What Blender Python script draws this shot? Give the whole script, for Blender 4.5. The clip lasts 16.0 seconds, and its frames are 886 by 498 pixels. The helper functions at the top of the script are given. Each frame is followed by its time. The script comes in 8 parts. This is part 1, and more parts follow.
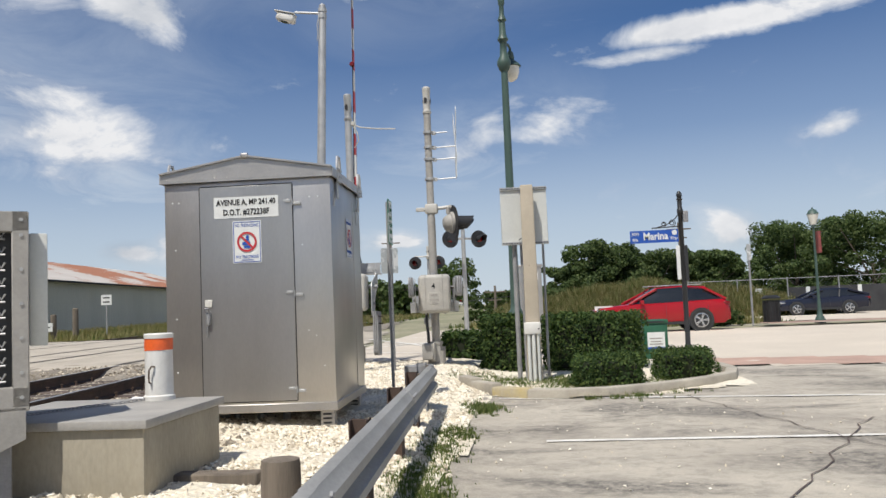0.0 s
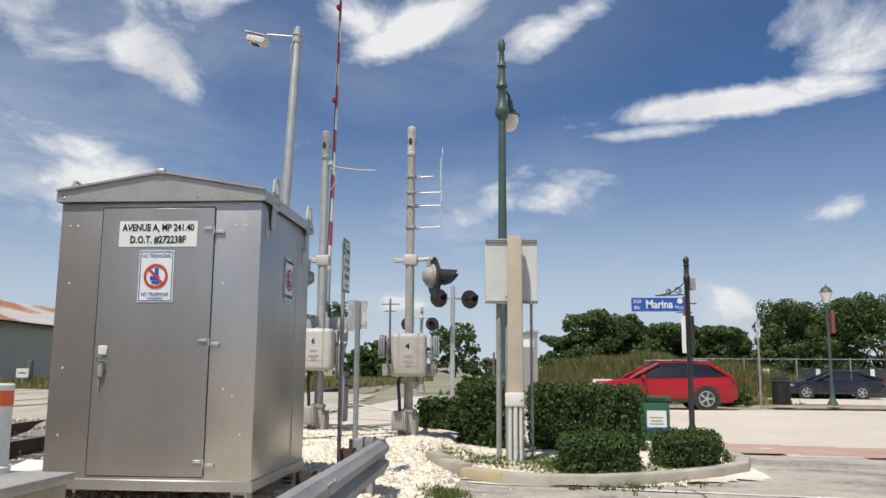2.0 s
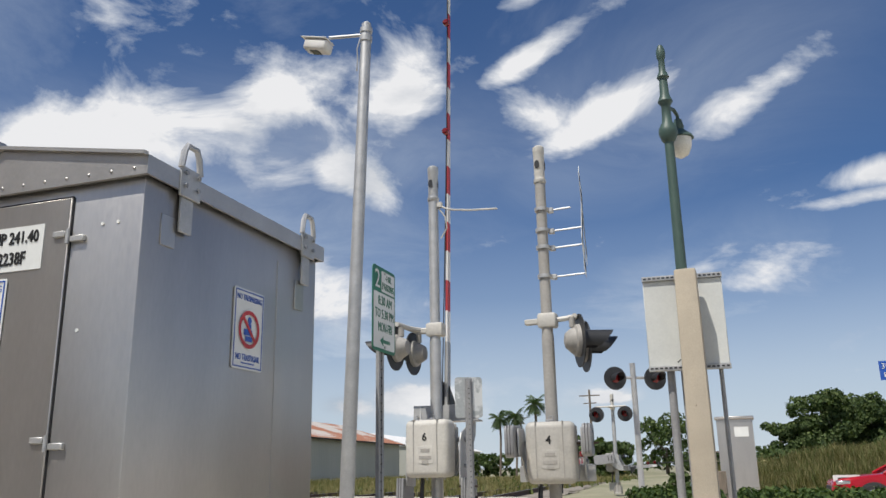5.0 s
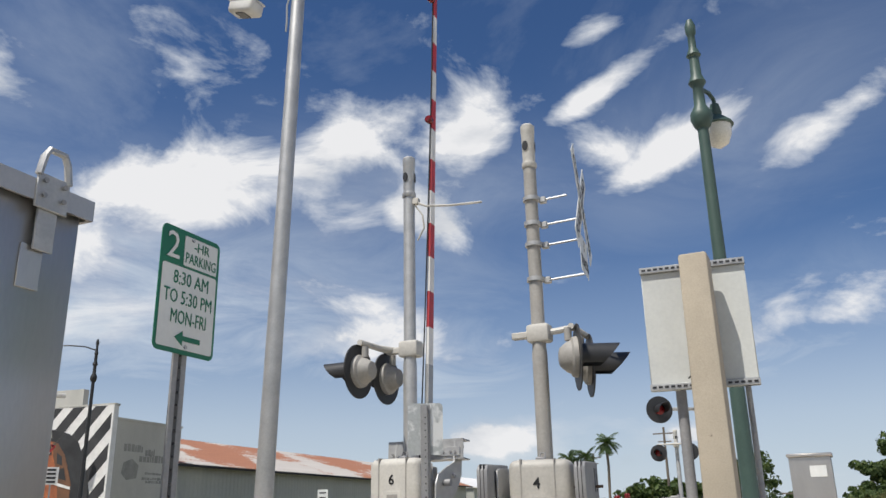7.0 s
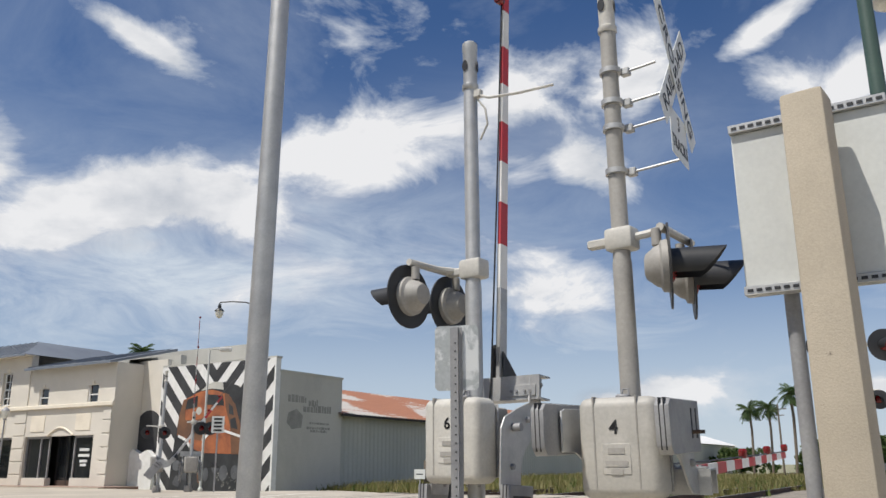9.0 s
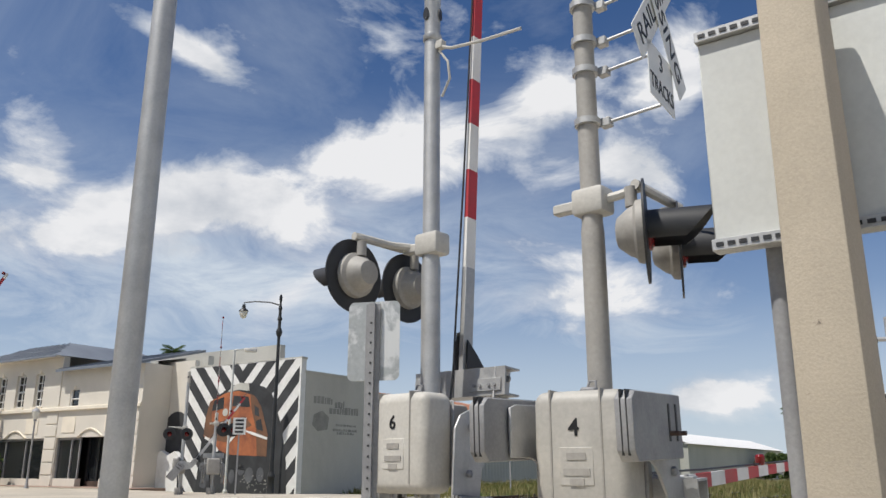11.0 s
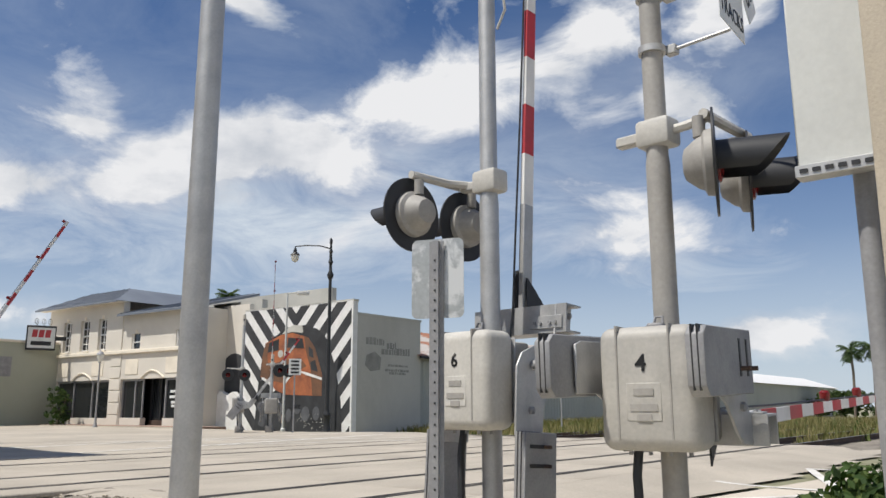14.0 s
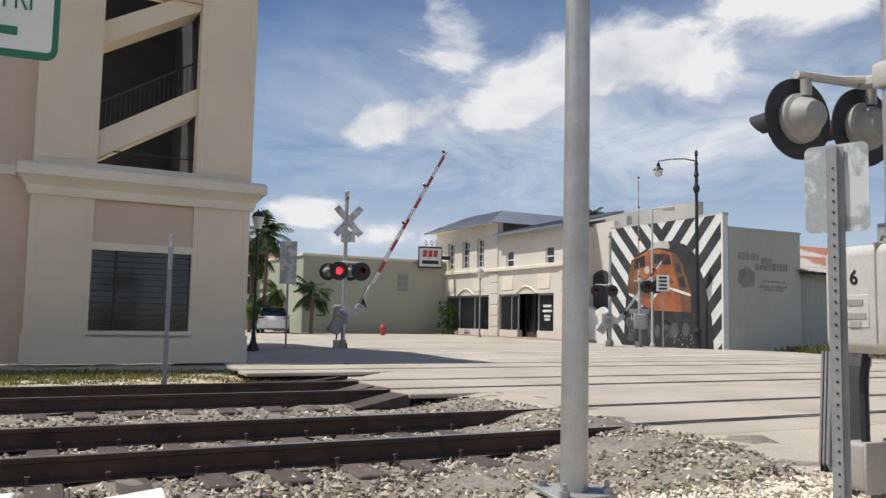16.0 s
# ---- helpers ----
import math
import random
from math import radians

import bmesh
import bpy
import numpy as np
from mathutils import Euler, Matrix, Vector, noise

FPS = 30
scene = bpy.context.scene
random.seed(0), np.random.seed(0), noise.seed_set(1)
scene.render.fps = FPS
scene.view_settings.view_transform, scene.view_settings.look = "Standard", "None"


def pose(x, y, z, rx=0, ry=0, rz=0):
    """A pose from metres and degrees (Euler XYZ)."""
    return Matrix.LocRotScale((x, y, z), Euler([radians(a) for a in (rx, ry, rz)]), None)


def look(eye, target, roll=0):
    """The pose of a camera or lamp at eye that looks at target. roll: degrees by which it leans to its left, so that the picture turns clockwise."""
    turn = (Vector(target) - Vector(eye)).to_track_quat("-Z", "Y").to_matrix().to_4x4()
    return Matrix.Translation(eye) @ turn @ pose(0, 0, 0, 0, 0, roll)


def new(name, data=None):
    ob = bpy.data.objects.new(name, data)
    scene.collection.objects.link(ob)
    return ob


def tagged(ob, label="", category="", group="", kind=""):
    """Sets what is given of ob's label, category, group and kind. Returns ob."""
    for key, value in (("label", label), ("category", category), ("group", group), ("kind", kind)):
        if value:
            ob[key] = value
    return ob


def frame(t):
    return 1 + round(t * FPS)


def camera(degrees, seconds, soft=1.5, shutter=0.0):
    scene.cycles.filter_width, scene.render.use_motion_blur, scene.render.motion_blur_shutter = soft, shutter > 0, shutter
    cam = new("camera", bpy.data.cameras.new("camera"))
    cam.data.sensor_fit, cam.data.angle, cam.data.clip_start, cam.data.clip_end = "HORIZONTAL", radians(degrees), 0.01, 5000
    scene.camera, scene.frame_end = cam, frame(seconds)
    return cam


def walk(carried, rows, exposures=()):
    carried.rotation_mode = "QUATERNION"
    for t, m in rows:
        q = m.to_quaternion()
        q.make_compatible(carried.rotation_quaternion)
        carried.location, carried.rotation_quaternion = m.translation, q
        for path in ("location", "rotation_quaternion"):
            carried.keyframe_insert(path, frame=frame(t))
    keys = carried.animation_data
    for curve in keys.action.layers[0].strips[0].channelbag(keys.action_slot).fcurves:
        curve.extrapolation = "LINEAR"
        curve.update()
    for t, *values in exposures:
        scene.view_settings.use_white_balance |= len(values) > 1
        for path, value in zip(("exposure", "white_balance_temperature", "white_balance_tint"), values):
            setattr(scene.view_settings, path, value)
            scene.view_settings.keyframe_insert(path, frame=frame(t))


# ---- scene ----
cam = camera(57.3, 16.0)
PATH = [
    (0, (0.501, -1.957, 1.006), (0.293, 0.027, 1.145), -2.4),
    (0.5, (0.452, -1.903, 0.999), (0.276, 0.081, 1.178), -1.3),
    (1, (0.592, -1.508, 0.991), (0.417, 0.473, 1.208), -0.4),
    (1.5, (0.627, -1.037, 0.99), (0.443, 0.939, 1.238), 0.1),
    (2, (0.743, -0.498, 0.978), (0.527, 1.468, 1.275), 0.4),
    (2.5, (0.787, 0.085, 0.968), (0.473, 2.031, 1.302), 0.1),
    (3, (0.829, 0.653, 0.973), (0.41, 2.574, 1.342), -1.8),
    (3.5, (0.863, 1.212, 0.982), (0.387, 3.118, 1.357), 0.5),
    (4, (0.889, 1.823, 1.022), (0.329, 3.698, 1.436), 0.6),
    (6.5, (1.21, 4.322, 1.073), (0.439, 6.058, 1.697), -1.6),
    (7, (1.283, 4.858, 1.11), (0.462, 6.573, 1.73), -1.1),
    (7.5, (1.239, 5.314, 1.147), (0.369, 6.998, 1.785), -1.1),
    (8, (1.34, 5.769, 1.107), (0.341, 7.417, 1.641), -1.5),
    (8.5, (1.319, 6.172, 1.058), (0.187, 7.759, 1.505), -1.0),
    (9, (1.344, 6.655, 1.099), (0.156, 8.178, 1.616), -0.3),
    (11.3, (1.198, 7.855, 1.121), (-0.081, 9.296, 1.657), -0.3),
    (11.5, (1.131, 7.862, 1.113), (-0.156, 9.292, 1.66), -0.8),
    (12, (1.114, 7.826, 1.109), (-0.151, 9.277, 1.649), -0.9),
    (12.5, (1.111, 7.836, 1.11), (-0.102, 9.339, 1.627), -0.1),
    (13, (1.129, 7.821, 1.111), (-0.08, 9.335, 1.608), 0.0),
    (13.5, (1.137, 7.819, 1.103), (-0.099, 9.323, 1.563), -0.3),
    (14, (1.143, 7.809, 1.108), (-0.228, 9.214, 1.493), -0.1),
    (14.5, (1.107, 7.776, 1.108), (-0.509, 8.926, 1.365), 0.7),
    (15, (1.115, 7.748, 1.104), (-0.638, 8.692, 1.294), 0.8),
    (15.5, (1.135, 7.709, 1.108), (-0.685, 8.52, 1.288), 0.5),
    (16, (1.105, 7.737, 1.118), (-0.763, 8.43, 1.292), 1.1),
]
walk(cam, [(t, look(eye, target, roll)) for t, eye, target, roll in PATH])

# ---- world, sun ----
SUN_AZ, SUN_EL = 203.0, 62.0     # compass-like: degrees clockwise from +y, and height
sd = Vector((math.sin(radians(SUN_AZ)) * math.cos(radians(SUN_EL)), math.cos(radians(SUN_AZ)) * math.cos(radians(SUN_EL)), math.sin(radians(SUN_EL))))
sun = new("sun", bpy.data.lights.new("sun", "SUN"))
sun.data.energy, sun.data.angle, sun.data.color = 4.8, radians(0.6), (1.0, 0.955, 0.88)
sun.matrix_world = look(sd * 60, (0, 0, 0))


class Nodes:
    """Short hand for node trees."""

    def __init__(self, tree):
        self.t = tree
        tree.nodes.clear()

    def n(self, kind, ins=None, **props):
        node = self.t.nodes.new(kind)
        for k, v in props.items():
            setattr(node, k, v)
        for k, v in (ins or {}).items():
            sock = node.inputs[k]
            if isinstance(v, bpy.types.NodeSocket):
                self.t.links.new(v, sock)
            else:
                sock.default_value = v
        return node

    def math(self, op, a, b=0.0, c=0.0):
        return self.n("ShaderNodeMath", {0: a, 1: b, 2: c}, operation=op).outputs[0]

    def ramp(self, fac, *stops):
        node = self.n("ShaderNodeValToRGB", {"Fac": fac})
        el = node.color_ramp.elements
        while len(el) < len(stops):
            el.new(0.5)
        for e, (p, c) in zip(el, stops):
            e.position, e.color = p, (c, c, c, 1) if isinstance(c, (int, float)) else (*c, 1)
        return node.outputs[0]

    def mix(self, fac, a, b, mode="MIX"):
        node = self.n("ShaderNodeMix", data_type="RGBA", blend_type=mode)
        for k, v in (("Factor", fac), ("A", a), ("B", b)):
            sock = [s for s in node.inputs if s.name == k and s.enabled][0]
            if isinstance(v, bpy.types.NodeSocket):
                self.t.links.new(v, sock)
            else:
                sock.default_value = v if k == "Factor" else (*v, 1)
        return [s for s in node.outputs if s.enabled][0]

    def noise(self, vec, scale, detail=4.0, rough=0.55, dist=0.0):
        return self.n("ShaderNodeTexNoise", {"Vector": vec, "Scale": scale, "Detail": detail, "Roughness": rough, "Distortion": dist}).outputs[0]


world = bpy.data.worlds.new("sky")
scene.world = world
world.use_nodes = True
N = Nodes(world.node_tree)
sky = N.n("ShaderNodeTexSky", sky_type="NISHITA", sun_disc=False, sun_elevation=radians(SUN_EL), sun_rotation=radians(SUN_AZ), air_density=1.0, dust_density=0.35, ozone_density=2.2)
ray = N.n("ShaderNodeTexCoord").outputs["Generated"]
sep = N.n("ShaderNodeSeparateXYZ", {0: ray})
up = N.math("MAXIMUM", sep.outputs[2], 0.0)
den = N.math("ADD", up, 0.16)
flat = N.n("ShaderNodeCombineXYZ", {0: N.math("DIVIDE", sep.outputs[0], den), 1: N.math("DIVIDE", sep.outputs[1], den), 2: 0.0}).outputs[0]
round_ = N.n("ShaderNodeVectorMath", {0: ray, 1: (1.0, 1.0, 1.9)}, operation="MULTIPLY").outputs[0]


def bank(az, el, wide, high, tilt=0.0):
    """A soft heap of cloud round a direction: azimuth to the left of +y and height, in degrees."""
    a, e = radians(az), radians(el)
    d = Vector((-math.sin(a) * math.cos(e), math.cos(a) * math.cos(e), math.sin(e)))
    side = Vector((math.cos(a), math.sin(a), 0))
    over = side.cross(d)
    q = radians(tilt)
    side, over = side * math.cos(q) + over * math.sin(q), over * math.cos(q) - side * math.sin(q)
    u = N.n("ShaderNodeVectorMath", {0: ray, 1: side}, operation="DOT_PRODUCT").outputs["Value"]
    v = N.n("ShaderNodeVectorMath", {0: ray, 1: over}, operation="DOT_PRODUCT").outputs["Value"]
    v = N.math("SUBTRACT", v, over.dot(d))
    w = N.n("ShaderNodeVectorMath", {0: ray, 1: d}, operation="DOT_PRODUCT").outputs["Value"]
    wide, high = wide * 1.15, high * 1.15
    r = N.math("ADD", N.math("POWER", N.math("DIVIDE", u, math.sin(radians(wide))), 2.0), N.math("POWER", N.math("DIVIDE", v, math.sin(radians(high))), 2.0))
    g = N.math("POWER", 2.718, N.math("MULTIPLY", r, -1.0))
    return N.math("MULTIPLY", g, N.math("GREATER_THAN", w, 0.0))


# banks past 90 degrees either way are unseen, added to raise the fill light
banks = None
for row in ((44, 21.8, 7.5, 3.8, 12, 1.0), (37, 22.2, 6.5, 3.4, 0, 0.85), (54, 17.9, 6.2, 2.8, 0, 0.95), (33, 25.0, 4.5, 2.6, 10, 0.8), (27, 20.4, 3.2, 1.8, -20, 0.75),
            (23, 25.7, 4.0, 2.4, 10, 0.8), (9, 23.4, 5.5, 1.5, 32, 0.75), (14, 24.5, 4.0, 1.5, -20, 0.6), (13, 28.6, 4.8, 0.9, 30, 0.8), (14, 32.2, 2.4, 1.0, 20, 0.65), (-2, 23.6, 6.0, 1.4, 30, 0.7),
            (-15, 17.9, 10.0, 1.0, 2, 1.0), (-9, 16.3, 4.0, 0.6, 0, 0.8), (-27, 20.5, 9.0, 2.0, 10, 0.75), (-21, 10.5, 3.4, 0.9, 10, 0.55), (30, 12.0, 9.0, 3.2, -12, 0.62), (37, 16.0, 7.0, 2.2, 0, 0.55),
            (27, 4.4, 2.2, 0.9, 0, 0.9), (-14, 4.3, 3.0, 1.5, 0, 0.95), (9, 4.6, 2.2, 0.7, 0, 0.85), (23, 4.6, 3.0, 1.3, 0, 0.95), (3, 11.8, 6.0, 1.6, 35, 0.55), (-1, 12.8, 4.2, 2.0, 0, 0.5),
            (69, 20.4, 2.8, 3.2, 20, 0.75), (60, 17.4, 8.0, 2.4, 14, 0.9), (64, 14.5, 9.0, 1.7, 0, 0.7), (73, 13.9, 4.4, 1.5, 20, 0.85), (79, 7.6, 3.6, 1.4, 0, 0.95), (74, 5.8, 4.4, 1.2, 0, 0.7),
            (46, 12.5, 7.0, 1.6, 8, 0.5), (61, 28.0, 5.5, 0.9, -25, 0.6), (-95, 24, 40, 14, 0, 0.8), (-150, 25, 40, 14, 0, 0.8), (150, 26, 30, 12, 0, 0.7), (105, 24, 14, 9, 0, 0.7)):
    one = N.math("MULTIPLY", bank(*row[:5]), row[5])
    banks = one if banks is None else N.math("MAXIMUM", banks, one)
fluff = N.noise(round_, 6.0, 12.0, 0.60, 0.35)
streak = N.noise(flat, 1.15, 9.0, 0.62, 0.6)
puffs = N.ramp(N.math("ADD", N.math("MULTIPLY", banks, 0.45), N.math("MULTIPLY", fluff, 1.0)), (0.61, 0.0), (0.83, 1.0))
wisps = N.math("MULTIPLY", N.ramp(streak, (0.50, 0.0), (0.78, 1.0)), 0.42)
veil = None
for row in ((56, 13.0, 24, 6.5, 6, 0.80), (31, 10.0, 13, 4.5, -8, 0.60), (4, 10.0, 10, 4.0, 12, 0.45), (30, 22, 14, 4, 0, 0.26), (75, 14, 14, 6, 10, 0.50), (5, 24, 12, 5, 20, 0.22)):
    one = N.math("MULTIPLY", bank(*row[:5]), row[5])
    veil = one if veil is None else N.math("MAXIMUM", veil, one)
veil = N.math("MULTIPLY", veil, N.ramp(N.noise(flat, 2.1, 10.0, 0.66, 0.8), (0.30, 0.45), (0.62, 1.25)))
haze = N.ramp(up, (0.0, 0.85), (0.10, 0.60), (0.20, 0.22), (0.33, 0.0))
cover = N.math("MINIMUM", N.math("MAXIMUM", N.math("MAXIMUM", N.math("MAXIMUM", puffs, wisps), veil), haze), 0.97)
shade = N.ramp(N.math("ADD", N.math("MULTIPLY", N.noise(round_, 5.0, 6.0, 0.55), 0.7), N.math("MULTIPLY", fluff, 0.3)), (0.38, (5.6, 5.9, 6.4)), (0.52, (8.6, 8.6, 8.7)))
hazecol = N.mix(N.math("SUBTRACT", 1.0, puffs), shade, (6.2, 6.9, 7.7))
deep = N.mix(1.0, sky.outputs[0], (0.42, 0.585, 0.80), "MULTIPLY")
whole = N.mix(cover, deep, hazecol)
N.n("ShaderNodeOutputWorld", {0: N.n("ShaderNodeBackground", {0: whole, 1: 0.100}).outputs[0]})

# ---- materials ----


def mat(name, c1, c2=None, rough=0.6, metal=0.0, scale=2.5, fine=45.0, bump=0.15, lo=0.35, hi=0.68, grain=0.18, stretch=(1, 1, 1), spec=0.5, vary=0.0, wear=None, glow=None):
    """A painted, cast or worn surface: patches at one scale, grain and relief at another."""
    m = bpy.data.materials.new(name)
    m.use_nodes = True
    k = Nodes(m.node_tree)
    vec = k.n("ShaderNodeTexCoord").outputs["Object"]
    vec = k.n("ShaderNodeMapping", {"Vector": vec, "Scale": stretch}).outputs[0]
    c2 = c2 or tuple(v * 0.78 for v in c1)
    col = k.mix(k.ramp(k.noise(vec, scale, 6.0, 0.6, 0.3), (lo, 0.0), (hi, 1.0)), c1, c2)
    f = k.noise(vec, fine, 3.0, 0.6)
    col = k.mix(grain, col, k.ramp(f, (0.25, 0.25), (0.75, 1.4)), "MULTIPLY")
    if vary:
        r = k.n("ShaderNodeObjectInfo").outputs["Random"]
        col = k.mix(1.0, col, k.ramp(r, (0.0, 1.0 - vary), (1.0, 1.0 + vary)), "MULTIPLY")
    if wear:
        wc, wscale, at = wear
        col = k.mix(k.ramp(k.noise(vec, wscale, 8.0, 0.65, 0.5), (at, 0.0), (at + 0.07, 1.0)), col, wc)
    rr = k.math("ADD", k.math("MULTIPLY", f, 0.18), rough - 0.09)
    b = k.n("ShaderNodeBump", {"Height": f, "Strength": bump, "Distance": 0.01}).outputs[0]
    p = k.n("ShaderNodeBsdfPrincipled", {"Base Color": col, "Roughness": rr, "Metallic": metal, "Normal": b, "Specular IOR Level": spec})
    if glow:
        p.inputs["Emission Color"].default_value, p.inputs["Emission Strength"].default_value = (*glow[0], 1), glow[1]
    k.n("ShaderNodeOutputMaterial", {0: p.outputs[0]})
    return m


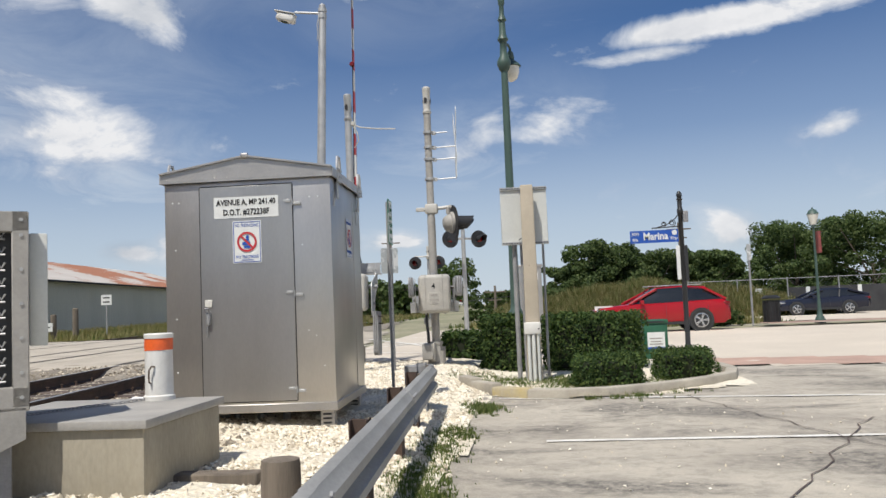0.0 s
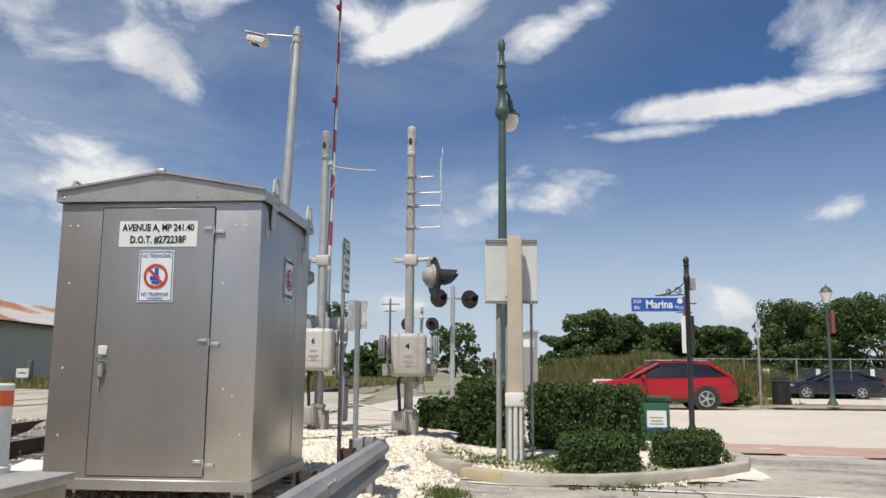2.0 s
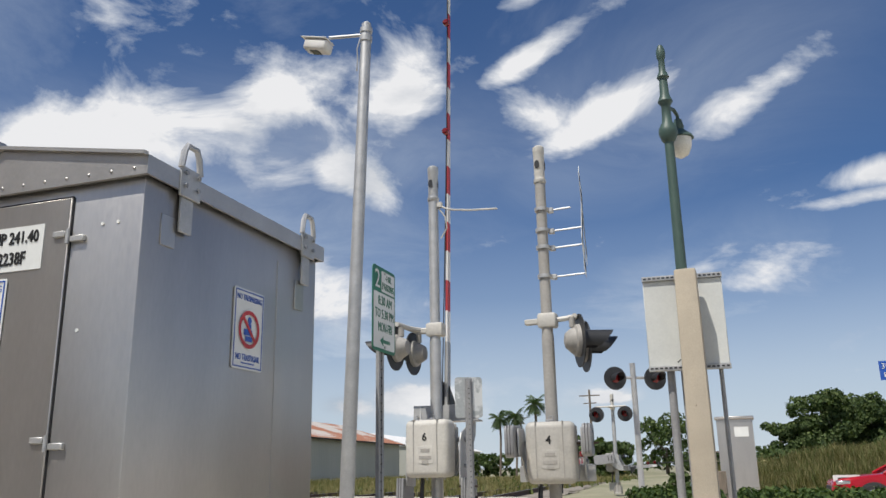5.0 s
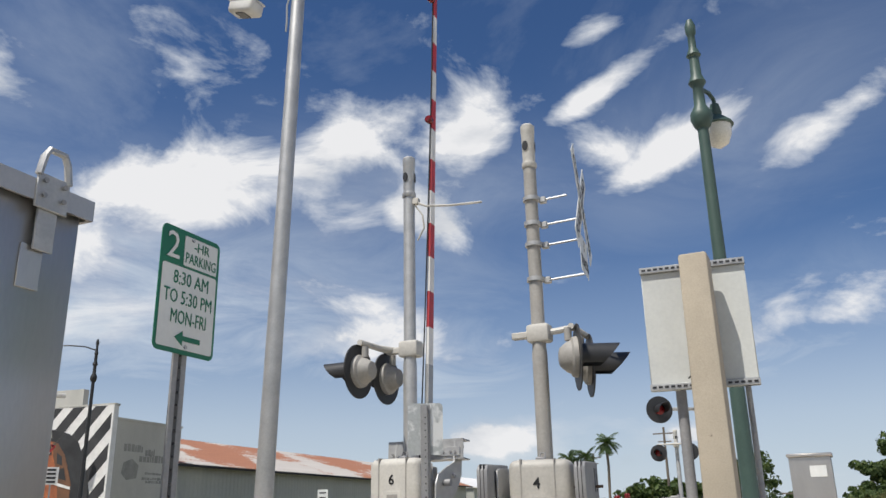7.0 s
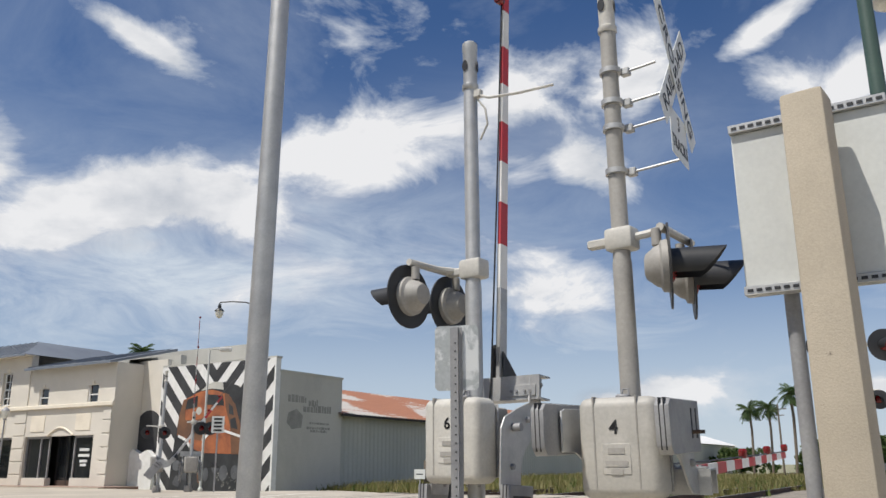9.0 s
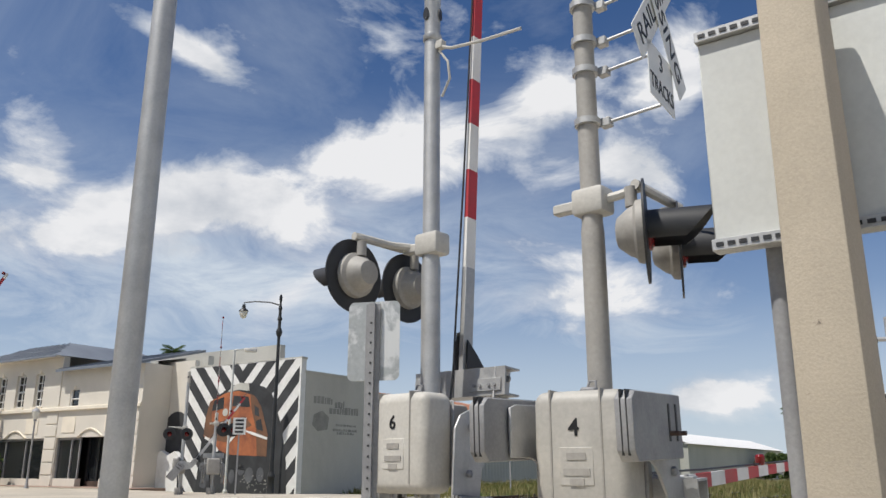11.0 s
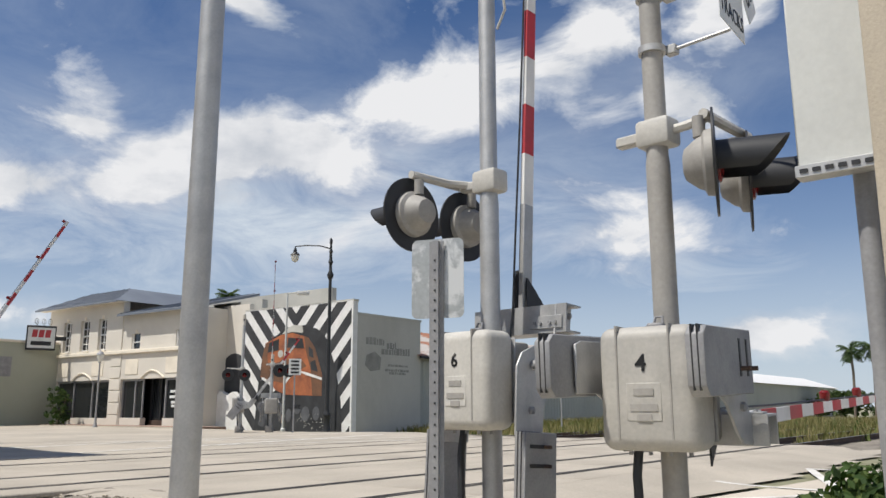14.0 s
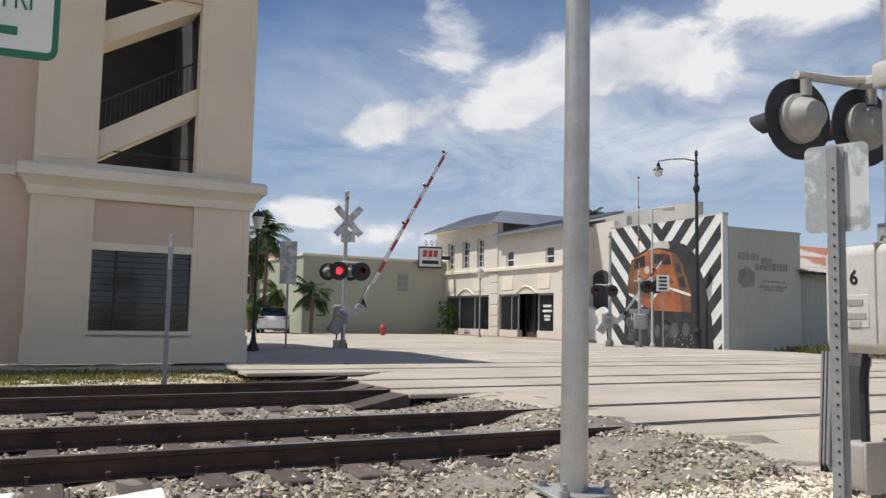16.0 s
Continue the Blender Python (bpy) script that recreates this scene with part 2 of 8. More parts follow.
M = {}
for key, args in {
    "gravel_white": dict(c1=(0.80, 0.74, 0.61), c2=(0.62, 0.55, 0.43), scale=1.4, fine=28, bump=0.9, rough=0.95, grain=0.5),
    "ballast": dict(c1=(0.31, 0.275, 0.225), c2=(0.18, 0.155, 0.125), scale=1.2, fine=22, bump=1.0, rough=0.95, grain=0.6),
    "road": dict(c1=(0.62, 0.55, 0.455), c2=(0.52, 0.46, 0.38), scale=0.25, fine=50, bump=0.2, rough=0.9, grain=0.25),
    "crossing": dict(c1=(0.50, 0.445, 0.365), c2=(0.36, 0.32, 0.262), scale=0.35, fine=40, bump=0.25, rough=0.9, grain=0.3),
    "far_ground": dict(c1=(0.34, 0.31, 0.22), c2=(0.16, 0.17, 0.08), scale=0.08, fine=2.0, bump=0.1, rough=1.0, grain=0.4),
    "brick": dict(c1=(0.38, 0.255, 0.20), c2=(0.29, 0.20, 0.16), scale=1.5, fine=30, bump=0.3, rough=0.9, vary=0.25),
    "paint_white": dict(c1=(0.72, 0.70, 0.65), c2=(0.55, 0.52, 0.46), scale=4, fine=30, bump=0.1, rough=0.8, lo=0.45, hi=0.75),
    "kerb": dict(c1=(0.45, 0.41, 0.34), c2=(0.31, 0.28, 0.23), scale=2, fine=50, bump=0.3, rough=0.9),
    "kerb_yellow": dict(c1=(0.46, 0.37, 0.18), c2=(0.40, 0.36, 0.29), scale=5, fine=50, bump=0.3, rough=0.9),
    "aluminium": dict(c1=(0.56, 0.54, 0.51), c2=(0.44, 0.42, 0.40), scale=1.1, fine=70, bump=0.02, rough=0.35, metal=0.82, grain=0.08, stretch=(1, 1, 0.25)),
    "aluminium_trim": dict(c1=(0.55, 0.525, 0.495), c2=(0.45, 0.43, 0.405), scale=2, fine=60, bump=0.03, rough=0.45, metal=0.85, grain=0.1),
    "galvanised": dict(c1=(0.52, 0.52, 0.51), c2=(0.41, 0.41, 0.41), scale=6, fine=80, bump=0.06, rough=0.5, metal=0.55, grain=0.15),
    "galv_worn": dict(c1=(0.40, 0.395, 0.375), c2=(0.30, 0.295, 0.28), scale=2.5, fine=60, bump=0.08, rough=0.62, metal=0.35, grain=0.2, stretch=(1, 0.4, 1)),
    "galv_dull": dict(c1=(0.36, 0.36, 0.36), c2=(0.26, 0.26, 0.27), scale=3, fine=60, bump=0.1, rough=0.65, metal=0.3, grain=0.2),
    "cast_white": dict(c1=(0.60, 0.58, 0.53), c2=(0.46, 0.44, 0.40), scale=2.2, fine=40, bump=0.08, rough=0.55, grain=0.15),
    "cast_mid": dict(c1=(0.47, 0.45, 0.41), c2=(0.36, 0.345, 0.315), scale=2.2, fine=40, bump=0.08, rough=0.55, grain=0.15),
    "cast_grey": dict(c1=(0.38, 0.36, 0.33), c2=(0.28, 0.27, 0.25), scale=2.5, fine=40, bump=0.1, rough=0.6, grain=0.15),
    "light_grey": dict(c1=(0.60, 0.61, 0.58), c2=(0.52, 0.53, 0.51), scale=2.0, fine=40, bump=0.03, rough=0.5, grain=0.08),
    "black": dict(c1=(0.020, 0.021, 0.023), c2=(0.030, 0.030, 0.032), scale=3, fine=40, bump=0.05, rough=0.5),
    "black_iron": dict(c1=(0.016, 0.017, 0.018), c2=(0.026, 0.026, 0.026), scale=6, fine=50, bump=0.1, rough=0.45),
    "pole_green": dict(c1=(0.060, 0.105, 0.085), c2=(0.045, 0.080, 0.068), scale=2, fine=50, bump=0.05, rough=0.5),
    "concrete_post": dict(c1=(0.49, 0.425, 0.335), c2=(0.39, 0.34, 0.265), scale=1.6, fine=110, bump=0.2, rough=0.92, grain=0.16, wear=((0.13, 0.11, 0.09), 26, 0.69)),
    "concrete_box": dict(c1=(0.40, 0.36, 0.28), c2=(0.29, 0.26, 0.20), scale=1.6, fine=40, bump=0.2, rough=0.9, grain=0.2, stretch=(1, 1, 0.4)),
    "rust_steel": dict(c1=(0.105, 0.066, 0.048), c2=(0.055, 0.039, 0.032), scale=4, fine=60, bump=0.3, rough=0.8, metal=0.1),
    "rail_top": dict(c1=(0.50, 0.48, 0.46), c2=(0.35, 0.32, 0.30), scale=3, fine=60, bump=0.05, rough=0.3, metal=0.9),
    "tie": dict(c1=(0.13, 0.10, 0.085), c2=(0.07, 0.055, 0.05), scale=3, fine=40, bump=0.5, rough=0.95, stretch=(0.3, 3, 1), vary=0.3),
    "rubber": dict(c1=(0.035, 0.033, 0.032), c2=(0.06, 0.055, 0.05), scale=3, fine=40, bump=0.2, rough=0.9),
    "red": dict(c1=(0.52, 0.035, 0.045), c2=(0.42, 0.05, 0.055), scale=3, fine=40, bump=0.02, rough=0.5),
    "white": dict(c1=(0.80, 0.79, 0.77), c2=(0.68, 0.67, 0.64), scale=3, fine=40, bump=0.02, rough=0.55, grain=0.06),
    "plastic_white": dict(c1=(0.74, 0.73, 0.70), c2=(0.60, 0.58, 0.54), scale=4, fine=50, bump=0.02, rough=0.4, grain=0.06),
    "orange": dict(c1=(0.85, 0.14, 0.03), c2=(0.70, 0.12, 0.04), scale=3, fine=40, bump=0.02, rough=0.45),
    "sign_white": dict(c1=(0.74, 0.75, 0.73), c2=(0.64, 0.65, 0.63), scale=2, fine=60, bump=0.0, rough=0.45, grain=0.05),
    "sign_green": dict(c1=(0.015, 0.17, 0.09), c2=(0.012, 0.14, 0.075), scale=2, fine=60, bump=0.0, rough=0.45, grain=0.05),
    "sign_blue": dict(c1=(0.02, 0.09, 0.42), c2=(0.018, 0.08, 0.36), scale=2, fine=60, bump=0.0, rough=0.4, grain=0.05),
    "sign_black": dict(c1=(0.015, 0.015, 0.016), rough=0.5, bump=0.0),
    "sign_back": dict(c1=(0.44, 0.46, 0.46), c2=(0.36, 0.38, 0.38), scale=4, fine=40, bump=0.03, rough=0.5, metal=0.35, wear=((0.66, 0.67, 0.66), 4, 0.47)),
    "car_red": dict(c1=(0.34, 0.006, 0.012), c2=(0.30, 0.006, 0.012), scale=1, fine=90, bump=0.0, rough=0.2, grain=0.03),
    "car_navy": dict(c1=(0.010, 0.013, 0.028), c2=(0.012, 0.015, 0.03), scale=1, fine=90, bump=0.0, rough=0.18, grain=0.03),
    "car_white": dict(c1=(0.75, 0.75, 0.74), c2=(0.7, 0.7, 0.7), scale=1, fine=90, bump=0.0, rough=0.25, grain=0.03),
    "glass_dark": dict(c1=(0.012, 0.014, 0.016), c2=(0.02, 0.022, 0.024), scale=1, fine=30, bump=0.0, rough=0.1, grain=0.05, spec=0.8),
    "tyre": dict(c1=(0.018, 0.018, 0.018), c2=(0.03, 0.03, 0.03), scale=5, fine=50, bump=0.2, rough=0.85),
    "chrome": dict(c1=(0.65, 0.65, 0.66), c2=(0.5, 0.5, 0.5), scale=5, fine=50, bump=0.0, rough=0.25, metal=1.0),
    "lens_red": dict(c1=(0.20, 0.008, 0.010), c2=(0.14, 0.006, 0.008), scale=30, fine=120, bump=0.2, rough=0.2),
    "lens_lit": dict(c1=(0.5, 0.01, 0.02), c2=(0.4, 0.01, 0.02), scale=30, fine=120, bump=0.2, rough=0.2, glow=((1.0, 0.03, 0.05), 2.2)),
    "stucco_cream": dict(c1=(0.76, 0.66, 0.51), c2=(0.69, 0.595, 0.46), scale=0.5, fine=50, bump=0.25, rough=0.9, grain=0.12),
    "stucco_pink": dict(c1=(0.64, 0.50, 0.40), c2=(0.58, 0.455, 0.365), scale=0.5, fine=50, bump=0.25, rough=0.9, grain=0.12),
    "stucco_trim": dict(c1=(0.78, 0.71, 0.59), c2=(0.64, 0.575, 0.475), scale=0.9, fine=40, bump=0.2, rough=0.9, grain=0.15, lo=0.45, hi=0.8),
    "stucco_store": dict(c1=(0.68, 0.635, 0.56), c2=(0.60, 0.56, 0.49), scale=0.4, fine=40, bump=0.2, rough=0.9, grain=0.12),
    "stucco_green": dict(c1=(0.42, 0.43, 0.345), c2=(0.37, 0.38, 0.305), scale=0.3, fine=30, bump=0.15, rough=0.9, grain=0.12),
    "wall_grey": dict(c1=(0.54, 0.525, 0.475), c2=(0.42, 0.41, 0.37), scale=0.35, fine=30, bump=0.2, rough=0.92, grain=0.15, stretch=(1, 1, 0.5)),
    "shed_wall": dict(c1=(0.46, 0.465, 0.42), c2=(0.40, 0.405, 0.365), scale=0.3, fine=20, bump=0.1, rough=0.75, grain=0.15, stretch=(1, 1, 0.3)),
    "roof_metal": dict(c1=(0.24, 0.26, 0.285), c2=(0.19, 0.205, 0.23), scale=0.6, fine=20, bump=0.05, rough=0.45, metal=0.4),
    # near-black that paints the shade inside rooms and open bays
    "interior_shade": dict(c1=(0.02, 0.022, 0.024), c2=(0.035, 0.035, 0.035), scale=0.8, fine=10, bump=0.0, rough=0.9),
    "mural_black": dict(c1=(0.030, 0.031, 0.034), c2=(0.055, 0.055, 0.058), scale=0.8, fine=20, bump=0.1, rough=0.85),
    "mural_orange": dict(c1=(0.45, 0.145, 0.055), c2=(0.22, 0.075, 0.04), scale=1.3, fine=12, bump=0.1, rough=0.85),
    "mural_grey": dict(c1=(0.13, 0.135, 0.145), c2=(0.06, 0.062, 0.07), scale=0.8, fine=10, bump=0.1, rough=0.85),
    "faded_ink": dict(c1=(0.26, 0.255, 0.235), c2=(0.34, 0.33, 0.30), scale=2.0, fine=12, bump=0.1, rough=0.9),
    "roof_tile": dict(c1=(0.42, 0.17, 0.10), c2=(0.33, 0.14, 0.09), scale=1.5, fine=14, bump=0.5, rough=0.85),
    "bark": dict(c1=(0.20, 0.16, 0.12), c2=(0.12, 0.10, 0.08), scale=2, fine=14, bump=0.8, rough=0.95, stretch=(1, 1, 0.3)),
    "wood_post": dict(c1=(0.20, 0.165, 0.13), c2=(0.12, 0.10, 0.08), scale=3, fine=30, bump=0.6, rough=0.95, stretch=(3, 3, 0.3)),
    "train_yellow": dict(c1=(0.75, 0.55, 0.03), c2=(0.65, 0.48, 0.03), scale=1, fine=30, bump=0.0, rough=0.3),
    "bin_green": dict(c1=(0.020, 0.105, 0.055), c2=(0.015, 0.085, 0.045), scale=2, fine=40, bump=0.05, rough=0.45),
    "banner": dict(c1=(0.25, 0.06, 0.05), c2=(0.16, 0.05, 0.05), scale=5, fine=40, bump=0.1, rough=0.8),
    "verge": dict(c1=(0.56, 0.49, 0.37), c2=(0.22, 0.23, 0.09), scale=0.55, fine=30, bump=0.6, rough=1.0, grain=0.4, lo=0.48, hi=0.62),
    "mural_shade": dict(c1=(0.20, 0.095, 0.05), c2=(0.11, 0.06, 0.038), scale=0.9, fine=12, bump=0.1, rough=0.85),
    "mural_smoke": dict(c1=(0.016, 0.017, 0.019), c2=(0.045, 0.047, 0.051), scale=0.7, fine=10, bump=0.1, rough=0.85),
    "globe": dict(c1=(0.75, 0.74, 0.68), c2=(0.65, 0.63, 0.55), scale=4, fine=40, bump=0.0, rough=0.25),
}.items():
    M[key] = mat(key, **args)


def leafy(name, c1, c2, c3):
    m = bpy.data.materials.new(name)
    m.use_nodes = True
    k = Nodes(m.node_tree)
    isl = k.n("ShaderNodeNewGeometry").outputs["Random Per Island"]
    col = k.ramp(isl, (0.0, c1), (0.55, c2), (1.0, c3))
    p = k.n("ShaderNodeBsdfPrincipled", {"Base Color": col, "Roughness": 0.75, "Specular IOR Level": 0.3})
    tr = k.n("ShaderNodeBsdfTranslucent", {"Color": k.mix(1.0, col, (1.1, 1.3, 0.5), "MULTIPLY")})
    k.n("ShaderNodeOutputMaterial", {0: k.n("ShaderNodeMixShader", {0: 0.25, 1: p.outputs[0], 2: tr.outputs[0]}).outputs[0]})
    return m


M["hedge"] = leafy("hedge", (0.020, 0.040, 0.012), (0.045, 0.085, 0.022), (0.11, 0.15, 0.04))
M["tree"] = leafy("tree", (0.030, 0.052, 0.018), (0.070, 0.108, 0.034), (0.13, 0.165, 0.06))
M["palm"] = leafy("palm", (0.025, 0.050, 0.018), (0.055, 0.090, 0.030), (0.10, 0.13, 0.05))
M["weed"] = leafy("weed", (0.045, 0.075, 0.02), (0.10, 0.14, 0.035), (0.22, 0.22, 0.09))
M["drygrass"] = leafy("drygrass", (0.12, 0.12, 0.04), (0.22, 0.19, 0.08), (0.32, 0.27, 0.14))


def corrugated_roof():
    """Old sheet roof: pale metal, with long uneven fields of rust running down it."""
    m = bpy.data.materials.new("rusty_roof")
    m.use_nodes = True
    k = Nodes(m.node_tree)
    vec = k.n("ShaderNodeTexCoord").outputs["Object"]
    sheet = k.n("ShaderNodeMapping", {"Vector": vec, "Scale": (0.10, 0.16, 0.1)}).outputs[0]
    fine = k.n("ShaderNodeMapping", {"Vector": vec, "Scale": (0.3, 2.0, 0.3)}).outputs[0]
    mask = k.math("ADD", k.math("MULTIPLY", k.noise(sheet, 1.6, 2.0, 0.4), 0.75), k.math("MULTIPLY", k.noise(fine, 2.2, 6.0, 0.65), 0.35))
    rust = k.mix(k.noise(fine, 3.0, 5.0, 0.6), (0.40, 0.17, 0.09), (0.26, 0.115, 0.07))
    pale = k.mix(k.noise(fine, 1.0, 4.0), (0.52, 0.49, 0.45), (0.40, 0.36, 0.33))
    col = k.mix(k.ramp(mask, (0.53, 0.0), (0.57, 1.0)), rust, pale)
    p = k.n("ShaderNodeBsdfPrincipled", {"Base Color": col, "Roughness": 0.7})
    k.n("ShaderNodeOutputMaterial", {0: p.outputs[0]})
    return m


M["rusty_roof"] = corrugated_roof()



def worn_lot():
    """Old pale paving: broad weathered fields, black tyre and oil grime in bays, fine aggregate."""
    m = bpy.data.materials.new("lot")
    m.use_nodes = True
    k = Nodes(m.node_tree)
    vec = k.n("ShaderNodeTexCoord").outputs["Object"]
    wide = k.n("ShaderNodeMapping", {"Vector": vec, "Scale": (0.75, 1.3, 1.0)}).outputs[0]
    col = k.mix(k.ramp(k.noise(vec, 0.5, 7.0, 0.65, 0.4), (0.35, 0.0), (0.65, 1.0)), (0.54, 0.49, 0.405), (0.40, 0.36, 0.30))
    col = k.mix(k.math("MULTIPLY", k.ramp(k.noise(vec, 7.0, 8.0, 0.75, 0.2), (0.48, 0.0), (0.66, 1.0)), 0.55), col, (0.23, 0.21, 0.18))
    grime = k.math("MULTIPLY", k.ramp(k.noise(wide, 0.62, 4.0, 0.6, 0.5), (0.46, 0.0), (0.59, 1.0)), k.ramp(k.noise(vec, 11.0, 8.0, 0.8), (0.34, 0.0), (0.60, 1.0)))
    col = k.mix(k.math("MULTIPLY", grime, 0.85), col, (0.085, 0.08, 0.073))
    f = k.noise(vec, 130.0, 4.0, 0.7)
    col = k.mix(0.5, col, k.ramp(f, (0.28, 0.35), (0.72, 1.35)), "MULTIPLY")
    b = k.n("ShaderNodeBump", {"Height": k.math("ADD", f, k.noise(vec, 14.0, 6.0, 0.7)), "Strength": 0.5, "Distance": 0.012}).outputs[0]
    k.n("ShaderNodeOutputMaterial", {0: k.n("ShaderNodeBsdfPrincipled", {"Base Color": col, "Roughness": 0.93, "Normal": b}).outputs[0]})
    return m


M["lot"] = worn_lot()

# ---- mesh helpers ----


def part(name, bm, material, parent=None, label="", smooth=40):
    me = bpy.data.meshes.new(name)
    bm.to_mesh(me)
    bm.free()
    me.materials.append(M[material] if isinstance(material, str) else material)
    if smooth:
        me.shade_smooth()
        me.set_sharp_from_angle(angle=radians(smooth))
    ob = new(name, me)
    ob.parent = parent
    if label:
        tagged(ob, label)
    return ob


def part_each(name, bm, material, parent, label=""):
    """Every loose piece of the bmesh as a part of its own."""
    todo, out = set(bm.verts), []
    while todo:
        grow, seen = [todo.pop()], set()
        while grow:
            v = grow.pop()
            if v not in seen:
                seen.add(v)
                grow += [e.other_vert(v) for e in v.link_edges]
        todo -= seen
        b, new_of = bmesh.new(), {}
        for v in seen:
            new_of[v] = b.verts.new(v.co)
        for f in {f for v in seen for f in v.link_faces}:
            b.faces.new([new_of[v] for v in f.verts])
        out.append(part(name, b, material, parent, label))
    bm.free()
    return out


def shared(name, me, parent, m):
    ob = new(name, me)
    ob.parent = parent
    ob.matrix_basis = m
    return ob


def thing(name, m, label, category, group="", kind=""):
    ob = new(name)
    ob.empty_display_size = 0.2
    ob.matrix_basis = m
    return tagged(ob, label, category, group, kind)


def B():
    return bmesh.new()


def box(bm, x0, x1, y0, y1, z0, z1, bev=0.0, seg=1, m=None):
    vs = bmesh.ops.create_cube(bm, size=1.0)["verts"]
    t = Matrix.Translation(((x0 + x1) / 2, (y0 + y1) / 2, (z0 + z1) / 2)) @ Matrix.Diagonal((abs(x1 - x0), abs(y1 - y0), abs(z1 - z0), 1))
    bmesh.ops.transform(bm, matrix=t, verts=vs)
    if bev:
        es = list({e for v in vs for e in v.link_edges})
        out = bmesh.ops.bevel(bm, geom=es, offset=bev, segments=seg, affect="EDGES", profile=0.5)
        vs = list({v for f in out["faces"] for v in f.verts} | {v for v in vs if v.is_valid})
    if m is not None:
        bmesh.ops.transform(bm, matrix=m, verts=vs)
    return bm


def lathe(bm, prof, n=16, m=None, caps=True):
    """Turn a profile of (radius, height) about z."""
    m = m or Matrix()
    rings = []
    for r, z in prof:
        rings.append([bm.verts.new(m @ Vector((r * math.cos(2 * math.pi * i / n), r * math.sin(2 * math.pi * i / n), z))) for i in range(n)])
    for a, b in zip(rings, rings[1:]):
        for i in range(n):
            bm.faces.new((a[i], a[(i + 1) % n], b[(i + 1) % n], b[i]))
    if caps:
        bm.faces.new(rings[0][::-1])
        bm.faces.new(rings[-1])
    return bm


def along(p, q):
    """The pose that takes +z from p towards q."""
    d = Vector(q) - Vector(p)
    return Matrix.Translation(p) @ d.to_track_quat("Z", "Y").to_matrix().to_4x4()


def tube(bm, p, q, r, r2=None, n=12):
    return lathe(bm, [(r, 0), (r2 if r2 is not None else r, (Vector(q) - Vector(p)).length)], n, along(p, q))


def pipe(bm, pts, r, n=8):
    """A bent pipe through the points."""
    pts = [Vector(p) for p in pts]
    rings, side = [], None
    for i, p in enumerate(pts):
        d = (pts[min(i + 1, len(pts) - 1)] - pts[max(i - 1, 0)]).normalized()
        if side is None:
            side = d.orthogonal().normalized()
        side = (side - d * side.dot(d)).normalized()
        o = d.cross(side)
        rings.append([bm.verts.new(p + r * (math.cos(2 * math.pi * k / n) * side + math.sin(2 * math.pi * k / n) * o)) for k in range(n)])
    for a, b in zip(rings, rings[1:]):
        for k in range(n):
            bm.faces.new((a[k], a[(k + 1) % n], b[(k + 1) % n], b[k]))
    bm.faces.new(rings[0][::-1])
    bm.faces.new(rings[-1])
    return bm


def prism(bm, pts, depth, m=None, bev=0.0):
    """A flat outline in local x, y, given thickness along local z."""
    m = m or Matrix()
    a = [bm.verts.new(m @ Vector((x, y, 0))) for x, y in pts]
    b = [bm.verts.new(m @ Vector((x, y, depth))) for x, y in pts]
    fs = [bm.faces.new(a[::-1]), bm.faces.new(b)]
    for i in range(len(pts)):
        j = (i + 1) % len(pts)
        fs.append(bm.faces.new((a[i], a[j], b[j], b[i])))
    bmesh.ops.recalc_face_normals(bm, faces=fs)
    if bev:
        bmesh.ops.bevel(bm, geom=list({e for f in fs for e in f.edges}), offset=bev, segments=1, affect="EDGES")
    return bm


def rounded(w, h, r, n=5):
    pts = []
    for cx, cy, a0 in ((w / 2 - r, h / 2 - r, 0), (-w / 2 + r, h / 2 - r, 90), (-w / 2 + r, -h / 2 + r, 180), (w / 2 - r, -h / 2 + r, 270)):
        for i in range(n + 1):
            a = radians(a0 + 90 * i / n)
            pts.append((cx + r * math.cos(a), cy + r * math.sin(a)))
    return pts


FACE = pose(0, 0, 0, 90)       # local x, y of a sheet to world x, z, looking to -y


def letters(name, text, size, x, y, material, parent, m, width=0.0, depth=0.002, bold=0.0):
    """Flat lettering, centred at x, y of the sheet whose pose is m; squeezed to width when it is given."""
    cu = bpy.data.curves.new(name, "FONT")
    cu.body, cu.size, cu.align_x, cu.align_y, cu.extrude, cu.offset, cu.resolution_u = text, size, "CENTER", "CENTER", depth, bold, 2
    tmp = bpy.data.objects.new(name, cu)
    scene.collection.objects.link(tmp)
    me = bpy.data.meshes.new_from_object(tmp.evaluated_get(bpy.context.evaluated_depsgraph_get()))
    scene.collection.objects.unlink(tmp)
    bpy.data.objects.remove(tmp)
    me.materials.clear()
    me.materials.append(M[material])
    sx = 1.0
    if width:
        xs = [v.co.x for v in me.vertices]
        sx = width / (max(xs) - min(xs))
    me.transform(m @ Matrix.Translation((x, y, 0)) @ Matrix.Diagonal((sx, 1, 1, 1)))
    ob = new(name, me)
    ob.parent = parent
    return ob


def plate(name, w, h, depth, material, parent, m, x=0.0, y=0.0, r=0.0, label=""):
    bm = prism(B(), rounded(w, h, r) if r else [(-w / 2, -h / 2), (w / 2, -h / 2), (w / 2, h / 2), (-w / 2, h / 2)], depth, m @ Matrix.Translation((x, y, 0)))
    return part(name, bm, material, parent, label)


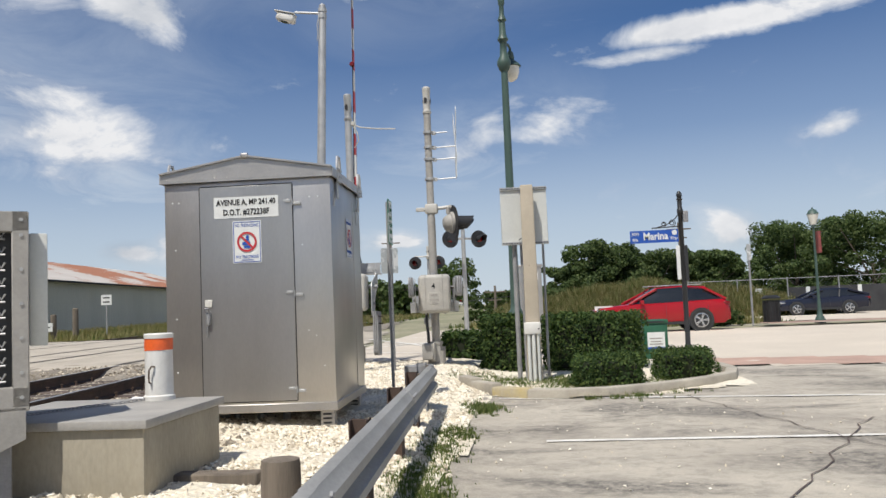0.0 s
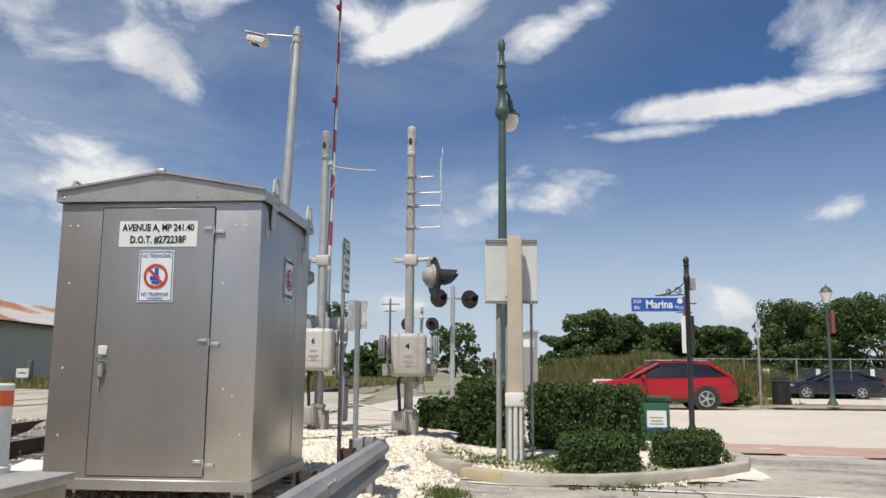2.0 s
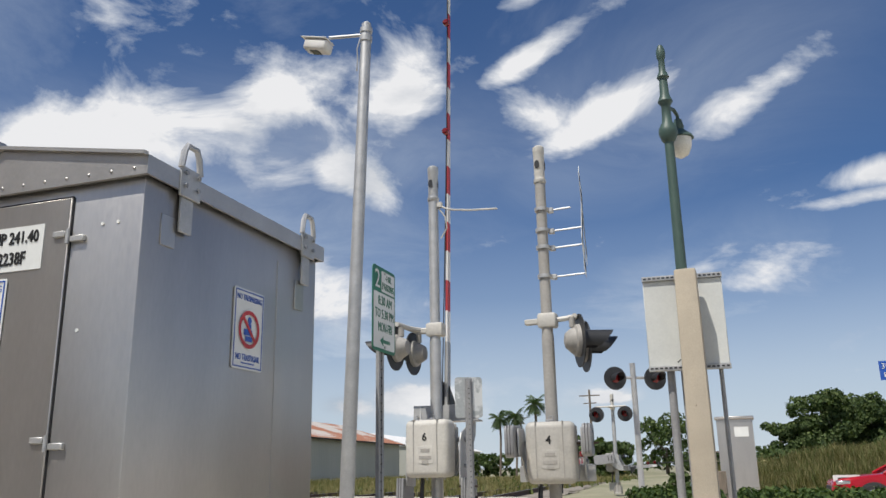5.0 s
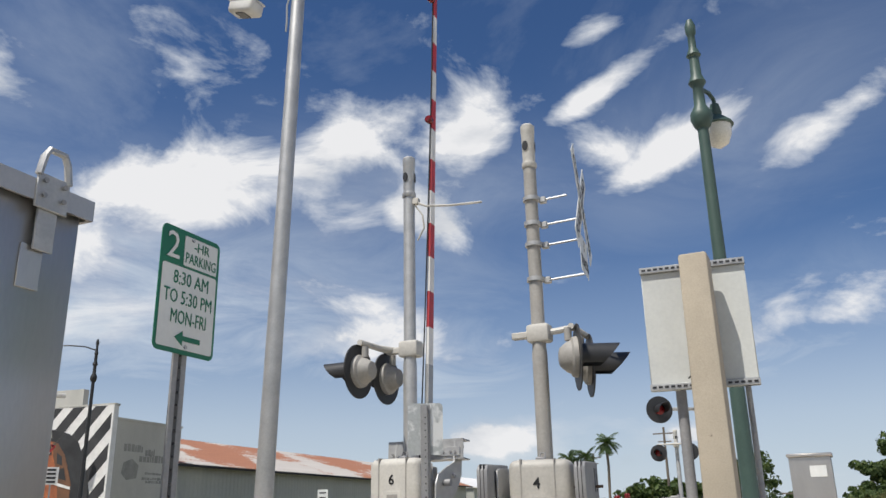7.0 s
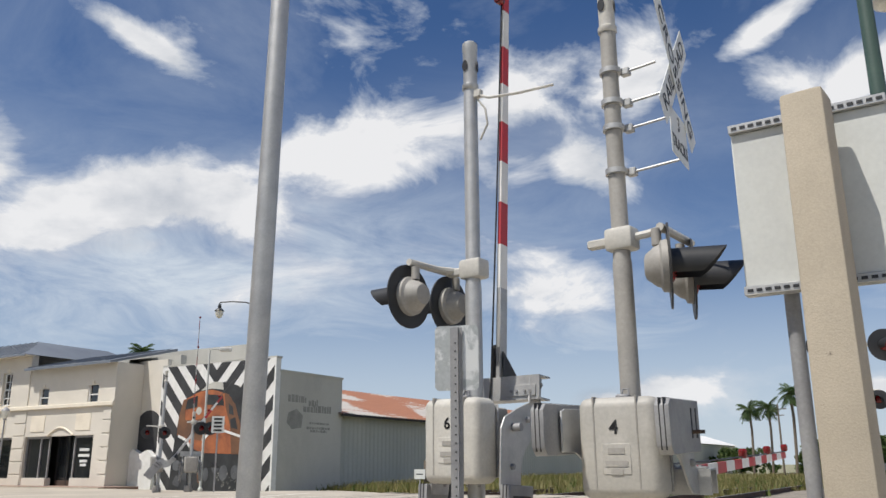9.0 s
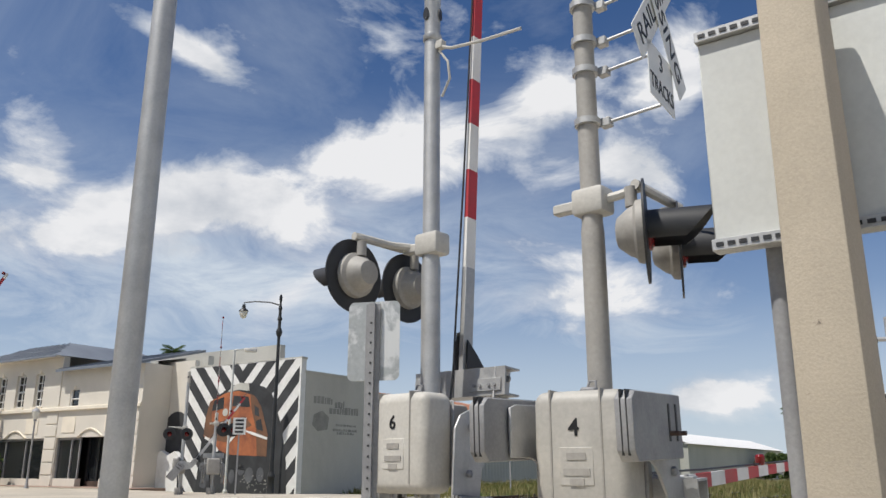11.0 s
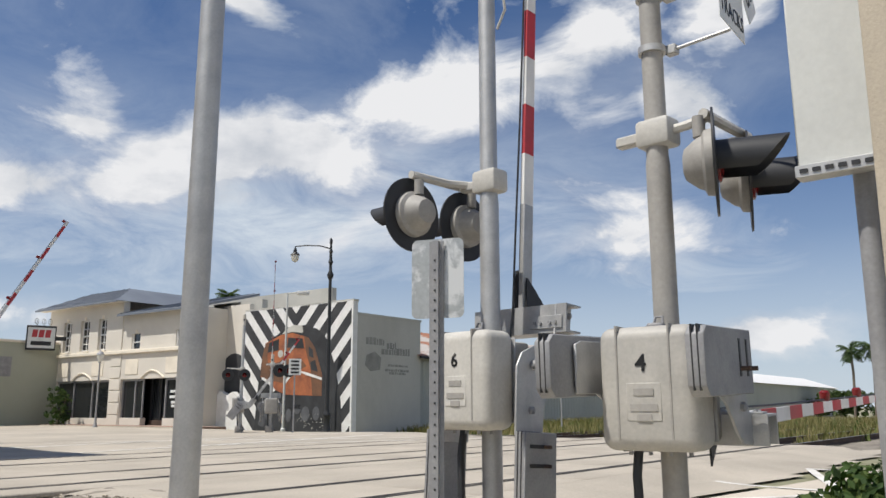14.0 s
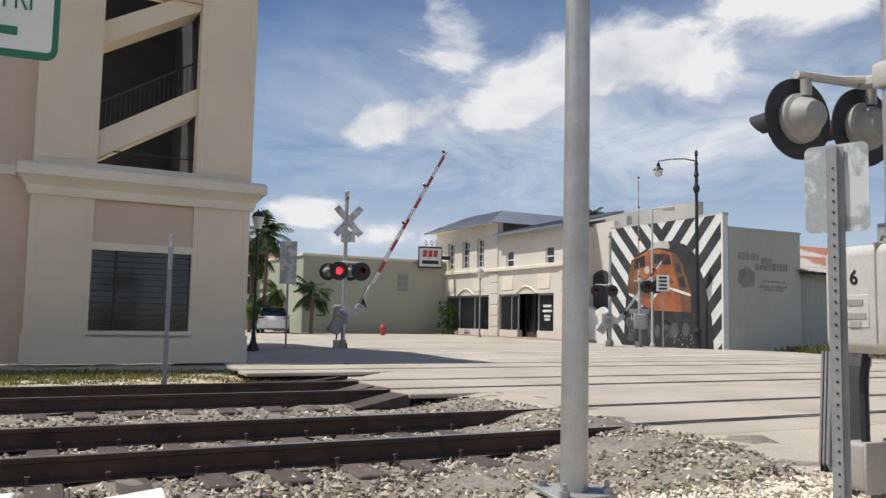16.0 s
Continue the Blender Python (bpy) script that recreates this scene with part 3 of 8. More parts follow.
def leaf_cloud(centers, count, size, seed, long=1.6):
    """Many small bent leaves spread through blobs (x, y, z, rx, ry, rz), thick towards the outside."""
    rng = np.random.default_rng(seed)
    c = np.array(centers, float)
    vol = c[:, 3] * c[:, 4] + c[:, 4] * c[:, 5] + c[:, 3] * c[:, 5]
    pick = rng.choice(len(c), count, p=vol / vol.sum())
    d = rng.normal(size=(count, 3))
    d /= np.linalg.norm(d, axis=1)[:, None]
    rad = rng.uniform(0.62, 1.04, count) ** 0.8
    pos = c[pick, :3] + d * rad[:, None] * c[pick, 3:]
    nrm = d + rng.normal(scale=0.55, size=(count, 3))
    nrm /= np.linalg.norm(nrm, axis=1)[:, None]
    a = np.cross(nrm, rng.normal(size=(count, 3)))
    a /= np.linalg.norm(a, axis=1)[:, None]
    b = np.cross(nrm, a)
    s = size * rng.uniform(0.6, 1.35, count)[:, None]
    verts = np.stack([pos - a * s * long / 2, pos + b * s / 2 + nrm * s * 0.12, pos + a * s * long / 2, pos - b * s / 2 + nrm * s * 0.12], 1).reshape(-1, 3)
    faces = np.arange(count * 4).reshape(-1, 4)
    return verts, faces


def leaves(name, centers, count, size, seed, material, parent, label="", long=1.6):
    v, f = leaf_cloud(centers, count, size, seed, long)
    me = bpy.data.meshes.new(name)
    me.from_pydata(v.tolist(), [], f.tolist())
    me.materials.append(M[material])
    ob = new(name, me)
    ob.parent = parent
    if label:
        tagged(ob, label)
    return ob


def blades(name, spots, size, seed, material, parent=None):
    """Tufts of grass: thin bent blades at the spots (x, y, z, height)."""
    rng = np.random.default_rng(seed)
    vs, fs = [], []
    for x, y, z, h in spots:
        for _ in range(5):
            a, lean, hh, w = rng.uniform(0, 6.28), rng.uniform(0.1, 0.7), h * rng.uniform(0.6, 1.2), size * rng.uniform(0.6, 1.2)
            dx, dy = math.cos(a), math.sin(a)
            bx, by = x + rng.normal() * size * 2, y + rng.normal() * size * 2
            n = len(vs)
            vs += [(bx - dy * w, by + dx * w, z), (bx + dy * w, by - dx * w, z), (bx + dx * lean * hh, by + dy * lean * hh, z + hh)]
            fs.append((n, n + 1, n + 2))
    me = bpy.data.meshes.new(name)
    me.from_pydata(vs, [], fs)
    me.materials.append(M[material])
    ob = new(name, me)
    ob.parent = parent
    return ob


# ---- the lie of the land ----
def rail_x(y, off=0.0):
    """Where the near rail runs, and others beside it."""
    return -5.0 - 0.115 * (y - 8.0) + off


def smooth(a, b, v):
    u = min(1.0, max(0.0, (v - a) / (b - a)))
    return u * u * (3 - 2 * u)


def crossing_edge(x):
    """South edge of the paved crossing."""
    return 12.5 + 0.12 * (x + 3.0) if x > -7 else 12.0 - 0.35 * (-7 - x) * smooth(-7, -11, x)


def land(x, y):
    """Height of the ground."""
    east = 0.05 - 0.05 * smooth(-2.8, -1.2, x) - 0.2 * smooth(-1.2, 0.25, x)
    if y < 11:
        east -= 0.08 * smooth(9.5, 6.0, y) * (1 - smooth(-1.2, 0.25, x)) * smooth(-4.5, -2.0, x)
    north = smooth(10.6, 12.2, y) * (1 - smooth(29.0, 33.0, y))
    dx = x - rail_x(y)
    hump = 0.165 * north * smooth(2.6, 0.9, dx)
    west = 0.06 * smooth(-11.5, -15, dx) - 0.0
    far = -0.12 * smooth(-13, -22, dx)
    z = east if dx > 0.9 else min(east, 0.02) * 0 - 0.03
    if dx <= 2.6:
        k = smooth(2.6, 0.9, dx)
        z = east * (1 - k) + k * (-0.03)
    z = z * (1 - north * smooth(2.6, 0.9, dx)) + hump
    return z + (west + far if dx < -10 else 0.0)

# ---- ground ----


def ground_sheet():
    xs = np.unique(np.concatenate([np.arange(-24, 8.01, 0.35), np.linspace(-70, -24, 24), np.linspace(8, 60, 28), [-3000, -600, -200, 200, 600, 3000]]))
    ys = np.unique(np.concatenate([np.arange(-4, 36.01, 0.35), np.linspace(-30, -4, 14), np.linspace(36, 110, 30), [-3000, -300, -80, 200, 500, 3000]]))
    vs = [(x, y, land(x, y) - 0.03) for y in ys for x in xs]
    nx = len(xs)
    fs = [(j * nx + i, j * nx + i + 1, (j + 1) * nx + i + 1, (j + 1) * nx + i) for j in range(len(ys) - 1) for i in range(nx - 1)]
    me = bpy.data.meshes.new("ground")
    me.from_pydata(vs, [], fs)
    me.materials.append(M["far_ground"])
    me.shade_smooth()
    tagged(new("ground", me), "dry sandy ground with thin grass", "ground", kind="structure")


ground_sheet()


def patch(name, inside, x0, x1, y0, y1, step, lift, material, label, category, rough=0.0, parent=None):
    """A skin of one surface that follows the land, where inside(x, y)."""
    bm = B()
    grid = {}
    nx, ny = int((x1 - x0) / step), int((y1 - y0) / step)

    def vert(i, j):
        if (i, j) not in grid:
            x, y = x0 + i * step, y0 + j * step
            z = land(x, y) + lift + (rough * (noise.noise(Vector((x * 2.2, y * 2.2, 0.3))) + 0.6 * noise.noise(Vector((x * 7, y * 7, 3)))) if rough else 0)
            grid[i, j] = bm.verts.new((x, y, z))
        return grid[i, j]

    for j in range(ny):
        for i in range(nx):
            if inside(x0 + (i + 0.5) * step, y0 + (j + 0.5) * step):
                bm.faces.new((vert(i, j), vert(i + 1, j), vert(i + 1, j + 1), vert(i, j + 1)))
    ob = part(name, bm, material, parent, smooth=60)
    return tagged(ob, label, category, kind="structure") if not parent else ob


def lot_edge(y):
    return -0.22 + 0.03 * math.sin(y * 1.7) + 0.02 * math.sin(y * 4.1)


def island(x, y):
    """The kerbed bed: from the kerb back to the masts."""
    front = 8.75 - 0.55 * math.sin(math.pi * min(1, max(0, (x + 0.4) / 1.6)) * 0.5) if x < 1.2 else 8.2 + 0.30 * max(0, x - 1.2) ** 1.55
    return -0.9 < x < 3.55 and front < y < 14.0 - 0.25 * max(0, x - 1)


def deep(x, y):
    """Well inside the bed, so that paving runs on under its kerb."""
    return all(island(x + a, y + b) for a in (-0.3, 0.3) for b in (-0.3, 0.3))


def is_lot(x, y):
    return x > lot_edge(y) and y < 12.2 - 0.26 * (x - 3.5) and not deep(x, y)


def is_road(x, y):
    if x > 0.2:
        return 12.2 - 0.26 * (x - 3.5) <= y < 27.3 and not deep(x, y)
    return x > rail_x(y, 2.3) and y > crossing_edge(x) and not deep(x, y) and y < 30 + 0.3 * x and not (-1.9 < x < 0.3 and y < 13.2)


patch("pavement", is_lot, -0.6, 24, -8, 13.2, 0.2, 0.0, "lot", "worn pale parking lot with stains and cracks", "parking lot", 0.008)
patch("road", is_road, -3.6, 60, 9, 30, 0.4, 0.004, "road", "pale sunlit concrete road", "road", 0.004)
patch("gravel", lambda x, y: rail_x(y, 2.2) < x < lot_edge(y) + 0.1 and y < crossing_edge(x) + 0.1 or (-0.95 < x < 3.44 and island(x, y)), -4.6, 3.6, -6, 13.8, 0.12, 0.012, "gravel_white", "bright white crushed shell gravel", "gravel", 0.03)
patch("ballast", lambda x, y: rail_x(y, -10.9) < x < rail_x(y, 2.3) and y < crossing_edge(x) + 0.5, -20, 0.5, -16, 13.5, 0.25, 0.0, "ballast", "grey crushed stone ballast under the tracks", "ballast", 0.05)
patch("ballast", lambda x, y: rail_x(y, -11.5) < x < rail_x(y, 1.8) and y > 29, -24, -4, 29, 80, 0.8, 0.01, "ballast", "grey crushed stone ballast along the tracks", "ballast", 0.04)
patch("crossing", lambda x, y: -70 < x < rail_x(y, 2.4) and crossing_edge(x) - 0.15 < y < (30.5 if x > -22 else 29.0), -60, -2.5, 7.5, 31, 0.25, 0.008, "crossing", "concrete road crossing over the tracks", "crossing", 0.004)


def face_x(y):
    """Line of the garage front."""
    return -18.1 - 0.158 * (y - 10.04)


patch("verge", lambda x, y: face_x(y) - 0.3 < x < rail_x(y, -7.6 + 0.25 * math.sin(y * 1.3)) and y < crossing_edge(x) + 0.1, -21, -9.5, -14, 12.5, 0.25, 0.02, "verge", "sandy verge with patches of thin grass", "verge", 0.03)


def line(name, pts, w, material, label, lift=0.008):
    bm = B()
    row = []
    for i, (x, y) in enumerate(pts):
        a, b = pts[max(i - 1, 0)], pts[min(i + 1, len(pts) - 1)]
        d = Vector((b[0] - a[0], b[1] - a[1])).normalized()
        row.append([bm.verts.new((x + s * d.y * w / 2, y - s * d.x * w / 2, land(x + s * d.y * w / 2, y - s * d.x * w / 2) + lift)) for s in (-1, 1)])
    for p, q in zip(row, row[1:]):
        bm.faces.new((p[0], p[1], q[1], q[0]))
    return tagged(part(name, bm, material), label, "road marking", kind="structure")


def seg(p, q, n=14, wob=0.0):
    return [(p[0] + (q[0] - p[0]) * i / n + wob * math.sin(i * 2.1), p[1] + (q[1] - p[1]) * i / n + wob * math.cos(i * 1.3)) for i in range(n + 1)]


line("parking_line", seg((0.05, 8.36), (9.0, 7.0), 30), 0.09, "paint_white", "worn white parking bay line")
line("parking_line", seg((0.58, 5.17), (8.0, 5.0), 30), 0.09, "paint_white", "worn white parking bay line")
line("parking_line", seg((0.5, 2.4), (8.0, 1.5), 30), 0.09, "paint_white", "worn white parking bay line")
for p, q in (((2.3, 8.1), (3.4, 3.2)), ((0.0, 5.75), (1.2, 5.9)), ((3.3, 6.0), (5.5, 4.9)), ((1.0, 1.2), (3.6, 6.1))):
    line("crack", seg(p, q, 22, 0.035), 0.012, "tie", "dark crack in the paving", 0.011)

for p, q in (((-4.2, 15.5), (-0.6, 22.5)), ((-0.8, 15.0), (-4.4, 22.5)), ((-4.3, 15.2), (-0.7, 15.0)), ((-4.5, 22.6), (-0.6, 22.6)), ((-4.4, 19.0), (-0.7, 18.8))):
    line("road_marking", seg(p, q, 20), 0.14, "paint_white", "worn white box marking on the road", 0.014)
for p, q in (((-18.5, 18.0), (-16.0, 27.5)), ((-17.0, 15.0), (-20.5, 27.0)), ((-19.5, 14.5), (-22.5, 27.0)), ((-21.5, 16.0), (-18.0, 27.5))):
    line("road_marking", seg(p, q, 20), 0.16, "paint_white", "worn white box marking on the road", 0.014)

# brick band across the road mouth
bricks_at = thing("brick_crosswalk", pose(0, 0, 0), "faded red brick crosswalk band across the road", "crosswalk", kind="structure")
patch("bed", lambda x, y: 3.3 < x < 30 and 12.25 < y + 0.26 * (x - 4) < 13.9, 3, 30, 4, 15, 0.2, 0.006, "brick", "", "", 0.0, bricks_at)

# kerb round the bed
KERB = [(-0.55, 9.55), (-0.35, 9.1), (-0.05, 8.65), (0.4, 8.32), (0.9, 8.22), (1.4, 8.25), (1.9, 8.5), (2.4, 8.85), (2.9, 9.3), (3.3, 9.85), (3.5, 10.6), (3.5, 11.4), (3.3, 12.2)]
kerb_at = thing("kerb", pose(0, 0, 0), "low worn concrete kerb round the planting bed", "kerb", kind="structure")
for i, (p, q) in enumerate(zip(KERB, KERB[1:])):
    bm = B()
    L = (Vector(q) - Vector(p)).length
    m = Matrix.Translation((p[0], p[1], land(p[0] + 0.1, p[1]) - 0.05)) @ pose(0, 0, 0, 0, 0, math.degrees(math.atan2(q[1] - p[1], q[0] - p[0])))
    box(bm, 0.004, L + 0.02, -0.02, 0.15, 0, 0.17, 0.025, 2, m)
    part("kerbstone", bm, "kerb_yellow" if i in (2,) else "kerb", kerb_at, "patch of old yellow paint" if i in (2,) else "")

# far kerb and verge behind the road
line("far_kerb", seg((7.2, 27.15), (60, 26.6), 40), 0.25, "kerb", "low pale kerb along the far side of the road", 0.11)
line("pavement_strip", seg((8.8, 28.3), (60, 27.7), 40), 1.8, "brick", "red brick footway strip behind the kerb", 0.10)

patch("sand_lot", lambda x, y: 32.0 + 0.6 * math.sin(x * 0.7) < y < 42.0, 7.6, 60, 30, 43, 0.4, 0.004, "road", "pale sandy parking ground before the fence", "parking lot", 0.01)

# ---- tracks ----
PROFILE = [(-0.076, 0.0), (0.076, 0.0), (0.076, 0.012), (0.012, 0.03), (0.010, 0.125), (0.036, 0.137), (0.036, 0.170), (-0.036, 0.170), (-0.036, 0.137), (-0.010, 0.125), (-0.012, 0.03), (-0.076, 0.012)]


def rail(off, y0, y1):
    bm = B()
    rings = []
    for y in [y0] + [v for v in (0, 8, 12.3, 30, 60) if v > y0] + [y1]:
        x = rail_x(y, off)
        rings.append([bm.verts.new((x + u, y, w)) for u, w in PROFILE])
    for a, b in zip(rings, rings[1:]):
        for k in range(len(PROFILE)):
            bm.faces.new((a[k], a[(k + 1) % 12], b[(k + 1) % 12], b[k]))
    bmesh.ops.recalc_face_normals(bm, faces=bm.faces)
    return bm


tie_me = bpy.data.meshes.new("tie")
tb = box(B(), -1.3, 1.3, -0.115, 0.115, -0.16, 0.0, 0.012)
tb.to_mesh(tie_me)
tb.free()
tie_me.materials.append(M["tie"])
spike_me = bpy.data.meshes.new("spike")
tb = box(B(), -0.012, 0.012, -0.01, 0.01, 0, 0.05)
box(tb, -0.02, 0.02, -0.016, 0.016, 0.045, 0.06)
tb.to_mesh(spike_me)
tb.free()
spike_me.materials.append(M["rust_steel"])
for k, c in enumerate((-0.75, -4.92, -9.1)):
    tr = thing("railway_track", pose(0, 0, 0), "rusty steel railway track on timber ties", "railway track", "tracks", "structure")
    for s in (-0.75, 0.75):
        r = part("rail", rail(c + s, -40 if k < 2 else 11.2, 420), "rust_steel", tr, "rust-brown steel rail", smooth=25)
        bm = B()
        for a, b in ((-40, 8), (8, 60), (60, 420)) if k < 2 else ((11.2, 60), (60, 420)):
            xa, xb = rail_x(a, c + s), rail_x(b, c + s)
            bm.faces.new([bm.verts.new(p) for p in ((xa - 0.03, a, 0.1715), (xa + 0.03, a, 0.1715), (xb + 0.03, b, 0.1715), (xb - 0.03, b, 0.1715))])
        part("rail_head", bm, "rail_top", tr, "bright worn rail head")
    y = -9.0
    while y < 12.3:
        x = rail_x(y, c)
        if k < 2 and y < crossing_edge(x) - 0.1:
            shared("tie", tie_me, tr, pose(x, y, 0.004, 0, 0, 6.5 + 1.2 * math.sin(y * 7)))
            if k == 0:
                for s in (-0.86, -0.64, 0.64, 0.86):
                    shared("spike", spike_me, tr, pose(x + s, y + 0.05 * math.sin(y * 3 + s), 0.004, 0, 0, 6.5))
        y += 0.52
    # crossing panels between and beside the rails
    panel_me = bpy.data.meshes.new("panel")
    tb = box(B(), -0.66, 0.66, -1.2, 1.2, -0.06, 0.0, 0.012)
    tb.to_mesh(panel_me)
    tb.free()
    panel_me.materials.append(M["crossing"])
    side_me = bpy.data.meshes.new("panel")
    tb = box(B(), -0.33, 0.33, -1.2, 1.2, -0.06, 0.0, 0.012)
    tb.to_mesh(side_me)
    tb.free()
    side_me.materials.append(M["crossing"])
    y = crossing_edge(rail_x(12, c)) + 1.25
    while y < 29.5:
        shared("panel", panel_me, tr, pose(rail_x(y, c), y, 0.176, 0, 0, 6.56))
        for s in (-1.19, 1.19):
            shared("panel", side_me, tr, pose(rail_x(y, c + s), y, 0.176, 0, 0, 6.56))
        y += 2.44
    for s in (-0.75, 0.75):
        bm = B()
        y0, y1 = crossing_edge(rail_x(12, c)) + 0.05, 29.8
        for w in (-0.055, 0.055):
            xa, xb = rail_x(y0, c + s + w), rail_x(y1, c + s + w)
            bm.faces.new([bm.verts.new(p) for p in ((xa - 0.035, y0, 0.1785), (xa + 0.035, y0, 0.1785), (xb + 0.035, y1, 0.1785), (xb - 0.035, y1, 0.1785))])
        part("flangeway", bm, "rubber", tr, "black rubber flangeway strip")
    # sloped end blocks at the edge of the crossing
    for s in (-1.15, -0.35, 0.35, 1.15) if k < 2 else ():
        y = crossing_edge(rail_x(12, c)) - 0.18
        bm = prism(B(), [(-0.42, 0.0), (0.3, 0.0), (0.3, 0.17)], 0.56, pose(rail_x(y, c + s) + 0.28, y, 0.0, 90, 0, 90) @ pose(0, 0, -0.56))
        part("end_block", bm, "tie", tr, "dark weathered end block of the crossing")

# ---- railway cabinet and its neighbours ----


def railway_cabinet():
    g = -0.12
    c = thing("railway_cabinet", pose(-2.145, 6.20, g, 0, 0, 2.0), "brushed aluminium railway signal cabinet on short legs", "signal cabinet")
    W, D, Z0, Z1 = 0.80, 0.775, 0.235, 2.44
    part("body", box(B(), -W, W, -D, D, Z0, Z1, 0.008, 2), "aluminium", c)
    part("base_rail", box(B(), -W - 0.012, W + 0.012, -D - 0.012, D + 0.012, Z0 - 0.03, Z0 + 0.05, 0.006), "aluminium_trim", c)
    # roof: shallow gable with a folded fascia all round
    bm = B()
    w, d = W + 0.028, D + 0.035
    pk, ev, top = Z1 + 0.17, Z1 - 0.055, Z1 + 0.03
    for y in (-d, d):
        pts = [(-w, ev), (w, ev), (w, top), (0, pk), (-w, top)]
        prism(bm, pts if y < 0 else pts, 0.02, pose(0, y + (0.02 if y < 0 else 0), 0, 90))
    for s in (-1, 1):
        a = math.atan2(pk - top, w)
        box(bm, 0, w / math.cos(a), -d, d, -0.012, 0.0, 0, 1, pose(0, 0, pk, 0, math.degrees(a), 0) if s > 0 else pose(0, 0, pk, 0, math.degrees(-a), 0) @ Matrix.Translation((-w / math.cos(a), 0, 0)))
        box(bm, s * w - 0.006, s * w + 0.006, -d, d, ev, top)
    part_each("roof", bm, "aluminium_trim", c, "shallow gabled metal roof")
    bm = B()
    for s in (-1, 1):
        a = math.atan2(pk - top, w)
        L = w / math.cos(a)
        box(bm, 0 if s > 0 else -L, L if s > 0 else 0, -d - 0.022, -d + 0.005, -0.004, 0.012, 0, 1, pose(0, 0, pk, 0, math.degrees(a) * s, 0))
    box(bm, -0.035, 0.035, -d - 0.03, -d + 0.02, pk - 0.02, pk + 0.03, 0.012, 2)
    part("roof_seam", bm, "aluminium_trim", c, "bright folded roof seam")
    bm = B()
    for i in range(14):
        x = -w + 0.06 + i * (2 * w - 0.12) / 13
        lathe(bm, [(0.007, 0), (0.007, 0.004), (0.003, 0.007)], 8, pose(x, -d, ev + 0.03, 90))
    part_each("rivet", bm, "aluminium_trim", c)
    # lifting lugs on the eaves
    for x, y in ((W + 0.035, -0.52), (W + 0.035, 0.60), (-W - 0.035, -0.52), (-W - 0.035, 0.6)):
        bm = box(B(), x - 0.006, x + 0.006, y - 0.075, y + 0.075, top - 0.11, top + 0.03, 0.003)
        pts = [(-0.07, 0.02), (-0.055, 0.10), (-0.035, 0.135), (0.035, 0.135), (0.055, 0.10), (0.07, 0.02)]
        pipe(bm, [(x, y + u, top + w) for u, w in pts], 0.015, 6)
        box(bm, x - 0.02, x - 0.008, y - 0.045, y + 0.045, top - 0.27, top - 0.09, 0.003)
        lug = part("lifting_lug", bm, "galvanised", c, "lifting lug with an eye")
        bm = B()
        for v, z in ((-0.045, -0.06), (0.045, -0.06), (-0.045, 0.0), (0.045, 0.0)):
            lathe(bm, [(0.011, 0), (0.011, 0.008)], 6, pose(x + 0.012, y + v, top + z, 90, 0, 90))
        part_each("bolt", bm, "galv_dull", lug)
    # door with seam, hinges, hasp
    dl, dr, db, dt = -0.455, 0.435, 0.31, 2.335
    door = part("door", box(B(), dl, dr, -D - 0.012, -D, db, dt, 0.004), "aluminium", c, "plain hinged metal door")
    bm = B()
    for x0, x1, z0, z1 in ((dl - 0.008, dl, db, dt), (dr, dr + 0.008, db, dt), (dl, dr, dt, dt + 0.008), (dl, dr, db - 0.008, db)):
        box(bm, x0, x1, -D - 0.004, -D + 0.001, z0, z1)
    part("door_gap", bm, "sign_black", c)
    for z in (0.42, 1.31, 2.17):
        bm = box(B(), dr - 0.075, dr - 0.01, -D - 0.026, -D - 0.012, z - 0.013, z + 0.013, 0.003)
        box(bm, dr + 0.012, dr + 0.085, -D - 0.02, -D, z - 0.038, z - 0.012, 0.003)
        tube(bm, (dr + 0.002, -D - 0.02, z - 0.045), (dr + 0.002, -D - 0.02, z + 0.02), 0.009, n=8)
        part("hinge", bm, "galvanised", door)
    bm = box(B(), dl + 0.035, dl + 0.105, -D - 0.024, -D - 0.012, 1.20, 1.27, 0.004)
    part("lock_plate", bm, "paint_white", door, "cream lock plate")
    bm = box(B(), dl + 0.05, dl + 0.09, -D - 0.045, -D - 0.012, 1.03, 1.16, 0.008)
    pipe(bm, [(dl + 0.055, -D - 0.05, 1.15), (dl + 0.05, -D - 0.065, 1.19), (dl + 0.085, -D - 0.065, 1.19), (dl + 0.085, -D - 0.05, 1.15)], 0.006)
    pipe(bm, [(dl + 0.06, -D - 0.03, 1.04), (dl + 0.055, -D - 0.035, 0.97), (dl + 0.06, -D - 0.03, 0.92)], 0.006)
    part("padlock", bm, "galv_dull", door, "steel hasp and padlock with a chain")
    bm = B()
    for x, z in ((-0.72, 2.2), (-0.66, 2.2), (-0.70, 1.75), (-0.70, 1.1), (-0.70, 0.6), (0.70, 0.62), (0.52, 1.75), (0.60, 2.2), (0.68, 2.2), (0.56, 0.95), (0.63, 0.9)):
        lathe(bm, [(0.008, 0), (0.008, 0.004)], 8, pose(x, -D, z, 90))
    part_each("rivet", bm, "sign_white", c)
    # right side: inspection panel outline and notice
    bm = box(B(), W, W + 0.006, -0.66, -0.56, 2.12, 2.26, 0.002)
    box(bm, W, W + 0.006, 0.52, 0.62, 2.05, 2.22, 0.002)
    box(bm, W, W + 0.004, 0.33, 0.34, 0.3, 2.28)
    part_each("side_plate", bm, "aluminium", c)
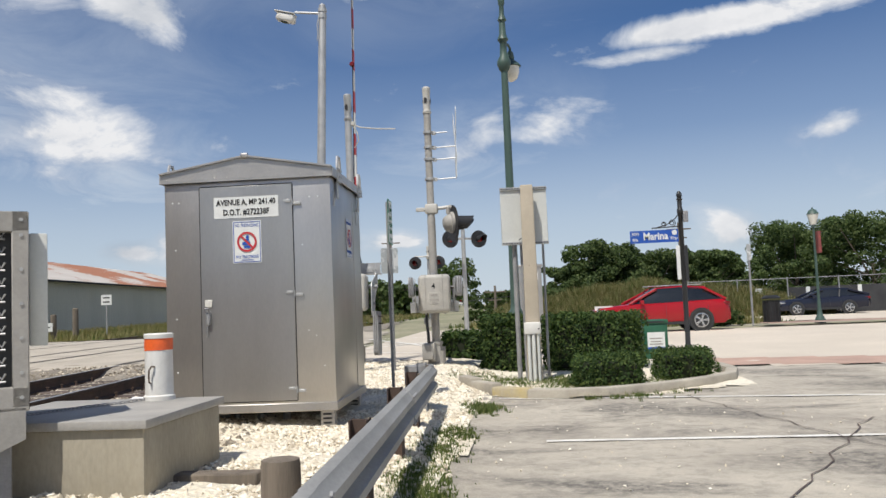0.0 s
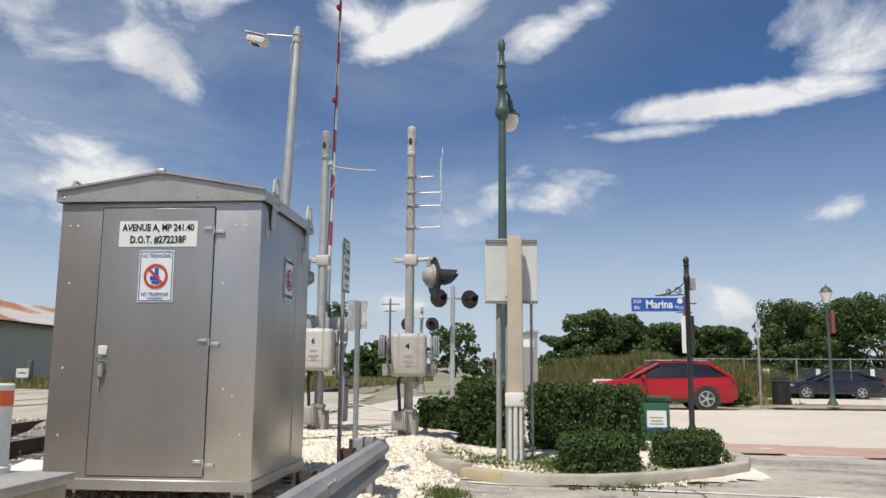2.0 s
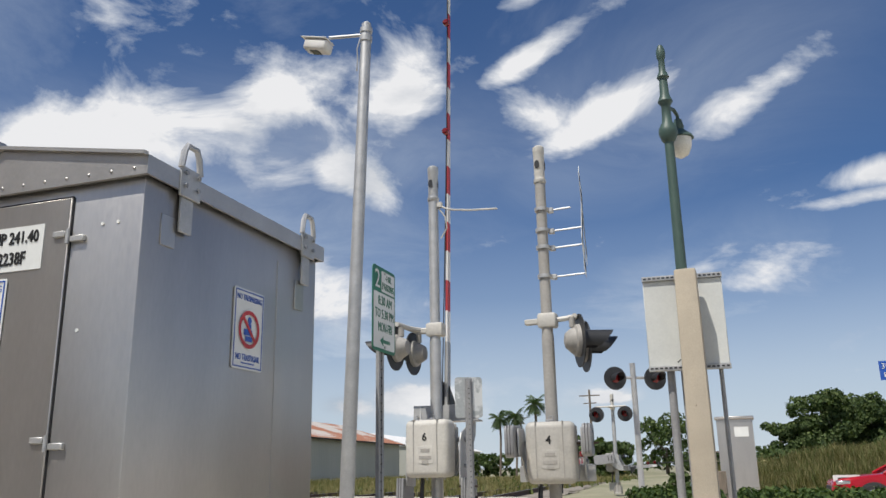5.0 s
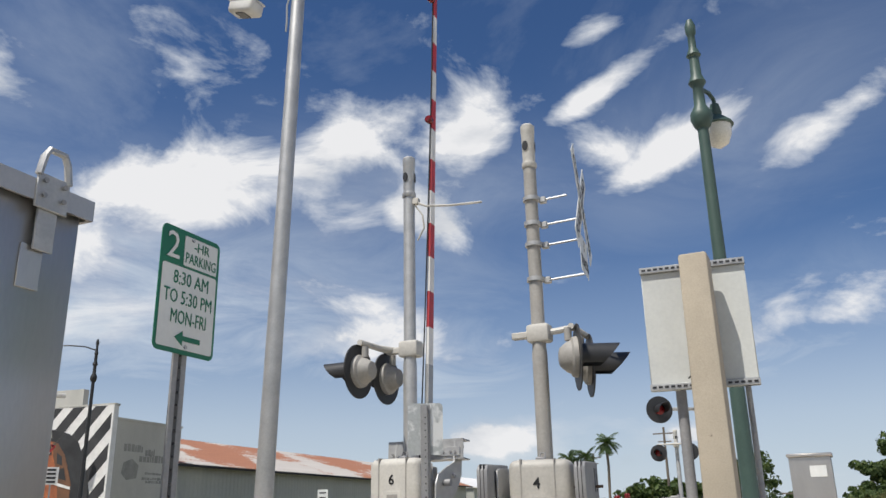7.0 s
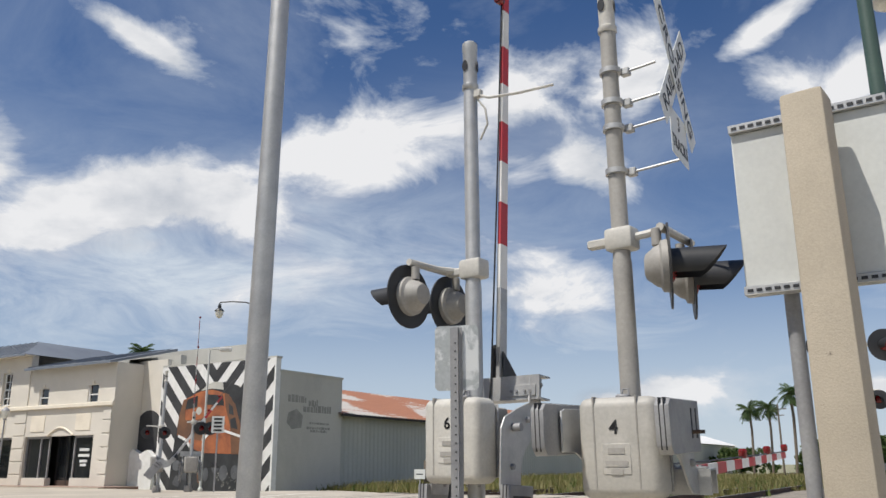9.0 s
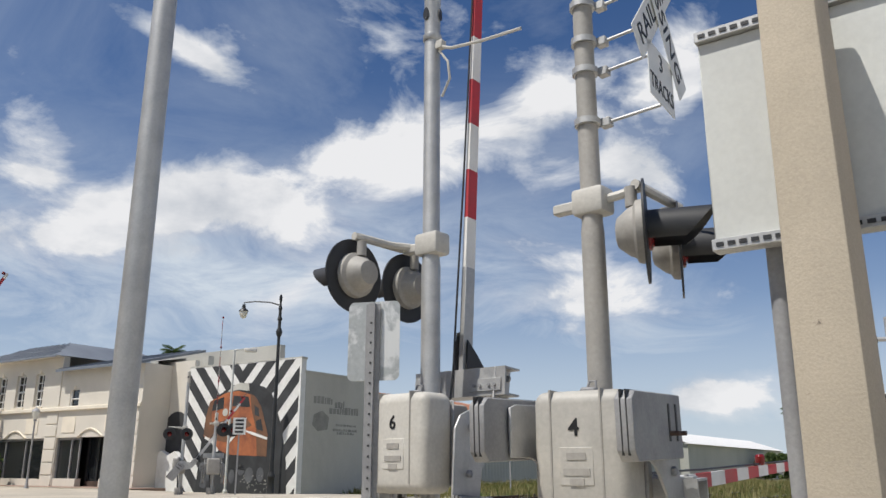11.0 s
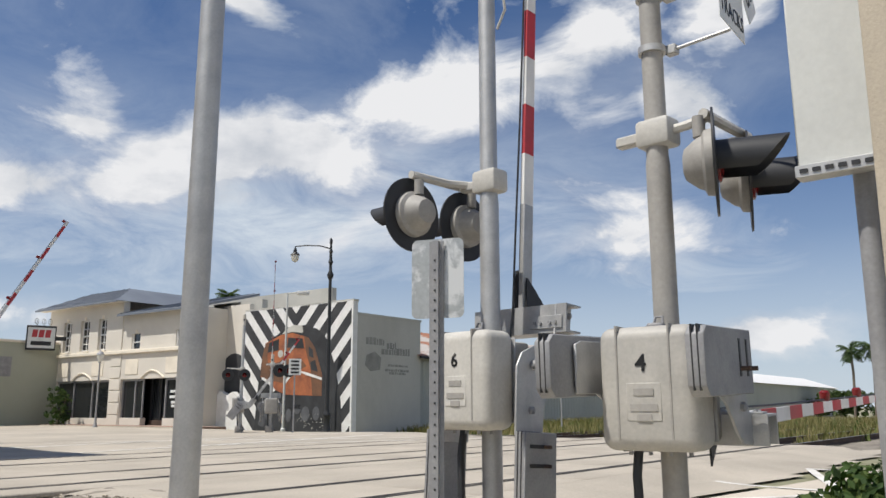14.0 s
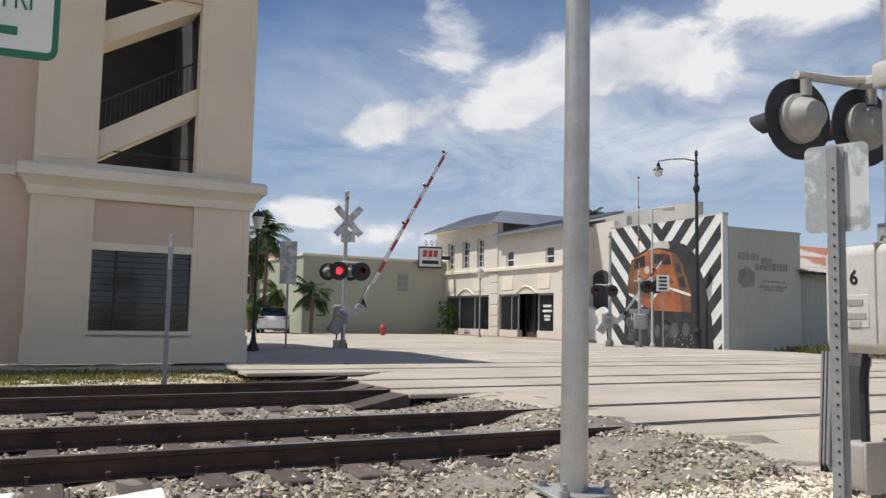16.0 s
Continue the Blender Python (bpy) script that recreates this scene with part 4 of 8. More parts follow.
    for x, y in ((-W + 0.1, -D + 0.1), (W - 0.1, -D + 0.1), (-W + 0.1, D - 0.1), (W - 0.1, D - 0.1)):
        leg = part("leg", box(B(), x - 0.065, x + 0.065, y - 0.06, y + 0.06, -0.06, Z0 - 0.028, 0.004), "aluminium_trim", c)
        bm = B()
        for i in range(5):
            box(bm, x - 0.04, x + 0.04, y - 0.064, y - 0.058, 0.0 + i * 0.04, 0.018 + i * 0.04)
        part_each("slot", bm, "black", leg)
    bm = B()
    for x, r in ((-0.42, 0.05), (-0.3, 0.035), (-0.05, 0.05), (0.2, 0.04)):
        tube(bm, (x, -0.3, -0.05), (x, -0.3, Z0), r)
    part_each("cable_duct", bm, "galv_dull", c, "grey cable ducts into the floor")
    # signs
    m = pose(-0.005, -D - 0.013, 2.13, 90)
    plate("name_sign", 0.62, 0.2, 0.003, "sign_white", c, m, label="white sign with black lettering")
    m2 = pose(-0.005, -D - 0.018, 2.13, 90)
    letters("lettering", "AVENUE A, MP 241.40", 0.075, 0, 0.047, "sign_black", c, m2, 0.57, bold=0.0014)
    letters("lettering", "D.O.T. #272238F", 0.08, 0, -0.047, "sign_black", c, m2, 0.44, bold=0.0014)
    for m in (pose(-0.002, -D - 0.016, 1.80, 90), pose(W + 0.004, 0.06, 1.86, 90, 0, 90)):
        notice = plate("notice", 0.275, 0.40, 0.003, "sign_white", c, m, r=0.012, label="no trespassing notice, white and blue with a red ring")
        up1 = m @ Matrix.Translation((0, 0, 0.0045))
        bm = B()
        for w2, h2, o in ((0.257, 0.006, 0.188), (0.257, 0.006, -0.188)):
            prism(bm, [(-w2 / 2, o - h2 / 2), (w2 / 2, o - h2 / 2), (w2 / 2, o + h2 / 2), (-w2 / 2, o + h2 / 2)], 0.001, up1)
        for o in (-0.126, 0.126):
            prism(bm, [(o - 0.003, -0.19), (o + 0.003, -0.19), (o + 0.003, 0.19), (o - 0.003, 0.19)], 0.001, up1)
        part("border", bm, "sign_blue", notice)
        letters("lettering", "NO TRESPASSING", 0.042, 0, 0.155, "sign_blue", notice, up1, 0.225, 0.001)
        letters("lettering", "NO TRASPASAR", 0.045, 0, -0.142, "sign_blue", notice, up1, 0.215, 0.001)
        bm = B()
        box(bm, -0.03, 0.03, -0.06, -0.035, 0, 0.001)
        box(bm, -0.045, 0.03, -0.03, 0.0, 0, 0.001)
        box(bm, -0.02, 0.02, 0.005, 0.03, 0, 0.001)
        lathe(bm, [(0.017, 0), (0.017, 0.001)], 12, pose(0.005, 0.047, 0))
        box(bm, -0.06, 0.06, -0.172, -0.166, 0, 0.001)
        bmesh.ops.transform(bm, matrix=up1 @ Matrix.Translation((0, 0, 0.0015)), verts=bm.verts)
        part_each("figure", bm, "sign_blue", notice, "plain blue pictogram")
        bm = B()
        n = 28
        ring = [[bm.verts.new(up1 @ Vector((r * math.cos(6.2832 * i / n), r * math.sin(6.2832 * i / n), 0.004))) for i in range(n)] for r in (0.075, 0.095)]
        for i in range(n):
            bm.faces.new((ring[0][i], ring[1][i], ring[1][(i + 1) % n], ring[0][(i + 1) % n]))
        box(bm, -0.078, 0.078, -0.009, 0.009, 0.0035, 0.0045, 0, 1, up1 @ pose(0, 0, 0, 0, 0, -45))
        part("ring", bm, "red", notice, "red prohibition ring")


railway_cabinet()


def vault():
    g = -0.068
    v = thing("concrete_vault", pose(-2.435, 3.30, g) @ Matrix.Diagonal((1, 0.865, 1, 1)), "low concrete cable vault with a metal lid", "vault")
    part("body", box(B(), -0.64, 0.62, -0.70, 0.66, -0.08, 0.42, 0.015, 2), "concrete_box", v)
    part("lid", box(B(), -0.67, 0.65, -0.735, 0.69, 0.42, 0.475, 0.008, 2), "cast_grey", v, "grey sheet-metal lid")
    bm = B()
    pts = [(0.18, 0.55, 0.49), (0.05, 0.3, 0.487), (-0.12, 0.05, 0.487), (-0.28, -0.3, 0.487), (-0.40, -0.6, 0.487), (-0.43, -0.74, 0.485), (-0.43, -0.755, 0.40), (-0.43, -0.755, 0.30)]
    k = 0
    for a, b in zip(pts, pts[1:]):
        a, b = Vector(a), Vector(b)
        for i in range(max(1, int((b - a).length / 0.032))):
            p = a + (b - a) * ((i + 0.5) / max(1, int((b - a).length / 0.032)))
            d = (b - a).normalized()
            side = d.orthogonal().normalized() if k % 2 else d.cross(d.orthogonal()).normalized()
            pipe(bm, [p - d * 0.02 - side * 0.008, p - d * 0.02 + side * 0.008, p + d * 0.02 + side * 0.008, p + d * 0.02 - side * 0.008, p - d * 0.02 - side * 0.008], 0.0035, 5)
            k += 1
    part("chain", bm, "galv_dull", v, "steel security chain")
    bm = box(B(), -0.455, -0.405, -0.775, -0.745, 0.22, 0.275, 0.006, 2)
    pipe(bm, [(-0.448, -0.76, 0.27), (-0.448, -0.76, 0.305), (-0.412, -0.76, 0.305), (-0.412, -0.76, 0.27)], 0.005)
    part("padlock", bm, "galvanised", v, "steel padlock")


vault()


def drum():
    d = thing("marker_drum", pose(-2.23, 3.78, 0.407), "white plastic marker tube with an orange reflective band", "marker post")
    part("tube", lathe(B(), [(0.112, 0.0), (0.112, 0.03), (0.1, 0.04), (0.098, 0.36), (0.098, 0.47), (0.09, 0.478)], 28), "plastic_white", d)
    part("band", lathe(B(), [(0.1005, 0.362), (0.1005, 0.445), (0.099, 0.446)], 28), "orange", d, "orange reflective band")
    part("cap", lathe(B(), [(0.104, 0.448), (0.104, 0.475), (0.096, 0.484)], 28), "plastic_white", d)
    bm = B()
    pipe(bm, [(-0.02, -0.1, 0.13), (-0.02, -0.125, 0.14), (-0.018, -0.125, 0.22), (0.0, -0.122, 0.25), (0.012, -0.1, 0.245)], 0.006)
    part("handle", bm, "rust_steel", d, "bent rusty wire handle")


drum()


def mesh_unit():
    u = thing("equipment_enclosure", pose(-3.18, 2.59, -0.08, 0, 0, 33), "grey steel equipment enclosure with an expanded-metal front", "enclosure")
    part("body", box(B(), -0.6, 0.56, -0.42, 0.10, 0.62, 1.72, 0.01, 2), "cast_grey", u)
    bm = B()
    for x0, x1, z0, z1 in ((-0.6, 0.6, 1.62, 1.74), (-0.6, 0.6, 0.58, 0.72), (0.51, 0.6, 0.6, 1.74), (-0.6, -0.52, 0.6, 1.74)):
        box(bm, x0, x1, -0.5, -0.42, z0, z1, 0.006)
    part("front_frame", bm, "cast_grey", u)
    # thin black sheet that paints the shade behind the mesh
    part("recess", box(B(), -0.52, 0.51, -0.425, -0.421, 0.72, 1.62), "black", u)
    bm = B()
    dz, dx = 0.046, 0.085
    for r in range(20):
        z = 0.72 + r * dz
        row = []
        for i in range(14):
            x = -0.52 + (i + 0.5 * (r % 2)) * dx
            row += [(x, -0.455, z), (x + dx * 0.22, -0.462, z + dz * 0.7), (x + dx * 0.72, -0.462, z + dz * 0.7)]
        pipe(bm, [p for p in row if p[0] < 0.5], 0.0065, 4)
    part("expanded_mesh", bm, "galvanised", u, "expanded metal mesh")
    part("side_box", box(B(), 0.60, 0.70, -0.40, -0.05, 0.95, 1.62, 0.008, 2), "light_grey", u, "slim pale side box")
    part("apron", prism(B(), [(-0.6, 0.6), (0.58, 0.6), (0.58, 0.42), (0.45, 0.36), (-0.6, 0.36)], 0.02, pose(0, -0.48, 0, 90)), "cast_grey", u)
    for x in (-0.5, 0.46):
        for y in (-0.38, 0.05):
            part("leg", box(B(), x - 0.045, x + 0.045, y - 0.04, y + 0.04, -0.05, 0.62, 0.006), "galv_dull", u)
    bm = B()
    for z in (0.66, 0.80, 1.0, 1.2, 1.4, 1.6, 1.69):
        lathe(bm, [(0.011, 0), (0.011, 0.006)], 8, pose(0.56, -0.5, z, 90))
    part_each("screw", bm, "galvanised", u)


mesh_unit()


def stub(x, y, z):
    s = thing("timber_stub", pose(x, y, z), "short weathered grey timber bollard", "bollard")
    part("post", lathe(B(), [(0.108, 0), (0.106, 0.34), (0.10, 0.368), (0.04, 0.376)], 14), "wood_post", s)


stub(-0.86, 2.30, -0.14)
tm = thing("sleeper_offcut", pose(-1.55, 3.15, -0.1), "weathered dark timber sleeper lying on the gravel", "timber")
part("beam", box(B(), -0.35, 0.28, -0.07, 0.07, 0.0, 0.10, 0.01), "wood_post", tm)


def guard_rail():
    gr = thing("guard_rail", pose(0, 0, 0), "galvanised steel W-beam guard rail with rusty posts", "guard rail")
    prof = [(0.0, 0.31), (-0.035, 0.295), (-0.05, 0.27), (-0.075, 0.245), (-0.075, 0.20), (-0.01, 0.165), (-0.01, 0.145), (-0.075, 0.11), (-0.075, 0.065), (-0.05, 0.04), (-0.035, 0.015), (0.0, 0.0)]
    for y0, y1 in ((-3.0, 0.85), (0.75, 4.25), (4.15, 6.95)):
        bm = B()
        rings = []
        for y in np.linspace(y0, y1, 4):
            off = 0.006 if y0 in (0.75,) else 0.0
            x, z = -0.265 - 0.053 * y - off, 0.10 - 0.006 * y
            rings.append([bm.verts.new((x - u * 1.0 - 0.0 + k, y, z + w)) for k in (0.0, 0.006) for u, w in (prof if k == 0 else prof[::-1])])
        n = len(rings[0])
        for a, b in zip(rings, rings[1:]):
            for i in range(n):
                bm.faces.new((a[i], a[(i + 1) % n], b[(i + 1) % n], b[i]))
        bm.faces.new(rings[0]), bm.faces.new(rings[-1][::-1])
        bmesh.ops.recalc_face_normals(bm, faces=bm.faces)
        part("beam", bm, "galv_worn", gr, smooth=30)
    bm = prism(B(), [(-0.17, 0.0), (0.05, 0.0), (0.05, 0.31), (-0.17, 0.31)], 0.012, pose(-0.63, 6.90, 0.06, 90))
    lathe(bm, [(0.16, 0), (0.16, 0.31)], 20, pose(-0.735, 6.82, 0.06))
    part("end_wing", bm, "galv_dull", gr, "rounded end wing")
    for y in (0.6, 2.5, 4.2, 5.6, 6.7):
        x = -0.265 - 0.053 * y - 0.07
        bm = box(B(), x - 0.05, x + 0.05, y - 0.006, y + 0.006, -0.25, 0.40)
        box(bm, x - 0.05, x - 0.042, y - 0.07, y + 0.07, -0.25, 0.40)
        box(bm, x + 0.042, x + 0.05, y - 0.07, y + 0.07, -0.25, 0.40)
        p = part("post", bm, "rust_steel" if y < 6 else "galv_dull", gr)
        part("block", box(B(), x + 0.051, x + 0.075, y - 0.05, y + 0.05, 0.1, 0.38), "wood_post", p)
    bm = B()
    for y in (0.72, 0.80, 0.9, 4.12, 4.2, 4.3):
        for w in (0.06, 0.16, 0.26):
            lathe(bm, [(0.014, 0), (0.014, 0.012)], 8, pose(-0.265 - 0.053 * y + (0.012 if w == 0.16 else 0.078), y, 0.1 - 0.006 * y + w, 0, 90, 0))
    part_each("bolt", bm, "galv_dull", gr)


guard_rail()

# ---- crossing gates ----


def disc_signal(parent, x, y, z, face, r, lens="lens_red", hood=0.38, yaw=0.0):
    """One flashing-light unit: black background disc, domed back, hood, lens. face: +1 to +x, -1 to -x."""
    m = pose(x, y, z, 0, 90 * face, yaw)          # local z looks along the light
    bg = part("background", lathe(B(), [(r * 0.45, -0.012), (r, -0.012), (r, 0.0), (r * 0.45, 0.004)], 36, m), "black", parent, "round black background disc")
    part("housing", lathe(B(), [(0.05, -0.175), (0.085, -0.165), (r * 0.46, -0.10), (r * 0.50, -0.07), (r * 0.60, -0.055), (r * 0.62, -0.014), (r * 0.60, -0.013)], 24, m), "cast_grey", bg, "domed grey light housing")
    part("lens", lathe(B(), [(r * 0.38, 0.002), (r * 0.38, 0.02), (r * 0.25, 0.036), (0.02, 0.042)], 24, m), lens, bg, "red lens")
    bm = B()
    n, rings = 20, []
    for d in (0.0, 0.5, 1.0):
        ring = []
        for i in range(n + 1):
            a = radians(-35 + 250 * i / n)
            L = hood * d * (0.55 + 0.45 * math.sin(max(0.0, min(math.pi, (a - radians(-35)) / radians(250) * math.pi))))
            rr = r * 0.40
            ring.append((rr * math.cos(a), rr * math.sin(a), L))
        rings.append(ring)
    up_turn = 180 if face > 0 else 0
    vs = [[bm.verts.new(m @ pose(0, 0, 0, 0, 0, up_turn - 90 if face > 0 else -90) @ Vector(p)) for p in ring] for ring in rings]
    inn = [[bm.verts.new(m @ pose(0, 0, 0, 0, 0, up_turn - 90 if face > 0 else -90) @ Vector((p[0] * 0.96, p[1] * 0.96, p[2]))) for p in ring] for ring in rings]
    for q in (vs, inn):
        for a, b in zip(q, q[1:]):
            for i in range(n):
                bm.faces.new((a[i], a[i + 1], b[i + 1], b[i]))
    for i in range(n):
        bm.faces.new((vs[-1][i], vs[-1][i + 1], inn[-1][i + 1], inn[-1][i]))
    bmesh.ops.recalc_face_normals(bm, faces=bm.faces)
    part("hood", bm, "black", bg, "black visor hood")
    bm = tube(B(), m @ Vector((0, 0, -0.08)) + Vector((0, 0, r * 0.5)), m @ Vector((0, 0, -0.08)) + Vector((0, 0, r * 0.9)), 0.035)
    part("neck", bm, "cast_grey", bg)
    return bg


def crossing_gate(x, y, g, face, number, angle, label, mast_mat, top, r=0.28, lit=(0, 0), arm=7.2, lights=((0.32, -0.05), (0.32, 0.45)), zl=2.42, buck=False, group="crossing gates", whip=False, turn=0.0, swing=0.0, away=False, hung=0.70, mturn=0.0, lift=0.0):
    c = thing("crossing_gate", pose(x, y, g, 0, 0, turn), label, "crossing gate", group)
    z = -g
    # base and mast
    bm = lathe(B(), [(0.17, 0.0), (0.17, 0.03), (0.135, 0.05), (0.10, 0.34), (0.115, 0.35), (0.115, 0.40)], 8)
    for i in range(4):
        a = radians(45 + 90 * i)
        box(bm, 0.06, 0.19, -0.012, 0.012, 0.0, 0.30 - 0.02 * i, 0, 1, pose(0, 0, 0, 0, 0, 45 + 90 * i))
    part("mast_base", bm, "cast_grey", c, "cast ribbed mast base")
    part("mast", lathe(B(), [(0.07, 0.36), (0.07, 2.5), (0.064, 2.55), (0.062, top - 0.46)], 20), mast_mat, c, "round steel mast")
    bm = lathe(B(), [(0.066, top - 0.48), (0.074, top - 0.47), (0.074, top - 0.43), (0.062, top - 0.42), (0.066, top - 0.1), (0.07, top - 0.09), (0.07, top - 0.02), (0.05, top)], 20)
    cap = part("mast_head", bm, "galvanised" if whip else "cast_white", c, "collared mast head")
    bm = B()
    for s in (0, 120, 240):
        a = radians(s - 100)
        lathe(bm, [(0.032, 0), (0.032, 0.004)], 14, pose(0.066 * math.cos(a), 0.066 * math.sin(a), top - 0.25, 0, 90, s - 100) @ Matrix.Diagonal((1.7, 1, 1, 1)))
    part_each("opening", bm, "black", cap, "dark oval opening")
    jb = part("junction_box", box(B(), -0.21, -0.02, -0.30, -0.12, 0.10, 0.38, 0.025, 3), "cast_grey", c, "small cast junction box")
    part("box_rim", box(B(), -0.018, 0.0, -0.315, -0.105, 0.085, 0.395, 0.008), "cast_mid", jb)
    part("cable", pipe(B(), [(-0.10, -0.2, 0.36), (-0.11, -0.19, 0.55), (-0.13, -0.17, 0.75), (-0.12, -0.14, 0.97)], 0.026), "black", jb, "black cable duct")
    # mechanism: a rounded cover before the mast, the drive behind it
    fixed = set(bpy.data.objects)
    z += lift
    mech = part("mechanism", box(B(), -0.27, 0.27, -0.35, -0.06, 0.885 + z, 1.535 + z, 0.07, 5), "cast_mid" if number == "4" else "cast_white" if number else "cast_grey", c, "rounded gate mechanism housing")
    part("drive", box(B(), -0.23, 0.23, -0.075, 0.15, 0.93 + z, 1.47 + z, 0.03, 2), "cast_grey", mech, "grey drive housing behind the cover")
    bm = B()
    for xx in (-0.155, 0.135):
        box(bm, xx - 0.005, xx + 0.005, -0.354, -0.07, 0.95 + z, 1.539 + z)
        box(bm, xx - 0.005, xx + 0.005, -0.30, -0.12, 0.881 + z, 0.95 + z)
    part_each("seam", bm, "cast_grey", mech)
    part("gasket", box(B(), -0.274, 0.274, -0.075, -0.06, 0.93 + z, 1.49 + z, 0.006), "galv_dull", mech, "dark gasket line round the cover")
    for xx in (-0.16, -0.05, 0.06, 0.17):
        part("cover_bolt", tube(B(), (xx, -0.2, 0.86 + z), (xx, -0.2, 0.90 + z), 0.012, n=8), "galv_dull", mech)
    if number:
        letters("number", number, 0.125, -0.02, 0.0, "sign_black", mech, pose(0, -0.352, 1.335 + z, 90), bold=0.002)
        panel = part("cast_panel", box(B(), -0.105, 0.085, -0.354, -0.348, 1.04 + z, 1.235 + z, 0.003), "cast_mid" if number == "4" else "cast_white", mech, "raised cast panel")
        bm = B()
        for zz, w in ((1.19, 0.11), (1.11, 0.15), (1.06, 0.08)):
            box(bm, -0.01 - w / 2, -0.01 + w / 2, -0.358, -0.354, zz - 0.02 + z, zz + 0.016 + z)
        part_each("cast_mark", bm, "cast_grey", panel, "cast bars of lettering")
    bm = box(B(), -0.06, 0.03, -0.16, -0.08, 1.53 + z, 1.565 + z, 0.01)
    pipe(bm, [(-0.03, -0.12, 1.56 + z), (-0.02, -0.11, 1.60 + z), (0.02, -0.11, 1.60 + z), (0.02, -0.12, 1.55 + z)], 0.008)
    part("latch", bm, "galv_dull", mech, "dark latch and padlock on top")
    # levers, counterweights, beam, gate arm: all turn about the shaft
    t = pose(0, 0.03, 1.31 + z, angle)
    part("shaft", tube(B(), (-0.40, 0.03, 1.31 + z), (0.42, 0.03, 1.31 + z), 0.032), "galv_dull", c)
    lever = [(-0.52, 0.15), (-0.45, 0.17), (-0.02, 0.17), (0.07, 0.12), (0.15, -0.05), (0.22, -0.235), (0.45, -0.245), (0.45, -0.43), (0.10, -0.40), (0.0, -0.34), (-0.17, -0.17), (-0.28, -0.12), (-0.52, -0.11)]
    u0, u1 = (-1.20, -0.44) if hung > 0.8 else (-0.76, -0.02)
    for s in (-0.335, 0.33):
        lv = part("lever", prism(B(), lever, 0.016, t @ pose(s, 0, 0, 90, 0, 90), 0.003), "galvanised", c, "cut steel lever plate")
        out = 1 if s > 0 else -1
        a, b = sorted((s + out * 0.022 + 0.008, s + out * 0.11 + 0.008))
        cw = part("counterweight", prism(B(), [(u0 + 0.05, -0.13), (u0, -0.08), (u0, 0.16), (u0 + 0.05, 0.20), (u1, 0.20), (u1, -0.13)], b - a, t @ pose(a, 0, 0, 90, 0, 90), 0.005), "galv_dull", lv, "slab counterweight of dull plates")
        bm = B()
        for k in (1, 2):
            box(bm, a + k * (b - a) / 3 - 0.003, a + k * (b - a) / 3 + 0.003, u0 - 0.002, u1 + 0.002, -0.10, 0.204, 0, 1, t)
        part_each("plate_joint", bm, "black", cw)
        bm = B()
        for v in (u1 - 0.09, u1 - 0.21):
            box(bm, b - 0.002 if s > 0 else a - 0.004, b + 0.004 if s > 0 else a + 0.002, v - 0.012, v + 0.012, -0.04, 0.15, 0, 1, t)
        part_each("slot", bm, "black", cw)
        bm = B()
        for v in (u1 - 0.09, u1 - 0.21):
            tube(bm, t @ Vector((s - 0.06, v, 0.0)), t @ Vector((s + out * 0.17, v, 0.0)), 0.012, n=8)
        part_each("rod", bm, "rust_steel", cw, "rusty clamp bolt")
        bm = B()
        for u, w in ((0.0, 0.0), (0.38, -0.30), (0.38, -0.38), (-0.3, 0.02), (0.08, -0.2)):
            lathe(bm, [(0.026, 0), (0.026, 0.02), (0.014, 0.03)], 6, t @ pose(s + (0.016 if s > 0 else -0.001), u, w, 0, 90 * out, 0))
        part_each("bolt", bm, "galv_dull", lv)
    bm = box(B(), -0.42, 0.43, 0.25, 0.45, -0.262, -0.248, 0, 1, t)
    box(bm, -0.42, 0.43, 0.435, 0.449, -0.42, -0.262, 0, 1, t)
    box(bm, -0.42, 0.43, 0.251, 0.265, -0.42, -0.262, 0, 1, t)
    beam = part("cross_beam", bm, "galvanised", c, "channel beam that carries the arm")
    part("splice_plate", box(B(), 0.12, 0.40, 0.28, 0.37, -0.246, -0.236, 0.002, 1, t), "galvanised", beam, "bolted splice plate")
    bm = B()
    for xx in (-0.36, 0.17, 0.22, 0.30, 0.35):
        lathe(bm, [(0.013, 0), (0.013, 0.012)], 6, t @ pose(xx, 0.32, -0.236))
    part_each("bolt", bm, "galv_dull", beam)
    ax, wz = 0.0, -0.33
    ga = part("gate_arm", box(B(), ax - 0.022, ax + 0.022, 0.45, 1.25, wz - 0.055, wz + 0.055, 0.004, 1, t), "galvanised", c, "gate arm with red and white bands")
    y0, k = 1.25, 0
    while y0 < arm:
        y1 = min(arm, y0 + 0.406)
        wd = 0.036 - 0.016 * y0 / arm
        part("band", box(B(), ax - wd / 2, ax + wd / 2, y0, y1 - 0.001, wz - wd * 1.3 - 0.012, wz + wd * 1.3 + 0.012, 0, 1, t), "red" if k % 2 else "white", ga, "red reflective band" if k % 2 else "white reflective band")
        y0, k = y1, k + 1
    bm = B()
    pipe(bm, [t @ Vector(p) for p in ((ax - 0.05, 0.1, -0.22), (ax - 0.04, 0.45, -0.24), (ax - 0.03, 1.0, wz + 0.09), (ax - 0.02, 2.0, wz + 0.075), (ax - 0.01, 3.0, wz + 0.07), (ax, 4.5, wz + 0.06), (ax, arm - 0.1, wz + 0.05))], 0.008, 6)
    part("cable", bm, "black", ga)
